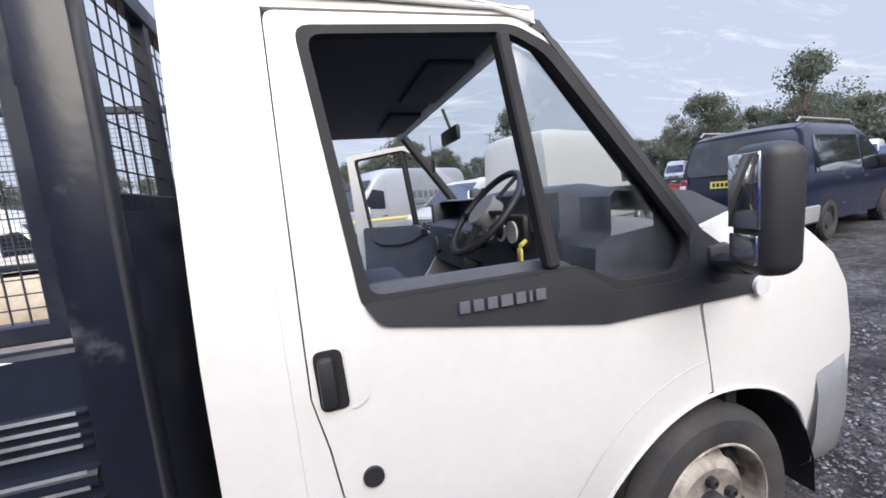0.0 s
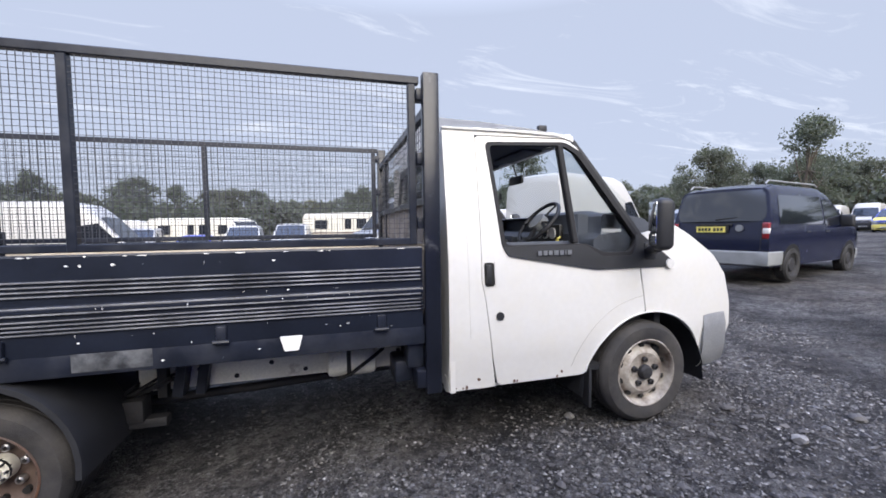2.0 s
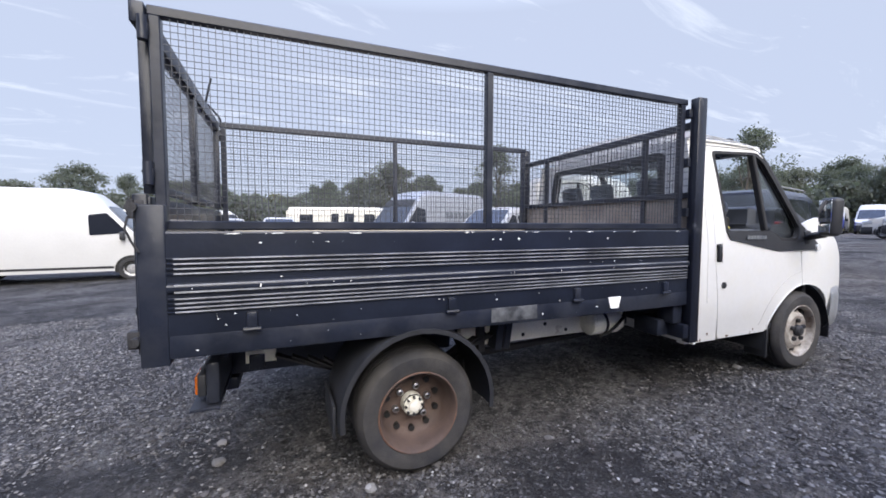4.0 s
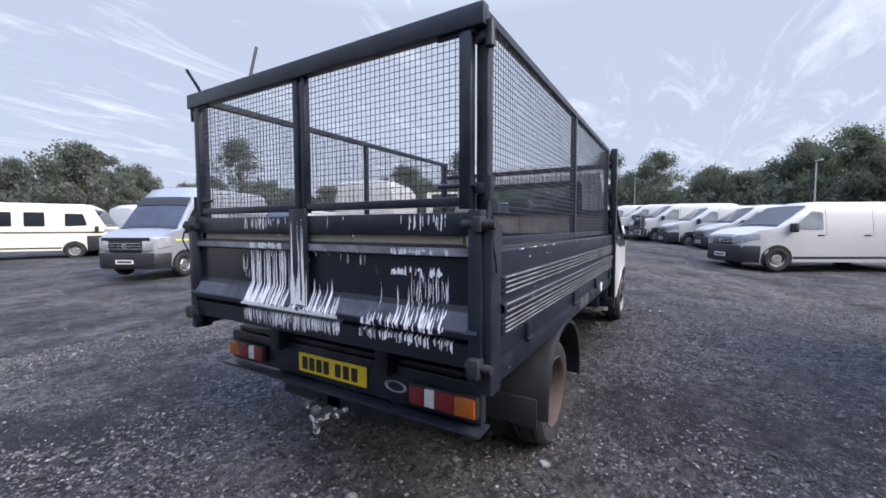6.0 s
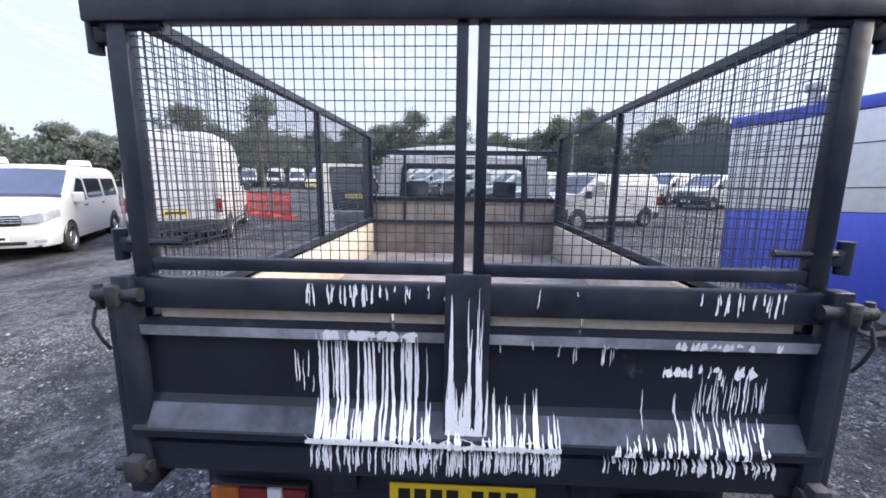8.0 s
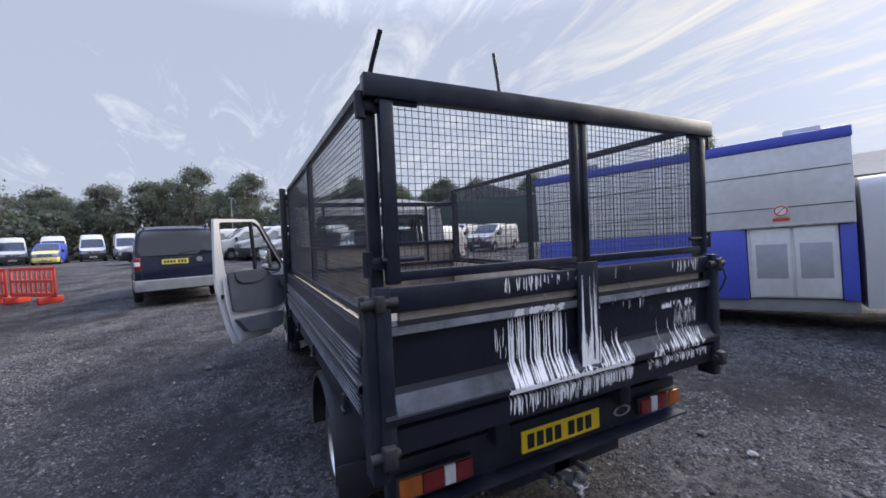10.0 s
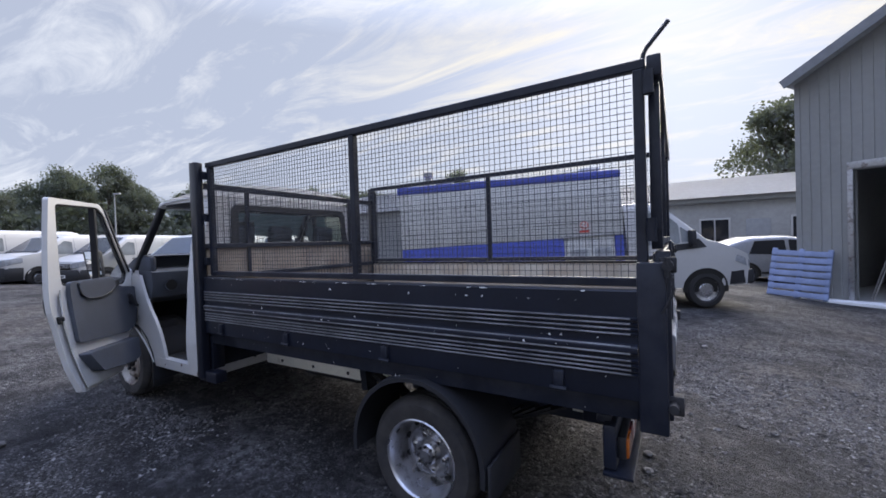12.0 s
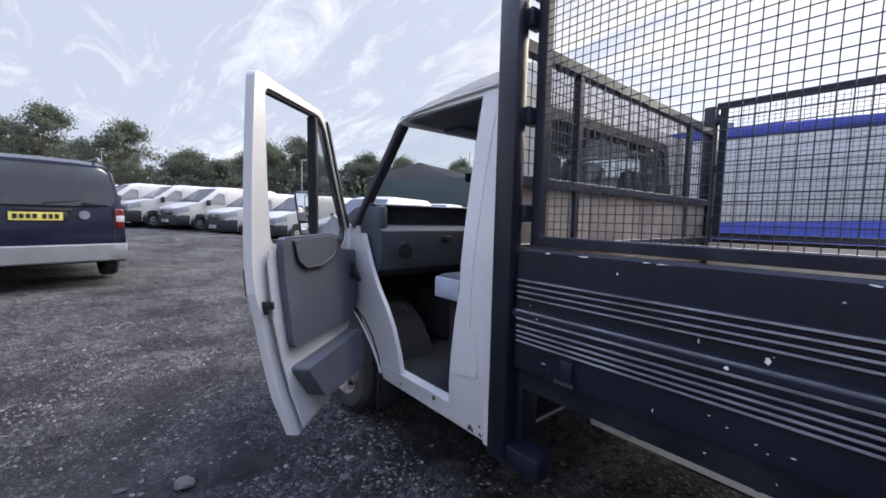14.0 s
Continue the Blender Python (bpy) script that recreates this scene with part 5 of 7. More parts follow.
    bmesh.ops.transform(head, matrix=turn, verts=head.verts)
    put(part("mirror_head", head, PLASTIC, arm))
    put(part("mirror_glass", box(B(), 3.294, 3.302, *sorted((s * 1.128, s * 1.228)), 1.318, 1.490, .003, 2, turn), MIRROR, arm))
    put(part("wide_mirror", box(B(), 3.294, 3.302, *sorted((s * 1.132, s * 1.222)), 1.235, 1.304, .003, 2, turn), MIRROR, arm))
    return door


driver_door = make_door(-1)
make_door(1, (3.40, .935, -44.8))
for a, b in ((2.64, 2.665), (2.675, 2.70), (2.71, 2.735), (2.745, 2.775), (2.785, 2.81), (2.82, 2.828), (2.838, 2.865)):
    part("raised_badge", box(B(), a, b, -1.0035, -.9985, 1.185, 1.212), SILVERTEXT, driver_door, "worn silver badge piece")

# cab inside
part("cab_floor", box(B(), 2.14, 3.55, -.93, .93, .43, .47, .004), FLOORMAT, truck, "dirty dark cab floor")
part("engine_cover", box(B(), 3.15, 3.6, -.35, .35, .47, .85, .05, 3), FLOORMAT, truck)
part("firewall", box(B(), 3.55, 3.60, -.93, .93, .43, 1.22, .01), FLOORMAT, truck)
bm = B()
dash = [(3.62, 1.33), (3.45, 1.405), (3.24, 1.440), (3.165, 1.430), (3.30, 1.415), (3.30, 1.315), (3.14, 1.300), (3.095, 1.270), (3.085, 1.15), (3.12, 1.03), (3.22, .97), (3.55, .95), (3.62, .95)]


def dash_at(y, k):
    """Open shelf in front of the passenger, filled in and humped before the driver."""
    x, z = dash[int(k)]
    if y < -.06 and int(k) in (4, 5):
        x = 3.150
    if int(k) in (2, 3, 4, 5, 6) and -.74 < y < -.11:
        x -= .05
        z += .02 if int(k) < 5 else 0
    return Vector((x, y, z))


grid(bm, dash_at, [-.90, -.76, -.72, -.6, -.4, -.2, -.12, -.08, -.04, .1, .3, .5, .7, .84, .90], range(len(dash)))
for y in (-.90, .90):
    bm.faces.new([bm.verts.new((x, y, z)) for x, z in dash])
dashboard = part("dashboard", bm, DASH, truck, "dark blue-grey dashboard with an open shelf", 40)
part("dash_end", box(B(), 3.11, 3.42, .845, .905, 1.28, 1.425, .02), TRIM, dashboard)
for y in (-.82, .74):
    part("air_vent", tube(B(), (3.13, y, 1.14), (3.072, y, 1.14), .050, 20), INK, dashboard)
    part("vent_ring", lathe(B(), [(.050, 0), (.060, -.004), (.060, .012)], 20, (3.078, y, 1.14), "x"), TRIM, dashboard)
part("radio", box(B(), 3.07, 3.12, -.02, .17, 1.06, 1.12, .006), INK, dashboard)
for y in (-.05, .15):
    part("air_vent", box(B(), 3.055, 3.09, y - .07, y + .07, 1.20, 1.27, .01), INK, dashboard)
part("instrument_binnacle", box(B(), 3.03, 3.07, -.60, -.25, 1.24, 1.37, .02), INK, dashboard)
for y in (-.52, -.425, -.33):
    part("dial", tube(B(), (3.03, y, 1.305), (3.022, y, 1.305), .042, 18), CLEARLENS, dashboard)
part("glove_catch", box(B(), 3.065, 3.10, .36, .44, 1.20, 1.235, .006), INK, dashboard)
# steering wheel, tilted towards the driver
bm = B()
tilt = Matrix.Translation((2.968, -.42, 1.383)) @ Matrix.Rotation(radians(-48), 4, "Y")
n1, n2 = 36, 8
ring = [[bm.verts.new(tilt @ Vector(((.19 + .014 * math.cos(2 * math.pi * j / n2)) * math.cos(2 * math.pi * i / n1), (.19 + .014 * math.cos(2 * math.pi * j / n2)) * math.sin(2 * math.pi * i / n1), .014 * math.sin(2 * math.pi * j / n2)))) for j in range(n2)] for i in range(n1)]
for i in range(n1):
    for j in range(n2):
        bm.faces.new((ring[i][j], ring[(i + 1) % n1][j], ring[(i + 1) % n1][(j + 1) % n2], ring[i][(j + 1) % n2]))
for a in (95, 200, 270, 340):
    p = tilt @ Vector((.19 * math.cos(radians(a)), .19 * math.sin(radians(a)), 0))
    beam(bm, tilt @ Vector((.05 * math.cos(radians(a)), .05 * math.sin(radians(a)), .0)), p, .03, .015)
sw = part("steering_wheel", bm, PLASTIC, truck, "black four-spoke steering wheel")
part("wheel_boss", tube(B(), tilt @ Vector((0, 0, -.03)), tilt @ Vector((0, 0, .025)), .07, 20), GREYPLASTIC, sw)
part("steering_column", tube(B(), tilt @ Vector((0, 0, -.02)), (3.22, -.42, 1.12), .04, 12), PLASTIC, truck)
part("key_fob", box(tube(B(), (2.995, -.64, 1.268), (3.03, -.61, 1.278), .008, 12), 2.988, 2.998, -.652, -.622, 1.215, 1.260, .004), YELLOWTAPE, truck, "ignition key with a yellow tag")
# seats
def seat(y0, y1, heads, front=2.92, up=0.0):
    st = part("seat_cushion", box(B(), 2.42, front, y0, y1, .84 + up, .99 + up, .05, 3), FABRIC, truck, "dark fabric seat")
    part("seat_base", box(B(), 2.45, front - .07, y0 + .03, y1 - .06, .47, .85 + up, .02), PLASTIC, st)
    bm = box(B(), -.05, .07, y0, y1, 0, .62, .05, 3, Matrix.Translation((2.40, 0, .86)) @ Matrix.Rotation(radians(-12), 4, "Y"))
    part("backrest", bm, FABRIC, st)
    for y in heads:
        bm = box(B(), -.04, .05, y - .13, y + .13, .66, .84, .04, 3, Matrix.Translation((2.40, 0, .86)) @ Matrix.Rotation(radians(-12), 4, "Y"))
        tube(bm, (2.27, y - .05, 1.44), (2.24, y - .05, 1.56), .007, 6)
        tube(bm, (2.27, y + .05, 1.44), (2.24, y + .05, 1.56), .007, 6)
        part("headrest", bm, FABRIC, st)


seat(-.72, -.20, (-.46,))
seat(-.12, .74, (.10, .52), 2.79, .055)
part("seat_side", box(B(), 2.44, 2.765, .730, .750, .915, 1.030, .01), SEATEDGE, truck, "pale worn seat edge")
bm = box(B(), 2.985, 3.01, -.12, .12, 1.71, 1.78, .012)
tube(bm, (3.0, 0, 1.78), (2.97, 0, 1.87), .008, 6)
part("rear_view_mirror", bm, PLASTIC, truck, "interior mirror")
part("hanging_freshener", box(tube(B(), (2.98, .30, 1.80), (2.985, .30, 1.66), .002, 4), 2.98, 2.99, .27, .33, 1.60, 1.66, .006), INK, truck)
for s in (-1, 1):
    part("sun_visor", box(B(), 2.74, 2.90, *sorted((s * .12, s * .60)), 1.866, 1.884, .008), TRIM, truck)
    part("inner_arch", box(B(), 3.20, 3.5, *sorted((s * .60, s * .90)), .47, .78, .06, 3), FLOORMAT, truck)
    part("door_seal", pipe(B(), [(2.34, s * .835, 1.84), (2.33, s * .89, 1.45), (2.33, s * .935, 1.1), (2.40, s * .925, .47), (3.0, s * .925, .47), (3.3, s * .935, .85), (3.37, s * .925, 1.25)], .012, 6), PLASTIC, truck)
side_panel("filler_patch", [rounded([(2.292, .885), (2.185, .892), (2.172, .690), (2.315, .665)], .012)], 1, WHITE, truck, "welded white patch on the pillar", .004, .0035)
side_panel("hinge_pillar", [[(3.30, .78), (3.42, .80), (3.42, 1.28), (3.36, 1.30), (3.33, 1.0)]], 1, WHITE, truck, "", .05, -.04)
part("lower_step", skin([[(2.79, .43), (2.795, .49), (2.83, .60), (2.89, .73), (2.97, .84), (3.06, .94), (3.15, 1.07), (3.24, 1.25), (3.40, 1.25), (3.40, .80), (3.26, .72), (3.13, .56), (3.02, .43)]], lambda x, z: .945, .025, inward=-1), WHITE, truck)

# ---- other vehicles ----
def lerp_table(tab, d, k):
    if d <= tab[0][0]:
        return tab[0][k]
    for a, b in zip(tab, tab[1:]):
        if a[0] <= d <= b[0]:
            t = (d - a[0]) / max(1e-6, b[0] - a[0])
            return a[k] + (b[k] - a[k]) * t
    return tab[-1][k]


WHEEL_MESH = {}


def road_wheel(parent, x, y, r, side, width=.2, rim=GALV):
    key = (round(r, 3), side, width, rim.name)
    if key not in WHEEL_MESH:
        h = width / 2
        bm = lathe(B(), [(r * .62, -h * .8), (r * .72, -h), (r * .93, -h * .95), (r, -h * .6), (r, h * .6), (r * .93, h * .95), (r * .72, h), (r * .62, h * .8)], 28)
        o = side * h
        rm = lathe(B(), [(r * .64, o * .85), (r * .60, o * .55), (r * .45, o * .45), (r * .36, o * .80), (r * .15, o * .85), (0, o * .85)], 24)
        meshes = []
        for nm, b, m in (("tyre", bm, TYRE), ("rim", rm, rim)):
            finish(b)
            me = bpy.data.meshes.new(nm)
            b.to_mesh(me)
            b.free()
            me.materials.append(m)
            meshes.append(me)
        hb = bpy.data.meshes.new("wheel")
        b = lathe(B(), [(r * .30, -h * .2), (r * .30, h * .2)], 12)
        finish(b)
        b.to_mesh(hb)
        b.free()
        hb.materials.append(PLASTIC)
        WHEEL_MESH[key] = (hb, *meshes)
    hb, t, rm = WHEEL_MESH[key]
    w = new("wheel", hb)
    w.parent, w.location = parent, (x, y, r)
    for nm, me in (("tyre", t), ("rim", rm)):
        c = new(nm, me)
        c.parent = w
    return w


class Shell:
    """A vehicle's outer form: d runs back from the nose, top(d) is its roof line, tumblehome above the belt."""

    def __init__(s, length, width, tab, low=.28, belt=1.0, tumble=.86, nose=.84, tail=.96):
        s.L, s.W, s.tab, s.low, s.belt, s.tumble, s.nose, s.tail = length, width / 2, tab, low, belt, tumble, nose, tail

    def x(s, d):
        return s.L / 2 - d

    def top(s, d):
        return lerp_table(s.tab, d, 1)

    def half(s, d):
        w = s.W * (s.nose - .04 + (1.04 - s.nose) * math.sqrt(max(0, min(1, d / .60))))
        return w * (1 - (1 - s.tail) * ease((d - s.L + .5) / .5))

    def side(s, d, z):
        w, b = s.half(d), min(s.belt, s.top(d) - .05)
        if z <= b:
            return w * (1 - .05 * ease((b - z - .25) / (b - s.low)))
        full = max(x[1] for x in s.tab)
        return w * (1 - (1 - s.tumble) * ((z - b) / max(.1, full - b)) ** 1.3)

    def body(s):
        bm = B()
        ds = sorted({t[0] for t in s.tab} | {.02, .15, .3, .45} | set(span(0, s.L, 8)))
        rings = []
        for d in ds:
            t = s.top(d)
            b = min(s.belt, t - .05)
            zs = [s.low, s.low + .1, s.low + (b - s.low) * .5, b] + [b + (t - b) * f for f in (.3, .6, .85)]
            pts = [(0.0, s.low)] + [(s.side(d, z), z) for z in zs]
            wt = s.side(d, t)
            pts += [(wt * .975, b + (t - b) * .95), (wt * .90, t - .01), (wt * .5, t + .012), (0.0, t + .018)]
            ring = [bm.verts.new((s.x(d), y, z)) for y, z in pts]
            ring += [bm.verts.new((s.x(d), -y, z)) for y, z in reversed(pts[1:-1])]
            rings.append(ring)
        n = len(rings[0])
        for a, b in zip(rings, rings[1:]):
            for i in range(n):
                bm.faces.new((a[i], a[(i + 1) % n], b[(i + 1) % n], b[i]))
        bm.faces.new(rings[0])
        bm.faces.new(rings[-1])
        return bm

    def wrap(s, a, b, z0, z1, proud=.01, bulge=.05, rear=False, reach=.5, n=20):
        """A strip round the nose or tail: a and b from -1 to 1 run from one flank across to the other; z0, z1 are heights or functions of that."""
        e = s.L if rear else 0.0
        w0 = s.half(e)
        total = w0 + reach

        def at(u, z):
            d = abs(u) * total
            if d <= w0:
                y, back, out = d, 0.0, bulge * (1 - (d / w0) ** 2) + proud
                return Vector((s.x(e) + (-out if rear else out), math.copysign(y, u), z))
            back = d - w0
            q = s.L - back if rear else back
            return Vector((s.x(q) + (-proud if rear else proud) * max(0, 1 - back / .08), math.copysign(s.side(q, z) + proud, u), z))
        us = sorted(set(span(a, b, n) + [t for t in (-w0 / total, w0 / total) if a < t < b]))
        rows = ((0, -.02), (.08, 0), (.5, .004), (.92, 0), (1, -.02))

        def f(u, k):
            lo, hi = (z0(u) if callable(z0) else z0), (z1(u) if callable(z1) else z1)
            t, o = rows[int(k)]
            p = at(u, lo + (hi - lo) * t)
            c = Vector((s.x(e) + (.6 if rear else -.6), 0, p.z))
            return p + (p - c).normalized() * o
        return grid(B(), f, us, range(len(rows)))

    def patch(s, poly, side, proud=.006, thick=.012):
        return skin([[(s.x(d), z) for d, z in poly]], lambda x, z: side * (s.side(s.L / 2 - x, z) + proud), thick, [s.belt, s.belt + .25, s.belt + .5, s.belt + .8], [s.x(.2), s.x(.35), s.x(.5), s.x(.7), s.x(1.2), s.x(s.L - .5), s.x(s.L - .25)])

    def screen(s, d0, d1, inset=.10, lift=.012, k=.93):
        bm = B()

        def f(d, v):
            t = s.top(d)
            w = (s.side(d, t) - inset * .5) * k
            return Vector((s.x(d) + lift * .6, v * w, t + lift + .018 - .022 * abs(v) ** 2))
        return grid(bm, f, span(d0, d1, 5), span(-1, 1, 8))


def vehicle(name, label, category, at, shell, paint, wheels, r, glass_side=(), screen=None, extra=None, group="", rim=GALV, lower=PLASTIC,
            front=True, rear_windows=True, bumper=PLASTIC, plate=(WHITEPLATE, YELLOW), rear_top=None, rear_plate=True, mirror=PLASTIC, doors=(), side_glass=DARKGLASS, tail_lamps=True, grille_h=.25):
    v = thing(name, label, category, group, at=at)
    part("body", shell.body(), paint, v, "", 38)
    for d in wheels:
        for s in (-1, 1):
            bm = B()
            c = [(d + (r + .07) * math.cos(math.radians(a)), r + (r + .07) * math.sin(math.radians(a))) for a in range(-14, 195, 16)]
            part("wheel_arch", shell.patch([(x, z) for x, z in c], s, .003, .01), INK, v)
            road_wheel(v, shell.x(d), s * (shell.half(d) - .085), r, s, .2, rim)
    for poly in glass_side:
        for s in (-1, 1):
            part("side_window", shell.patch(rounded(poly, .04, 2), s), side_glass, v)
    if screen:
        part("windscreen", shell.screen(*screen), SCREENGLASS, v)
    L, xf, xr = shell.L, shell.x(0), shell.x(shell.L)
    if front:
        w = shell.half(0)
        zt = shell.top(.06) - .04
        zb = zt - grille_h
        part("front_bumper", shell.wrap(-1, 1, shell.low - .03, zb, .015, .07, reach=wheels[0] - r - .10), bumper, v)
        part("bumper_chin", box(B(), xf - .30, xf + .03, -w * .95, w * .95, shell.low - .03, shell.low + .02, .02), PLASTIC, v)
        k = .60 * w / (w + .5)
        part("grille", shell.wrap(-k, k, zb + .02, zt - .02, .012, .05), INK, v)
        for q in (.28, .52, .76):
            part("grille_bar", shell.wrap(-k, k, zb + .02 + q * (zt - zb - .04) - .010, zb + .02 + q * (zt - zb - .04) + .010, .026, .05), CHROME if q < .6 else paint, v)
        part("front_badge", tube(B(), (xf + .03, 0, (zb + zt) / 2), (xf + .082, 0, (zb + zt) / 2), .075, 18), CHROME, v)
        part("lower_intake", shell.wrap(-k * 1.1, k * 1.1, shell.low + .02, shell.low + .10, .024, .07), INK, v)
        for s in (-1, 1):
            a, b = sorted((s * (k + .02), s * .93))
            part("headlamp", shell.wrap(a, b, lambda u: zb + .05 + .10 * ease((abs(u) - .5) / .4), lambda u: zt - .02 + .11 * ease((abs(u) - .35) / .45), .012, .05, n=12), LAMP, v)
            a, b = sorted((s * k * 1.35, s * k * 1.7))
            part("fog_lamp", shell.wrap(a, b, shell.low + .06, shell.low + .13, .026, .07, n=4), LAMP if bumper is not PLASTIC else INK, v)
            part("door_mirror", box(B(), shell.x(screen[0] + .25) - .06, shell.x(screen[0] + .25) + .06, *sorted((s * (shell.W - .02), s * (shell.W + .20))), shell.belt + .02, shell.belt + .27, .04, 3), mirror, v)
        part("scuttle", shell.screen(screen[0] - .09, screen[0] - .01, .06, .008), PLASTIC, v)
        p = part("front_plate", box(B(), xf + .085, xf + .097, -.26, .26, shell.low + .11, shell.low + .22), plate[0], v)
        part("plate_bar", box(B(), xf + .098, xf + .100, -.21, .21, shell.low + .14, shell.low + .19), INK, p)
    if lower is not None:
        for s in (-1, 1):
            ws = sorted(wheels)
            part("side_moulding", shell.patch([(ws[0] + r + .08, shell.low + .08), (ws[-1] - r - .08, shell.low + .10), (ws[-1] - r - .08, shell.low + .16), (ws[0] + r + .08, shell.low + .15)], s, .004, .012), lower, v)
    for d in doors:
        for s in (-1, 1):
            zt = min(shell.top(d) - .16, shell.belt + .85)
            part("door_line", shell.patch([(d, shell.low + .08), (d + .010, shell.low + .08), (d + .010, zt), (d, zt)], s, .002, .004), GREYTEXT, v)
            part("door_handle", shell.patch([(d - .22, shell.belt - .08), (d - .05, shell.belt - .08), (d - .05, shell.belt - .045), (d - .22, shell.belt - .045)], s, .012, .016), PLASTIC, v)
    w = shell.half(L - .05)
    part("rear_bumper", shell.wrap(-1, 1, shell.low + .02, shell.low + .28, .03, .04, True, shell.L - wheels[-1] - r - .10), bumper, v)
    zt = rear_top or shell.top(L)
    for s in (-1, 1):
        if tail_lamps:
            part("tail_lamp", box(B(), xr - .018, xr + .10, *sorted((s * (w - .13), s * (w + .004))), .78, 1.12, .015), REDLENS, v)
        if rear_windows:
            part("rear_window", box(B(), xr - .012, xr + .03, *sorted((s * .06, s * (w * .80))), shell.belt + .02, zt - .28, .03), DARKGLASS, v)
    if rear_plate:
        p = part("rear_plate", box(B(), xr - .016, xr - .008, -.26, .26, .72, .83), plate[1], v)
        part("plate_bar", box(B(), xr - .019, xr - .017, -.21, .21, .745, .805), INK, p)
    if extra:
        extra(v, shell)
    return v


def spot(x, y, heading, dz=0.0):
    """A place in the yard: centre, and the way the nose points in degrees."""
    return Matrix.Translation((x, y, gz(x, y) + dz)) @ Matrix.Rotation(radians(heading), 4, "Z")


def nose_at(x, y, heading, length, dz=0.0):
    a = radians(heading)
    return spot(x - math.cos(a) * length / 2, y - math.sin(a) * length / 2, heading, dz)


MID = [(0, .78), (.06, .95), (.35, 1.08), (.85, 1.22), (1.72, 1.86), (2.1, 1.95), (4.45, 1.94), (4.72, 1.88), (4.80, 1.72)]
MID2 = [(0, .82), (.05, 1.0), (.4, 1.14), (.9, 1.24), (1.75, 1.84), (2.15, 1.92), (4.42, 1.91), (4.68, 1.85), (4.75, 1.70)]
HIGH = [(0, .86), (.06, 1.08), (.45, 1.22), (.95, 1.36), (1.62, 2.22), (2.0, 2.62), (2.5, 2.72), (5.6, 2.70), (5.86, 2.62), (5.93, 2.45)]
CAB = [(0, .80), (.06, .98), (.35, 1.12), (.85, 1.32), (1.50, 1.97), (1.75, 2.08), (2.0, 2.11), (2.30, 2.10)]
SMALL = [(0, .66), (.05, .80), (.45, .95), (1.0, 1.08), (1.75, 1.68), (2.15, 1.80), (3.95, 1.81), (4.20, 1.74), (4.32, 1.20), (4.38, .92), (4.40, .70)]
HATCH = [(0, .58), (.06, .70), (.5, .86), (1.05, .95), (1.75, 1.42), (2.2, 1.50), (3.2, 1.48), (3.75, 1.30), (4.0, 1.0), (4.05, .75)]

MIDWIN = [[(1.10, 1.14), (1.95, 1.12), (1.97, 1.62), (1.70, 1.66)]]
HIGHWIN = [[(1.12, 1.42), (2.02, 1.36), (2.04, 1.95), (1.62, 2.02)]]

# the navy car-derived van ahead of the tipper
CADDY = Shell(4.40, 1.79, SMALL, .30, .98, .84, .86, .97)


def caddy_bits(v, sh):
    xr = sh.x(sh.L)
    bm = B()

    def f(z, t):
        d = 4.215 + (1.72 - z) * .20
        q = max(0.0, abs(z - 1.41) - .20) / .09          # rounded upper and lower corners
        w = sh.side(4.2, z) - .055 - .05 * q ** 2
        return Vector((sh.x(d) - .045 + .06 * abs(t) ** 3 - .012 * math.cos((z - 1.41) * 4), t * w, z))
    grid(bm, f, span(1.13, 1.70, 8), span(-1, 1, 14))
    part("tailgate_glass", bm, TAILGLASS, v, "dark tinted tailgate window")
    part("wiper", beam(B(), (sh.x(4.34) - .055, .02, 1.16), (sh.x(4.30) - .06, -.36, 1.20), .02, .012, (1, 0, 0)), INK, v)
    part("brake_light", box(B(), sh.x(4.22) - .05, sh.x(4.22), -.16, .16, 1.665, 1.685, .004), REDLENS, v)
    part("tailgate_grip", box(B(), xr - .016, xr + .02, -.27, .29, 1.045, 1.085, .01), INK, v)
    for s in (-1, 1):
        part("roof_rail", pipe(B(), [(sh.x(1.95), s * .66, 1.82), (sh.x(2.05), s * .66, 1.862), (sh.x(4.0), s * .66, 1.872), (sh.x(4.1), s * .66, 1.80)], .018, 8), GREYPLASTIC, v, "grey roof rail")
        part("side_lamp", box(B(), sh.x(4.385) - .012, sh.x(4.23), *sorted((s * .745, s * .862)), .80, 1.10, .025, 3), REDLENS, v, "red and white rear lamp")
        part("lamp_band", box(B(), sh.x(4.385) - .016, sh.x(4.24), *sorted((s * .76, s * .866)), .90, 1.0, .012), CLEARLENS, v)
        part("tailgate_gap", beam(B(), (sh.x(4.40) - .003, s * .735, .60), (sh.x(4.355) - .006, s * .745, 1.13), .012, .010, (0, 1, 0)), INK, v)
    part("round_badge", tube(B(), (xr - .016, -.40, 1.0), (xr + .02, -.40, 1.0), .062, 24), SILVERTEXT, v)
    part("plate_recess", box(B(), xr - .012, xr + .02, -.22, .36, .915, 1.045, .01), INK, v)
    p = part("rear_plate", box(B(), xr - .020, xr - .012, -.17, .35, .922, 1.033), PALEPLATE, v, "faded yellow plate with dark bars")
    for i in range(7):
        y = .315 - i * .062 - (.03 if i > 3 else 0)
        part("plate_bar", box(B(), xr - .0225, xr - .020, y - .044, y, .945, 1.008), INK, p)


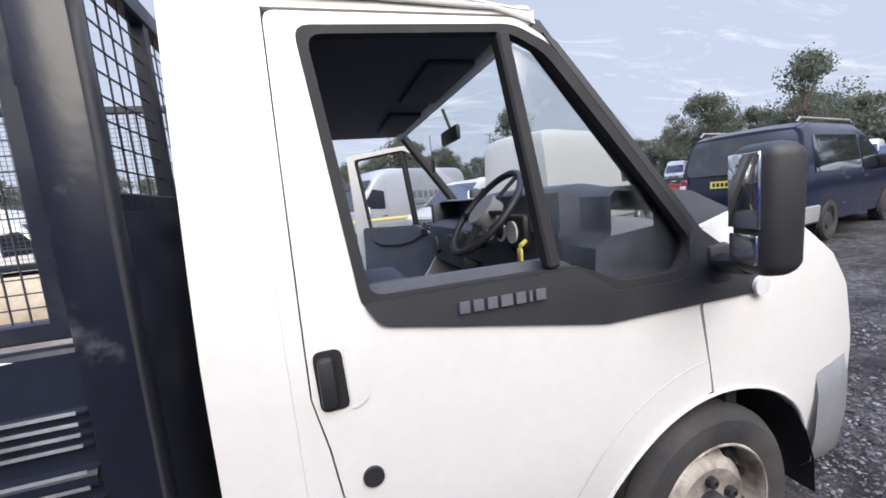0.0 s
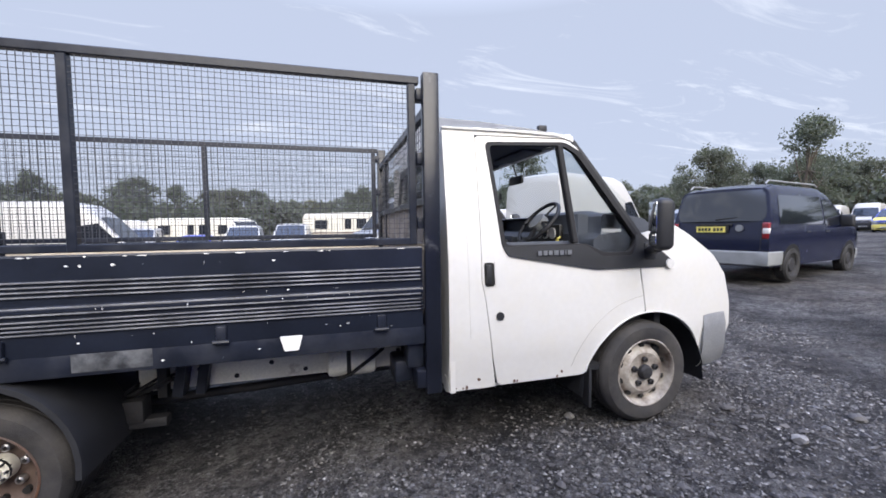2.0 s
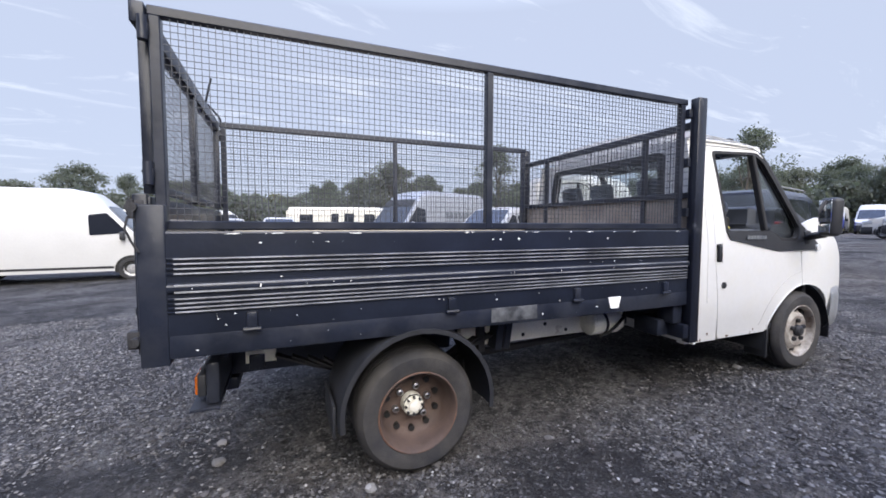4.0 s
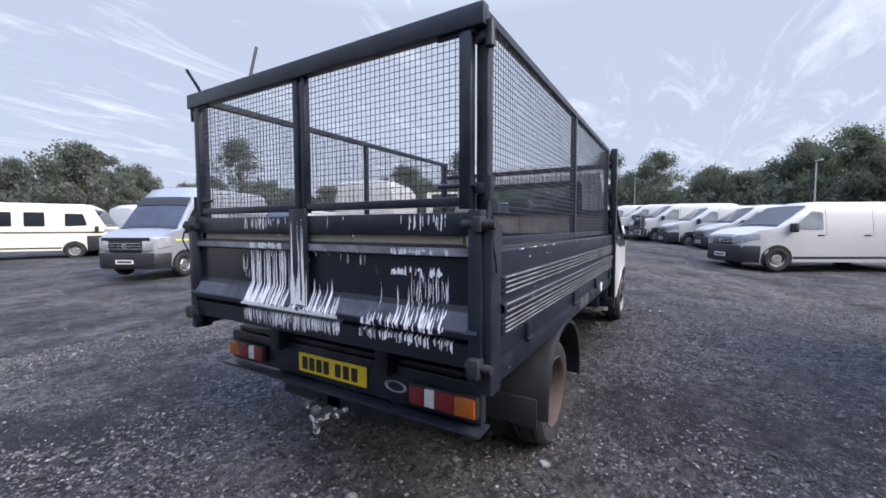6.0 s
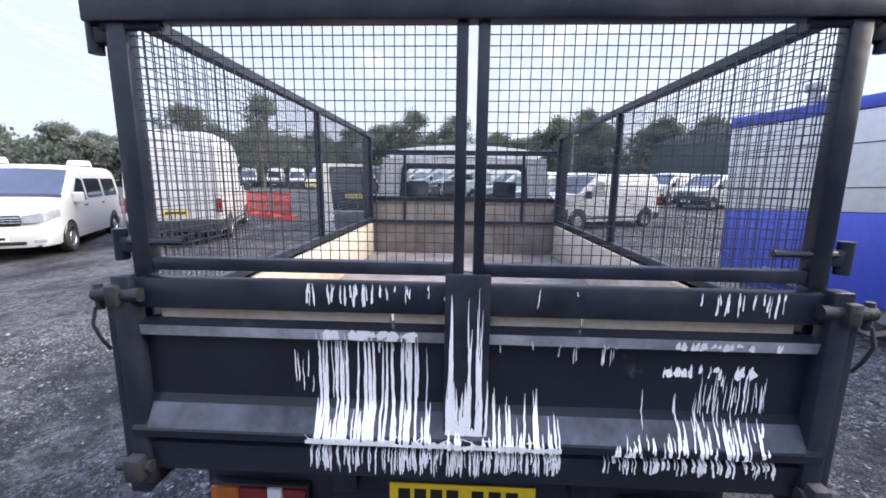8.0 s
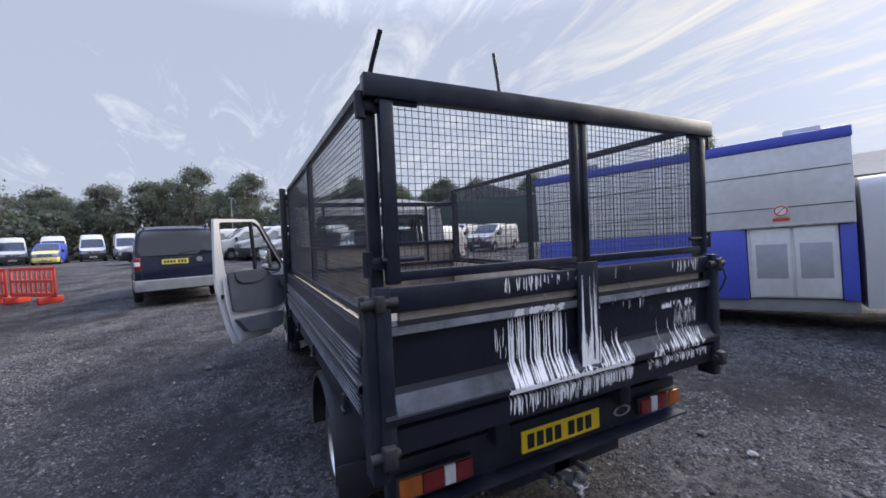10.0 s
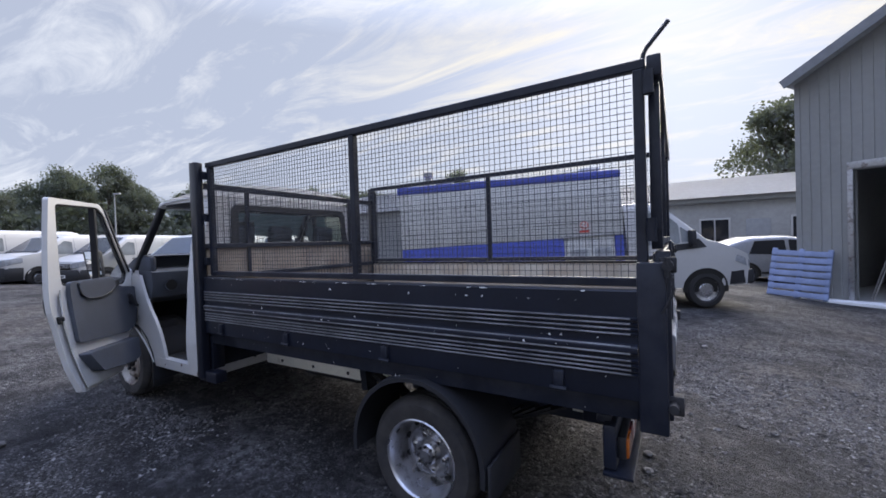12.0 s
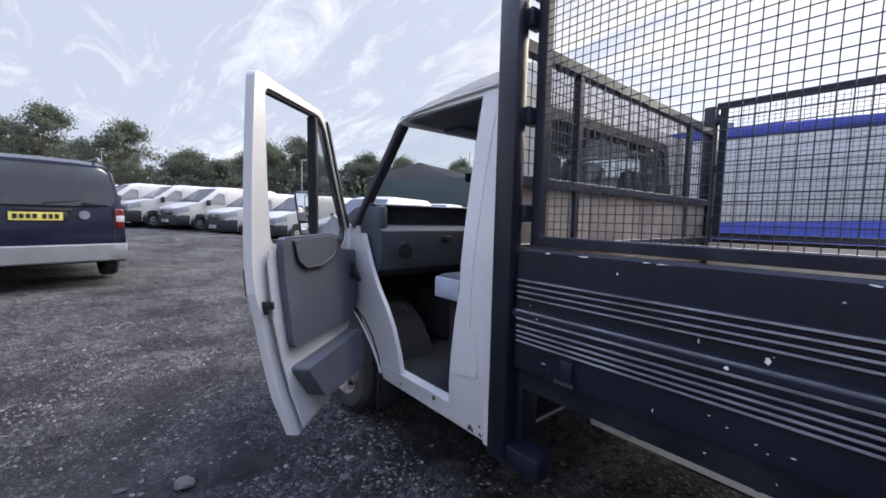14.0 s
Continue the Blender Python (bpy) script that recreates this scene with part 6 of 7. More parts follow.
vehicle("blue_van", "dark navy compact van with roof bars and grey bumper", "van", nose_at(12.98, 3.82, 12.5, 4.40), CADDY, NAVY, (.88, 3.56), .315,
                [[(1.25, 1.04), (2.15, 1.03), (2.15, 1.56), (1.80, 1.56)], [(2.25, 1.06), (4.06, 1.06), (3.98, 1.60), (2.25, 1.60)]],
                (1.08, 1.72), caddy_bits, doors=(2.2, 3.05), rear_windows=False, bumper=GREYPLASTIC, lower=None, rear_plate=False, rim=DARKRUST, tail_lamps=False, side_glass=TAILGLASS)

# silver high-roof van with a yellow stripe
TALL = [(0, .88), (.05, 1.10), (.32, 1.24), (.76, 1.38), (1.42, 2.22), (1.80, 2.60), (2.3, 2.70), (5.4, 2.68), (5.66, 2.60), (5.73, 2.43)]
TALLWIN = [[(.92, 1.42), (1.82, 1.36), (1.84, 1.95), (1.42, 2.02)]]
SPRINTER = Shell(5.73, 1.99, TALL, .30, 1.20, .84, .84, .97)


def sprinter_bits(v, sh):
    for s in (-1, 1):
        part("yellow_stripe", sh.patch([(.55, 1.02), (5.65, .98), (5.65, 1.05), (.55, 1.08)], s, .005), YELLOWTAPE, v)
        part("grey_skirt", sh.patch([(1.4, .62), (5.6, .60), (5.6, .86), (1.4, .86)], s, .004), GREYPLASTIC, v)
        for i in range(9):
            d = 3.0 + i * .26
            part("lettering", sh.patch([(d, 1.62), (d + .19, 1.62), (d + .19, 1.88), (d, 1.88)], s, .005, .008), GREYTEXT, v)
        part("rule", sh.patch([(3.0, 1.52), (5.3, 1.52), (5.3, 1.54), (3.0, 1.54)], s, .005, .008), GREYTEXT, v)
        part("small_lettering", sh.patch([(3.1, 1.38), (4.6, 1.38), (4.6, 1.46), (3.1, 1.46)], s, .005, .008), GREYTEXT, v)
    part("sun_strip", sh.screen(1.28, 1.50, .06, .03), INK, v)
    part("bonnet_guard", sh.wrap(-.55, .55, 1.03, 1.13, .02, .04), INK, v)


vehicle("panel_van", "silver high-roof panel van with a yellow stripe and grey lettering", "van", nose_at(2.32, 11.30, 205.5, 5.73), SPRINTER, SILVER, (.87, 4.50), .345, TALLWIN, (.80, 1.40), sprinter_bits, mirror=WHITE_FAR, doors=(1.90, 3.25), grille_h=.36)
# white people carrier van beside it
VIV = Shell(4.80, 1.90, MID, .26, 1.06, .86, .84, .96)
vehicle("minibus", "white crew van facing the yard with tinted side windows", "van", nose_at(5.16, 9.36, 208, 4.80), VIV, WHITE_FAR, (.86, 3.95), .325,
        MIDWIN + [[(2.1, 1.16), (3.2, 1.16), (3.2, 1.64), (2.1, 1.64)], [(3.35, 1.16), (4.5, 1.16), (4.45, 1.64), (3.35, 1.64)]], (.92, 1.68), bumper=WHITE_FAR, mirror=WHITE_FAR, doors=(2.03, 3.28), lower=WHITE_FAR)
# tall white van seen from behind
vehicle("high_van", "white high-roof van seen from its plain rear doors", "van", nose_at(11.75, 8.78, 22, 5.3), Shell(5.3, 2.0, [(min(d, 5.3) if d < 5 else d - .63, z) for d, z in HIGH], .32, 1.2, .88, .84, .98), WHITE_FAR, (.95, 4.2), .345, HIGHWIN, (1.0, 1.60), rear_windows=False)
# row of white vans parked nose out
CIT = Shell(4.75, 1.92, MID2, .26, 1.06, .86, .84, .96)
row_a = vehicle("parked_van", "white mid-size panel van parked in a row", "van", nose_at(12.0, -2.83, 115.5, 4.75), CIT, WHITE_FAR, (.86, 4.05), .33, [[(1.15, 1.16), (2.0, 1.14), (2.02, 1.62), (1.75, 1.66)]], (.95, 1.70), group="row of parked vans", side_glass=SEEGLASS, doors=(2.08, 3.25))
row_b = vehicle("parked_van", "white panel van with a black front bumper in a row", "van", nose_at(18.0, -2.5, 107, 4.80), VIV, WHITE_FAR, (.86, 3.95), .325, MIDWIN, (.92, 1.68), group="row of parked vans", side_glass=SEEGLASS, doors=(2.03, 3.2))
for i in range(2, 10):
    L = 4.75 if i % 2 == 0 else 4.80
    copy_thing(row_a if i % 2 == 0 else row_b, nose_at(18.0 + 1.65 * (i - 1), -2.5 + 1.48 * (i - 1), 107 + (i * 37 % 7) - 3, L))
# second rank behind them
for i in range(6):
    copy_thing(row_b if i % 2 else row_a, nose_at(20.5 + 3.1 * i, -12.5 + .8 * i, 118 + (i * 23 % 5), 4.9))
# far vans across the yard
far_van = vehicle("far_van", "white tall van parked far across the yard", "van", nose_at(46, 12, 196, 5.93), SPRINTER, WHITE_FAR, (.87, 4.50), .345, TALLWIN, (.80, 1.40), group="far parked vans")
for x, y, h in ((47, 15, 196), (48, 18.2, 198), (49, 21.5, 200), (50, 25, 200), (44.5, 8.5, 195), (51, 29, 205), (40, 33, 215), (33, 35, 225), (27, 36, 230)):
    copy_thing(far_van, nose_at(x, y, h, 5.93))
yv = vehicle("recovery_van", "blue and yellow van far across the yard", "van", nose_at(44, 17.5, 190, 4.8), VIV, BLUE, (.86, 3.95), .325, MIDWIN, (.92, 1.68), bumper=YELLOWTAPE)
part("yellow_bonnet", VIV.screen(.1, .85, .02, .01), YELLOWTAPE, yv)

# caravans and campers at the far side
COACH = Shell(7.4, 2.3, [(0, 1.0), (.05, 1.35), (.35, 1.50), (.75, 2.3), (1.2, 2.55), (7.2, 2.6), (7.4, 2.4)], .38, 1.25, .93, .90, .97)
mh = vehicle("motorhome", "old cream motorhome with a brown waist stripe", "motorhome", spot(3.3, 24.9, -32), COACH, CREAM, (1.5, 5.6), .37,
             [[(1.0, 1.55), (1.8, 1.5), (1.8, 2.1), (1.15, 2.1)], [(2.5, 1.5), (3.2, 1.5), (3.2, 2.15), (2.5, 2.15)], [(3.6, 1.5), (4.1, 1.5), (4.1, 2.15), (3.6, 2.15)], [(5.4, 1.5), (6.4, 1.5), (6.4, 2.1), (5.4, 2.1)]], (.38, .78),
             lambda v, sh: [part("waist_stripe", sh.patch([(.4, 1.18), (7.3, 1.18), (7.3, 1.26), (.4, 1.26)], s, .004), RUSTY, v) for s in (-1, 1)])
copy_thing(mh, spot(-6.5, 26.5, -28))
CARAVAN = Shell(5.2, 2.2, [(0, 1.3), (.1, 1.9), (.5, 2.4), (1, 2.5), (4.6, 2.5), (5.0, 2.3), (5.2, 1.6)], .42, 1.2, .95, .95, .97)
cv = vehicle("caravan", "white touring caravan parked at the yard edge", "caravan", spot(9.5, 25.0, 8), CARAVAN, WHITE_FAR, (2.9,), .31, [[(.8, 1.35), (1.7, 1.35), (1.7, 1.95), (.8, 1.95)], [(3.4, 1.35), (4.4, 1.35), (4.4, 1.95), (3.4, 1.95)]], None, front=False)
copy_thing(cv, spot(-12.5, 27.5, 14))
copy_thing(cv, spot(15.8, 26.5, 172))
for x, y, h in ((-3.6, 23.5, -85), (-.8, 23.0, -92), (-9.6, 25, -80), (-15.5, 24, -70), (-19, 22, -66), (-22.5, 20, -60)):
    copy_thing(row_b, spot(x, y, h))
copy_thing(far_van, nose_at(-4.0, 12.6, 6, 5.93))
vehicle("blue_car", "blue hatchback parked among the campers", "car", spot(-5.6, 21.2, -84), Shell(4.05, 1.75, HATCH, .22, .86, .80, .86, .94), BLUE, (.82, 3.35), .30, [[(1.25, .93), (2.2, .92), (2.2, 1.38), (1.75, 1.36)], [(2.3, .92), (3.3, .95), (3.1, 1.36), (2.3, 1.38)]], (1.1, 1.70), rear_windows=False)

# blue and white box truck with a white cab
BX = thing("box_truck", "blue and white box truck with roof vents and a white cab", "truck", at=Matrix.Translation((3.50, -3.74, -.17)) @ Matrix.Rotation(math.atan2(-.4306, -.9027), 4, "Z") @ Matrix.Rotation(radians(-2.3), 4, "Y"))
# local: x ahead from the box's rear corner, y to its left (away), the near side at y = 0
LB, WB2 = 4.33, 2.05
part("box_upper", box(B(), 0, LB, 0, WB2, 1.515, 2.615, .012), GREYBOX, BX, "pale grey box side with faint panel joints")
part("box_lower", box(B(), .005, 3.20, -.004, WB2, .50, 1.510, .012), BLUE, BX, "blue lower body")
part("box_lower_front", box(B(), 4.17, LB - .005, -.004, WB2, .50, 1.510, .012), BLUE, BX)
part("top_band", box(B(), -.01, LB + .01, -.012, WB2 + .012, 2.62, 2.762, .012), BLUE, BX, "blue band round the roof edge")
part("door_recess", box(B(), 3.21, 4.16, .02, WB2 - .02, .52, 1.508, .004), GREYBOX, BX)
for a, b in ((3.25, 3.68), (3.72, 4.13)):
    dr = part("side_door", box(B(), a, b, -.006, .018, .54, 1.50, .006), GREYBOX, BX, "dirty pale side door")
    part("door_panel", box(B(), a + .05, b - .04, -.011, -.004, .80, 1.28, .004), ROOFSHEET, dr)
part("awning_rail", box(B(), 3.15, 4.30, -.03, .0, 1.512, 1.538, .004), GALV, BX)
for z in (1.78, 2.26):
    part("panel_joint", box(B(), .02, LB - .02, -.0045, .0, z, z + .010), INK, BX)
part("skirt", box(B(), .25, LB, .06, WB2 - .06, .33, .50, .01), GREYPLASTIC, BX)
part("chassis", box(B(), .2, 6.6, .6, 1.4, .38, .52, .01), BLACK, BX)
rl = part("marker_lamp", box(B(), .55, .95, -.05, .0, .60, .78, .01), GREYPLASTIC, BX, "bracketed blue marker lamp")
for i in range(5):
    part("lamp_rib", box(B(), .64, .86, -.075, -.045, .62 + i * .028, .640 + i * .028, .004), BLUE, rl)
part("no_smoking_sign", tube(B(), (3.60, -.004, 1.74), (3.60, -.010, 1.74), .085, 20), WHITEPLATE, BX)
bm = lathe(B(), [(.075, 0), (.075, -.012), (.06, -.012), (.06, 0)], 20, (3.60, -.005, 1.74), closed=True)
part("sign_ring", beam(bm, (3.55, -.012, 1.69), (3.65, -.012, 1.79), .012, .004, (0, 1, 0)), RED, BX)
part("sign_caption", box(B(), 3.51, 3.69, -.008, -.002, 1.60, 1.64), RED, BX)
part("flue", lathe(B(), [(.07, 2.75), (.07, 3.05), (.11, 3.06), (.11, 3.15), (.0, 3.17)], 18, (.55, .75, 0), "z"), GALV, BX, "metal flue with a cap")
part("roof_vent", box(B(), .75, 1.10, .35, .75, 2.76, 2.90, .02), GREYPLASTIC, BX)
part("roof_hatch", box(B(), 3.70, 4.10, .4, .9, 2.76, 2.90, .02), GREYBOX, BX, "roof fan box")
for x, y in ((1.55, .30), (1.55, WB2 - .30)):
    road_wheel(BX, x, y, .34, -1 if y < 1 else 1, .2)
CABSH = Shell(2.30, 1.97, CAB, .40, 1.15, .88, .84, 1.0)
cabx = part("cab", CABSH.body(), WHITE_FAR, BX, "white truck cab", 38)
off = Matrix.Translation((LB + .06 + 1.15, WB2 / 2 - .02, 0))


def onto(ob):
    ob.data.transform(off)
    return ob


onto(cabx)
for s in (-1, 1):
    onto(part("side_window", CABSH.patch(rounded([(1.33, 1.26), (1.95, 1.26), (1.96, 1.86), (1.70, 1.91), (1.56, 1.86), (1.33, 1.62)], .03, 2), s), SEEGLASS, cabx))
    onto(part("quarter_window", CABSH.patch(rounded([(1.02, 1.36), (1.18, 1.28), (1.30, 1.28), (1.30, 1.58)], .02, 2), s), SEEGLASS, cabx))
    onto(part("sill_strip", CABSH.patch([(.86, 1.16), (1.44, 1.12), (1.54, 1.24), (1.18, 1.25), (.99, 1.33)], s, .008), PLASTIC, cabx))
    onto(part("door_handle", CABSH.patch([(1.93, .98), (2.0, .98), (2.0, 1.10), (1.93, 1.10)], s, .01), INK, cabx))
    onto(part("headlamp", CABSH.patch([(.02, .70), (.02, .85), (.30, .98), (.34, .86)], s, .008), LAMP, cabx))
    onto(part("mirror", box(B(), -.03, .06, *sorted((s * .95, s * 1.13)), 1.20, 1.50, .03), PLASTIC, cabx))
    c = [(.90 + .42 * math.cos(math.radians(a)), .34 + .42 * math.sin(math.radians(a))) for a in range(-4, 190, 12)]
    onto(part("wheel_arch", CABSH.patch(c, s, .003), INK, cabx))
    onto(part("door_line", CABSH.patch([(2.0, .48), (2.012, .48), (2.012, 1.85), (2.0, 1.85)], s, .002, .004), GREYPLASTIC, cabx))
    onto(part("front_bumper", CABSH.patch([(0, .42), (0, .68), (.42, .66), (.46, .42)], s, .012, .04), PLASTIC, cabx))
    w = road_wheel(BX, 0, 0, .34, s, .2, CHROME)
    w.location = off @ Vector((CABSH.x(.90), s * .88, .34))
onto(part("windscreen", CABSH.screen(.92, 1.52), DARKGLASS, cabx))
onto(part("bumper", box(B(), 1.05, 1.20, -.85, .85, .40, .68, .04, 3), PLASTIC, cabx))

# silver hatchback and the blue pallet by the shed
vehicle("hatchback", "silver hatchback parked by the low building", "car", spot(-4.2, -14.2, 195), Shell(4.05, 1.75, HATCH, .22, .86, .80, .86, .94), SILVER, (.82, 3.35), .31,
        [[(1.25, .93), (2.2, .92), (2.2, 1.38), (1.75, 1.36)], [(2.3, .92), (3.3, .95), (3.1, 1.36), (2.3, 1.38)]], (1.1, 1.70), rear_windows=False)
pal = thing("pallet", "blue-grey timber pallet leaning on its edge", "pallet", at=Matrix.Translation((-3.62, -9.55, gz(-3.6, -9.5))) @ Matrix.Rotation(radians(160), 4, "Z") @ Matrix.Rotation(radians(-14), 4, "X") @ Matrix.Rotation(radians(4), 4, "Y"))
for i in range(7):
    part("slat", box(B(), -.55, .55, -.010, .012, .03 + i * .165, .155 + i * .165, .003), PALLETBLUE, pal)
for x in (-.5, 0, .5):
    part("bearer", box(B(), x - .045, x + .045, .014, .11, 0, 1.2, .003), PALLETBLUE, pal)
for i in range(3):
    part("back_slat", box(B(), -.55, .55, .112, .132, .05 + i * .5, .15 + i * .5, .003), PALLETBLUE, pal)
# red plastic barriers near the vans
for i, (x, y, h) in enumerate(((12.15, 6.75, 47), (13.45, 8.25, 49), (14.8, 9.75, 47))):
    bar = thing("road_barrier", "red slatted plastic road barrier", "barrier", "barriers by the vans", at=spot(x, y, h))
    part("frame", box(box(box(box(B(), -.95, .95, -.025, .025, .90, 1.0, .02), -.95, .95, -.025, .025, .18, .30, .02), -.95, -.87, -.025, .025, .18, 1.0, .02), .87, .95, -.025, .025, .18, 1.0, .02), RED, bar)
    for k in range(8):
        part("slat", box(B(), -.80 + k * .205, -.735 + k * .205, -.015, .015, .29, .91, .008), RED, bar)
    part("mid_rail", box(B(), -.86, .86, -.022, .022, .57, .65, .01), RED, bar)
    for xx in (-.7, .7):
        part("foot", box(B(), xx - .06, xx + .06, -.28, .28, 0, .20, .03), RED, bar)

# ---- buildings ----
SHED = Matrix(((-.84, -.5426, 0, -3.77), (.5426, -.84, 0, -10.11), (0, 0, 1, -.20), (0, 0, 0, 1)))      # x along the gable front, y into the building
shed = thing("shed", "large grey clad workshop with a gabled front and an open bay", "building", at=SHED)
EAVE, RISE, SPAN, DEEP = 5.22, .50, 10.0, 9.0


def verge(x):
    return EAVE + RISE * min(x, SPAN - x)


bm = skin([[(0, 0), (1.04, 0), (1.04, 2.98), (5.0, 2.98), (5.0, 0), (SPAN, 0), (SPAN, EAVE), (SPAN / 2, verge(SPAN / 2)), (0, EAVE)]], lambda x, z: 0, .18, inward=1)
front_wall = part("wall", bm, CLADDING, shed, "dull ribbed cladding")
for i in range(55):
    x = .09 + i * .18
    part("cladding_rib", box(B(), x - .02, x + .02, -.022, .002, 3.0 if 1.0 < x < 5.05 else .02, verge(x) - .05), CLADDING, front_wall)
part("end_wall", box(B(), 0, .18, .185, DEEP, 0, EAVE, .01), CLADDING, shed)
part("far_end_wall", box(B(), SPAN - .18, SPAN, .185, DEEP, 0, EAVE, .01), CLADDING, shed)
part("back_wall", skin([[(0, 0), (SPAN, 0), (SPAN, EAVE), (SPAN / 2, verge(SPAN / 2)), (0, EAVE)]], lambda x, z: DEEP + .005, .18, inward=1), CLADDING, shed)
for a, b in ((-.10, SPAN / 2), (SPAN + .10, SPAN / 2)):
    bm = B()
    top = verge(SPAN / 2) + .03
    low = EAVE - RISE * .10 + .03
    bm.faces.new([bm.verts.new(p) for p in ((a, -.35, low), (b, -.35, top), (b, DEEP + .4, top), (a, DEEP + .4, low))])
    bmesh.ops.solidify(bm, geom=bm.faces[:], thickness=.10)
    part("roof", bm, GREYPLASTIC, shed)
    part("barge_board", beam(B(), (a, -.36, low + .02), (b, -.36, top + .02), .03, .22, bevel=.006), GREYPLASTIC, shed)
part("bay_floor", box(B(), .2, SPAN - .2, .2, DEEP - .2, .0, .04), RENDERWALL, shed)
part("threshold", box(B(), .2, 6.4, -.42, -.05, -.02, .07, .012), DRIP, shed, "pale kerb along the bay")
for a in (.94, 5.0):
    part("bay_post", box(B(), a, a + .10, -.06, .06, .02, 3.0, .01), GALV, shed)
part("bay_lintel", box(B(), .94, 5.10, -.05, .05, 3.0, 3.16, .01), GALV, shed)
ladder = thing("step_ladder", "grey metal step ladder in the workshop bay", "ladder", at=SHED @ pose(1.45, .75, .04, 0, 0, 20))
for y in (-.22, .22):
    part("stile", beam(beam(B(), (.35, y, 0), (0, y, 1.3), .03, .02), (-.35, y, 0), (0, y, 1.3), .03, .02), GALV, ladder)
for i in range(4):
    part("tread", box(B(), .28 - i * .085 - .04, .28 - i * .085 + .04, -.21, .21, .25 + i * .29, .27 + i * .29), GALV, ladder)
vehicle("workshop_van", "white van with orange side panels parked inside the workshop bay", "van", SHED @ pose(2.75, 3.5, .04, 0, 0, -90), VIV, WHITE_FAR, (.86, 3.95), .325, MIDWIN, (.92, 1.68),
        lambda v, sh: [part("orange_panel", sh.patch([(.62, .62), (4.6, .62), (4.6, 1.02), (.75, 1.0)], q, .004), ORANGE, v) for q in (-1, 1)] + [part("orange_bonnet", sh.screen(.12, .80, .08, .008), ORANGE, v)])
low = thing("low_building", "long low pale building with a shallow sheet roof", "building")
part("wall", box(B(), -14, 14, -28, -20.2, 0, 3.2, .02), RENDERWALL, low)
part("fascia", box(B(), -14.3, 14.3, -20.25, -19.95, 2.95, 3.25, .02), CLADDING, low)
bm = B()
bm.faces.new([bm.verts.new(p) for p in ((-14.4, -19.8, 3.2), (14.4, -19.8, 3.2), (14.4, -24, 4.5), (-14.4, -24, 4.5))])
bm.faces.new([bm.verts.new(p) for p in ((-14.4, -24, 4.5), (14.4, -24, 4.5), (14.4, -28.2, 3.2), (-14.4, -28.2, 3.2))])
bmesh.ops.solidify(bm, geom=bm.faces[:], thickness=.1)
part("roof", bm, ROOFSHEET, low, "pale grey sheet roof")
for x in (-9, -6.2, -2.8, 0.6, 4.0, 8):
    wd = part("window", box(B(), x - .62, x + .62, -20.22, -20.16, 1.0, 2.2, .01), WHITE_FAR, low)
    part("pane", box(B(), x - .54, x - .03, -20.16, -20.145, 1.08, 2.12), DARKGLASS, wd)
    part("pane", box(B(), x + .03, x + .54, -20.16, -20.145, 1.08, 2.12), DARKGLASS, wd)
part("door", box(B(), -4.9, -4.0, -20.22, -20.16, 0, 2.1, .01), ROOFSHEET, low)
gab = thing("gabled_unit", "grey gabled industrial unit beyond the box truck", "building")
bm = B()
prof = [(-22.5, 0), (-17.5, 0), (-17.5, 3.7), (-20, 5.0), (-22.5, 3.7)]
a = [bm.verts.new((6.5, y, z)) for y, z in prof]
b = [bm.verts.new((19, y, z)) for y, z in prof]
bm.faces.new(a)
bm.faces.new(list(reversed(b)))
for i in range(5):
    bm.faces.new((a[i], b[i], b[(i + 1) % 5], a[(i + 1) % 5]))
part("wall", bm, CLADDING, gab)
bm = B()
bm.faces.new([bm.verts.new(p) for p in ((6.1, -17.2, 3.6), (19.4, -17.2, 3.6), (19.4, -20, 5.1), (6.1, -20, 5.1))])
bm.faces.new([bm.verts.new(p) for p in ((6.1, -20, 5.1), (19.4, -20, 5.1), (19.4, -22.8, 3.6), (6.1, -22.8, 3.6))])
bmesh.ops.solidify(bm, geom=bm.faces[:], thickness=.08)
part("roof", bm, ROOFSHEET, gab)
green = thing("green_unit", "dark green unit with a white sheet roof far off", "building", at=spot(40, -30, 35))
part("wall", box(B(), -6, 6, -9, 9, 0, 5.0, .02), GREENCLAD, green)
bm = B()
bm.faces.new([bm.verts.new(p) for p in ((-6.3, -9.3, 5), (-6.3, 9.3, 5), (0, 9.3, 6.6), (0, -9.3, 6.6))])
bm.faces.new([bm.verts.new(p) for p in ((0, -9.3, 6.6), (0, 9.3, 6.6), (6.3, 9.3, 5), (6.3, -9.3, 5))])
bmesh.ops.solidify(bm, geom=bm.faces[:], thickness=.1)
part("roof", bm, ROOFSHEET, green)
for x, y, h in ((33, -9.5, 5.2), (52, 3.0, 6.5)):
    lp = thing("lamp_post", "slim grey lamp post at the yard edge", "lamp post", at=spot(x, y, 200))
    part("pole", tube(B(), (0, 0, 0), (0, 0, h), .06, 10, .035), GALVPOLE, lp)
    part("lantern", box(B(), -.05, .5, -.08, .08, h - .02, h + .08, .02), GALVPOLE, lp)


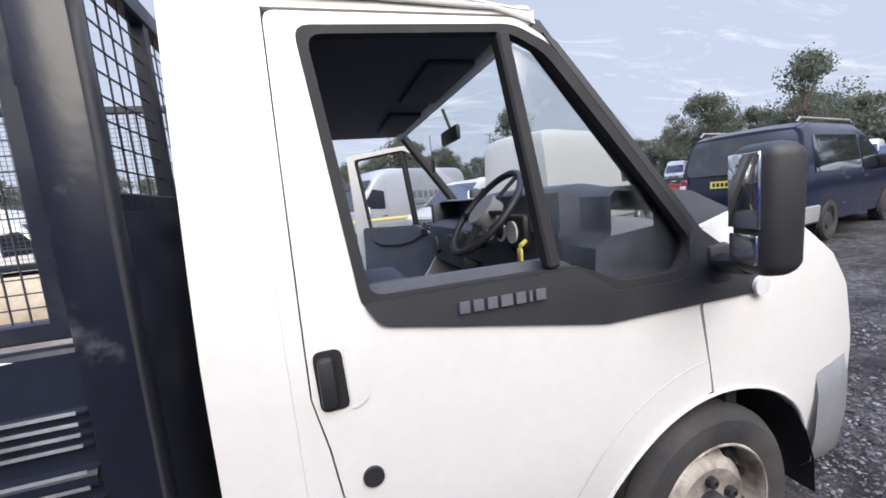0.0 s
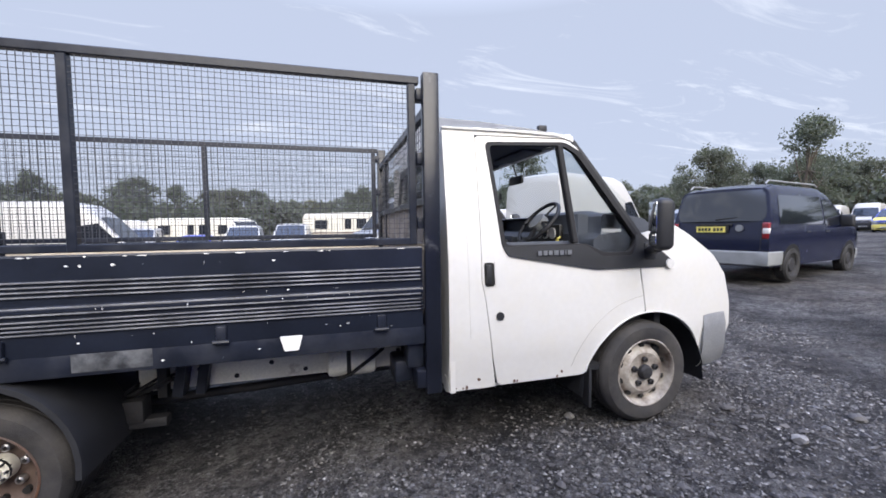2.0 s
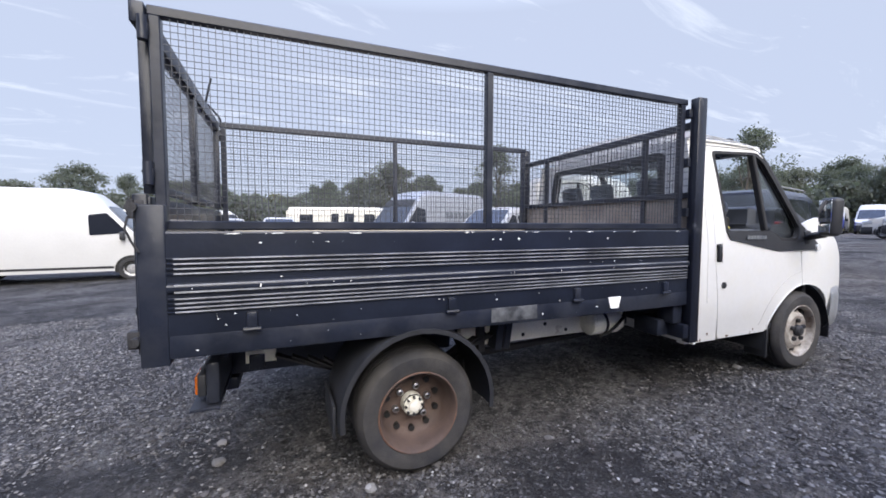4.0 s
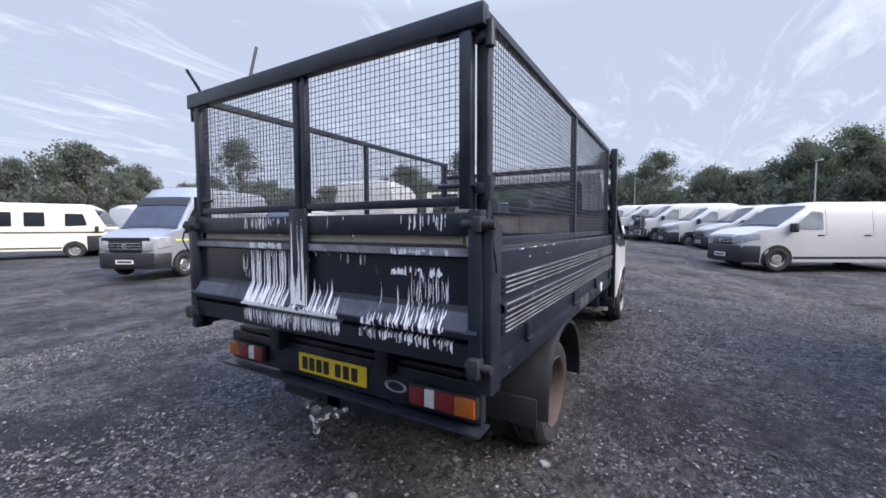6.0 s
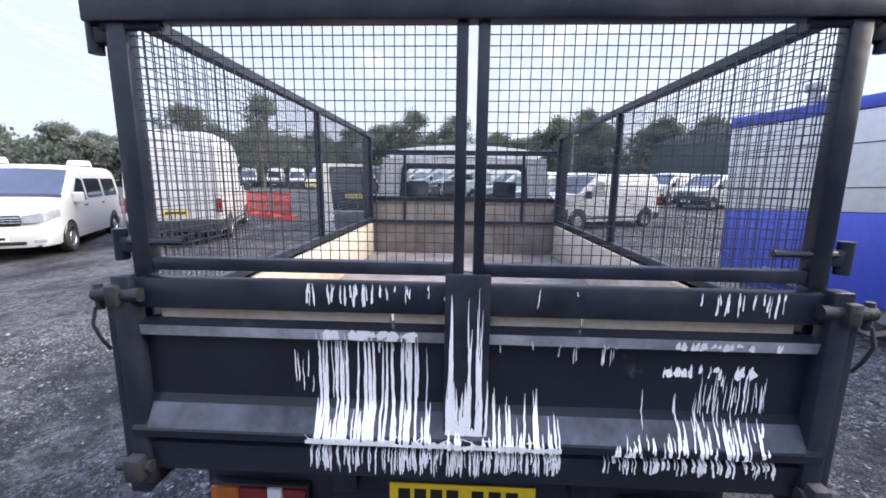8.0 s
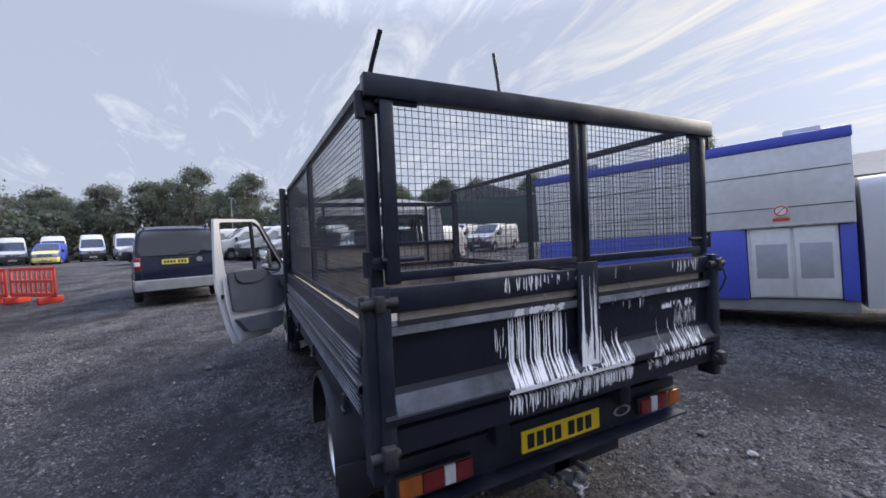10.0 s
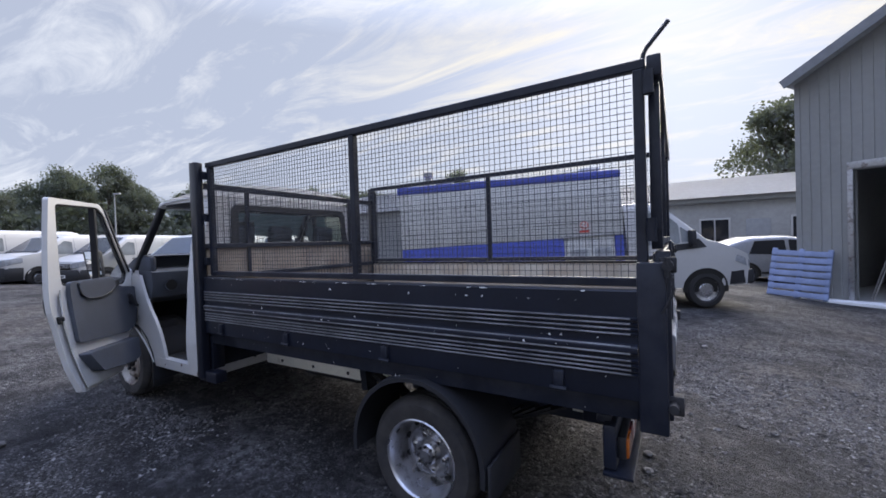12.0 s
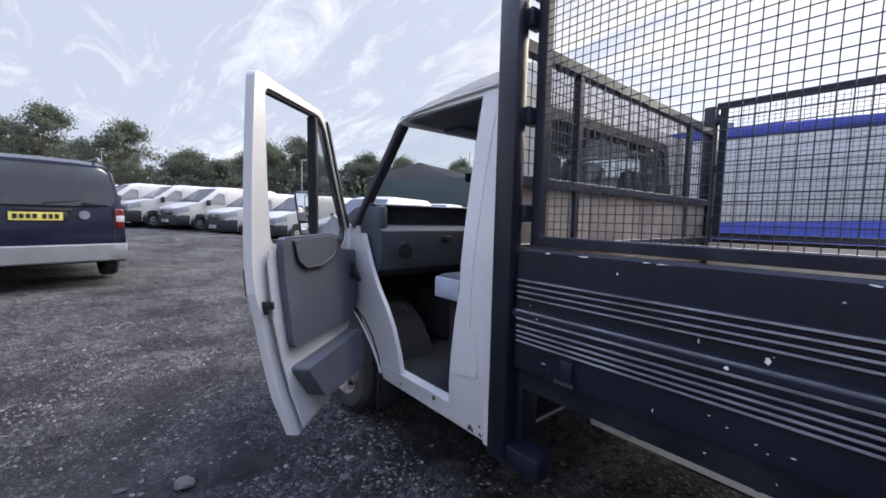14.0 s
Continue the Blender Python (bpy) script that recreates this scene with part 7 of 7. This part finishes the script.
# ---- trees ----
def tree_kind(seed, h, spread, leafmat, bare=.35, clumps=64, leaves=170, size=.22):
    """A trunk with limbs and a crown of many small leaf sprays in uneven clumps."""
    rnd = random.Random(seed)
    t = thing("tree", "broad leafy tree at the yard edge", "tree", "trees round the yard")
    bm = B()
    pts = [Vector((0, 0, -.3))]
    for i in range(5):
        pts.append(pts[-1] + Vector((rnd.uniform(-.25, .25), rnd.uniform(-.25, .25), h * .14)))
    for i, (a, b) in enumerate(zip(pts, pts[1:])):
        tube(bm, a, b, .30 - .045 * i, 8, .30 - .045 * (i + 1))
    cl = []
    for k in range(clumps):
        zf = bare + (1 - bare) * rnd.random() ** .8
        rr = spread * math.sin(math.pi * min(1, .12 + .86 * (zf - bare) / (1 - bare))) ** .7
        a = rnd.uniform(0, 2 * math.pi)
        r = rr * math.sqrt(rnd.random())
        c = Vector((r * math.cos(a), r * math.sin(a), h * zf * .95))
        cl.append((c, rnd.uniform(.07, .15) * h * .8))
        if k % 2 == 0:
            st = pts[2 + k % 4]
            mid = (st + c) / 2 + Vector((0, 0, -.2))
            tube(bm, st, mid, .08, 5, .04)
            tube(bm, mid, c, .04, 5, .012)
    part("trunk", bm, BARK, t)
    verts, faces = [], []
    for c, r in cl:
        for i in range(leaves):
            d = Vector((rnd.gauss(0, 1), rnd.gauss(0, 1), rnd.gauss(0, .75)))
            d = d.normalized() * r * (rnd.random() ** .6) * (1 + .25 * rnd.random() ** 6)
            p = c + d
            q = Euler((rnd.uniform(0, 6.3), rnd.uniform(0, 6.3), rnd.uniform(0, 6.3))).to_matrix()
            s = size * rnd.uniform(.5, 1.25)
            k = len(verts)
            for u, v in ((-.5, -.2), (.1, -.5), (.55, .1), (0, .5)):
                verts.append(p + q @ Vector((u * s, v * s, rnd.uniform(-.1, .1) * s)))
            faces.append((k, k + 1, k + 2, k + 3))
    me = bpy.data.meshes.new("crown")
    me.from_pydata([tuple(v) for v in verts], [], faces)
    me.materials.append(leafmat)
    c = new("crown", me)
    c.parent = t
    return t


kinds = [tree_kind(1, 11.0, 4.6, LEAF), tree_kind(2, 12.5, 4.2, LEAF_DARK, .2, 76), tree_kind(3, 9.0, 4.6, LEAF, .15, 72), tree_kind(4, 12.0, 3.6, LEAF_DARK, .3, 52, 120), tree_kind(5, 8.5, 4.2, LEAF_DRY, .15, 64)]
rnd = random.Random(11)
used = set()
for i in range(190):
    a = 2 * math.pi * i / 190 + rnd.uniform(-.03, .03)
    deg = math.degrees(a) % 360
    r = rnd.uniform(60, 72) if not (330 < deg or deg < 30) else rnd.uniform(58, 68)
    if 235 < deg < 300:
        r = rnd.uniform(46, 60)
    x, y = 3 + r * math.cos(a), 3 + r * math.sin(a)
    if 256 < deg < 292:          # open sky over the low building
        continue
    k = rnd.choice((0, 1, 1, 2, 2, 3, 4)) if not (300 < deg or deg < 40) else rnd.choice((0, 1, 1, 3))
    s = rnd.uniform(.72, 1.0) * (1.0 if (335 < deg or deg < 15) else .86 if 300 < deg else .76 if deg < 60 else .80 if deg < 150 else 1.0)
    m = Matrix.Translation((x, y, gz(x, y))) @ Matrix.Rotation(rnd.uniform(0, 6.28), 4, "Z")
    if k not in used:
        used.add(k)
        t = kinds[k]
        t.matrix_basis = m
    else:
        t = copy_thing(kinds[k], m)
    t.scale = (s * rnd.uniform(.9, 1.2), s * rnd.uniform(.9, 1.2), s)
for x, y, k, s in ((49, 25.8, 3, .98), (41, 30, 0, .82), (-8.5, -36, 0, 1.05), (28, 47, 3, 1.0), (14, 52, 2, 1.1)):
    t = copy_thing(kinds[k], Matrix.Translation((x, y, gz(x, y))) @ Matrix.Rotation(x, 4, "Z"))
    t.scale = (s, s, s)


def scrub():
    """Low bushes closing the gaps under the trees."""
    rnd = random.Random(21)
    verts, faces = [], []
    for i in range(2600):
        a = rnd.uniform(0, 2 * math.pi)
        if 256 < math.degrees(a) < 292:
            continue
        r = rnd.uniform(57, 74)
        if 235 < math.degrees(a) < 300:
            r = rnd.uniform(44, 55)
        c = Vector((3 + r * math.cos(a), 3 + r * math.sin(a), 0))
        hh = rnd.uniform(3.5, 6.5)
        z0 = gz(c.x, c.y)
        for j in range(105):
            d = Vector((rnd.gauss(0, 1.3), rnd.gauss(0, 1.3), z0 + rnd.random() ** 1.2 * hh))
            s = rnd.uniform(.25, .60)
            q = Euler((rnd.uniform(0, 6.3), rnd.uniform(0, 6.3), rnd.uniform(0, 6.3))).to_matrix()
            k = len(verts)
            for u, v in ((-.5, -.2), (.1, -.5), (.55, .1), (0, .5)):
                verts.append(tuple(c + d + q @ Vector((u * s, v * s, 0))))
            faces.append((k, k + 1, k + 2, k + 3))
    me = bpy.data.meshes.new("scrub")
    me.from_pydata(verts, [], faces)
    me.materials.append(LEAF_DARK)
    return tagged(new("scrub", me), "dark bushes under the trees round the yard", "bushes", kind="stuff")


scrub()


# ---- loose stones ----
def stones(name, count, seed, lo, hi, mat, label, area, flat=.6):
    rnd = random.Random(seed)
    verts, faces = [], []
    base = [(0, 0, 1), (0, 0, -.5)] + [(math.cos(t), math.sin(t), z) for t, z in [(2 * math.pi * i / 5, .25 * (-1) ** i) for i in range(5)]]
    tri = [(0, 2 + i, 2 + (i + 1) % 5) for i in range(5)] + [(1, 2 + (i + 1) % 5, 2 + i) for i in range(5)]
    x0, x1, y0, y1 = area
    n = 0
    while n < count:
        x, y = rnd.uniform(x0, x1), rnd.uniform(y0, y1)
        if -1.0 < x < 4.2 and abs(y) < .85 and rnd.random() < .6:
            continue
        bed = .08 + .13 * ease((3.4 - abs(y + 1.9)) / 1.6) * ease((4.6 - abs(x - 1.6)) / 1.5) + noise.noise((x * .6, y * .6, 7)) + .5 * noise.noise((x * 1.9, y * 1.9, 2)) + .25 * noise.noise((x * 5, y * 5, 4))
        for cx, cy, rx, ry in ((2.7, 2.3, 2.6, 1.3), (.7, -2.6, 1.3, .6), (-.9, -3.5, 1.0, .7)):
            bed -= .62 * ease(1.35 - math.hypot((x - cx) / rx, (y - cy) / ry))
        if bed + rnd.uniform(-.14, .14) < .02 and rnd.random() > .12:
            continue
        if name == "far_gravel" and -4.8 < x < 6.5 and -5 < y < 4.8:
            continue
        n += 1
        s = lo * (hi / lo) ** (rnd.random() ** 2.2)
        a = rnd.uniform(0, 6.3)
        c, sn = math.cos(a), math.sin(a)
        z = gz(x, y) + 0.010 * noise.noise((x * 2.1, y * 2.1, 3)) + 0.006 * noise.noise((x * 7, y * 7, 5)) - .008
        k = len(verts)
        for bx, by, bz in base:
            bx, by, bz = bx * rnd.uniform(.65, 1.25), by * rnd.uniform(.55, 1.0), bz * rnd.uniform(.7, 1.1) * flat
            verts.append((x + s * (bx * c - by * sn), y + s * (bx * sn + by * c), z + s * (bz + .22)))
        faces += [(k + p, k + q, k + r) for p, q, r in tri]
    me = bpy.data.meshes.new(name)
    me.from_pydata(verts, [], faces)
    me.materials.append(mat)
    return tagged(new(name, me), label, "gravel", kind="stuff")


AREA = (-4.8, 6.5, -5.0, 4.8)
stones("gravel", 115000, 31, .004, .017, STONE, "grey chippings strewn over the yard", AREA)
stones("dark_gravel", 42000, 32, .005, .019, STONE_DARK, "dark chippings strewn over the yard", AREA)
stones("pale_gravel", 6000, 33, .004, .014, STONE_LIGHT, "pale chippings strewn over the yard", AREA)
stones("clods", 9000, 35, .012, .036, STONE_DARK, "dark clods and lumps in the yard surface", AREA, .45)
stones("far_gravel", 5000, 34, .010, .034, STONE, "scattered stones across the open yard", (-9, 24, -16, 16), .5)
for i, (x, y, s, m) in enumerate(((-1.02, -.396, .035, STONE), (-.26, -.979, .03, STONE_LIGHT), (3.03, -.735, .035, STONE_LIGHT), (4.106, -1.017, .04, STONE), (4.742, -1.388, .045, STONE), (4.13, -1.44, .045, STONE),
                                  (-1.029, -.172, .03, STONE), (-1.846, -1.197, .03, STONE), (-1.522, -3.698, .04, STONE), (-1.484, -1.772, .032, STONE), (3.207, 1.914, .045, STONE), (-.646, -1.737, .035, STONE), (-.981, -1.762, .035, STONE_LIGHT), (16.2, .63, .07, STONE_LIGHT))):
    r = random.Random(i)
    bm = B()
    bmesh.ops.create_icosphere(bm, subdivisions=2, radius=s)
    for v in bm.verts:
        v.co *= 1 + .35 * noise.noise(v.co * (1.2 / s) + Vector((i, 0, 0)))
        v.co.z *= .55
    ob = part("stone", bm, m, None, "", 25)
    ob.matrix_basis = Matrix.Translation((x, y, gz(x, y) + s * .2)) @ Matrix.Rotation(r.uniform(0, 6), 4, "Z")
    tagged(ob, "loose angular stone on the yard", "stone", "loose stones")
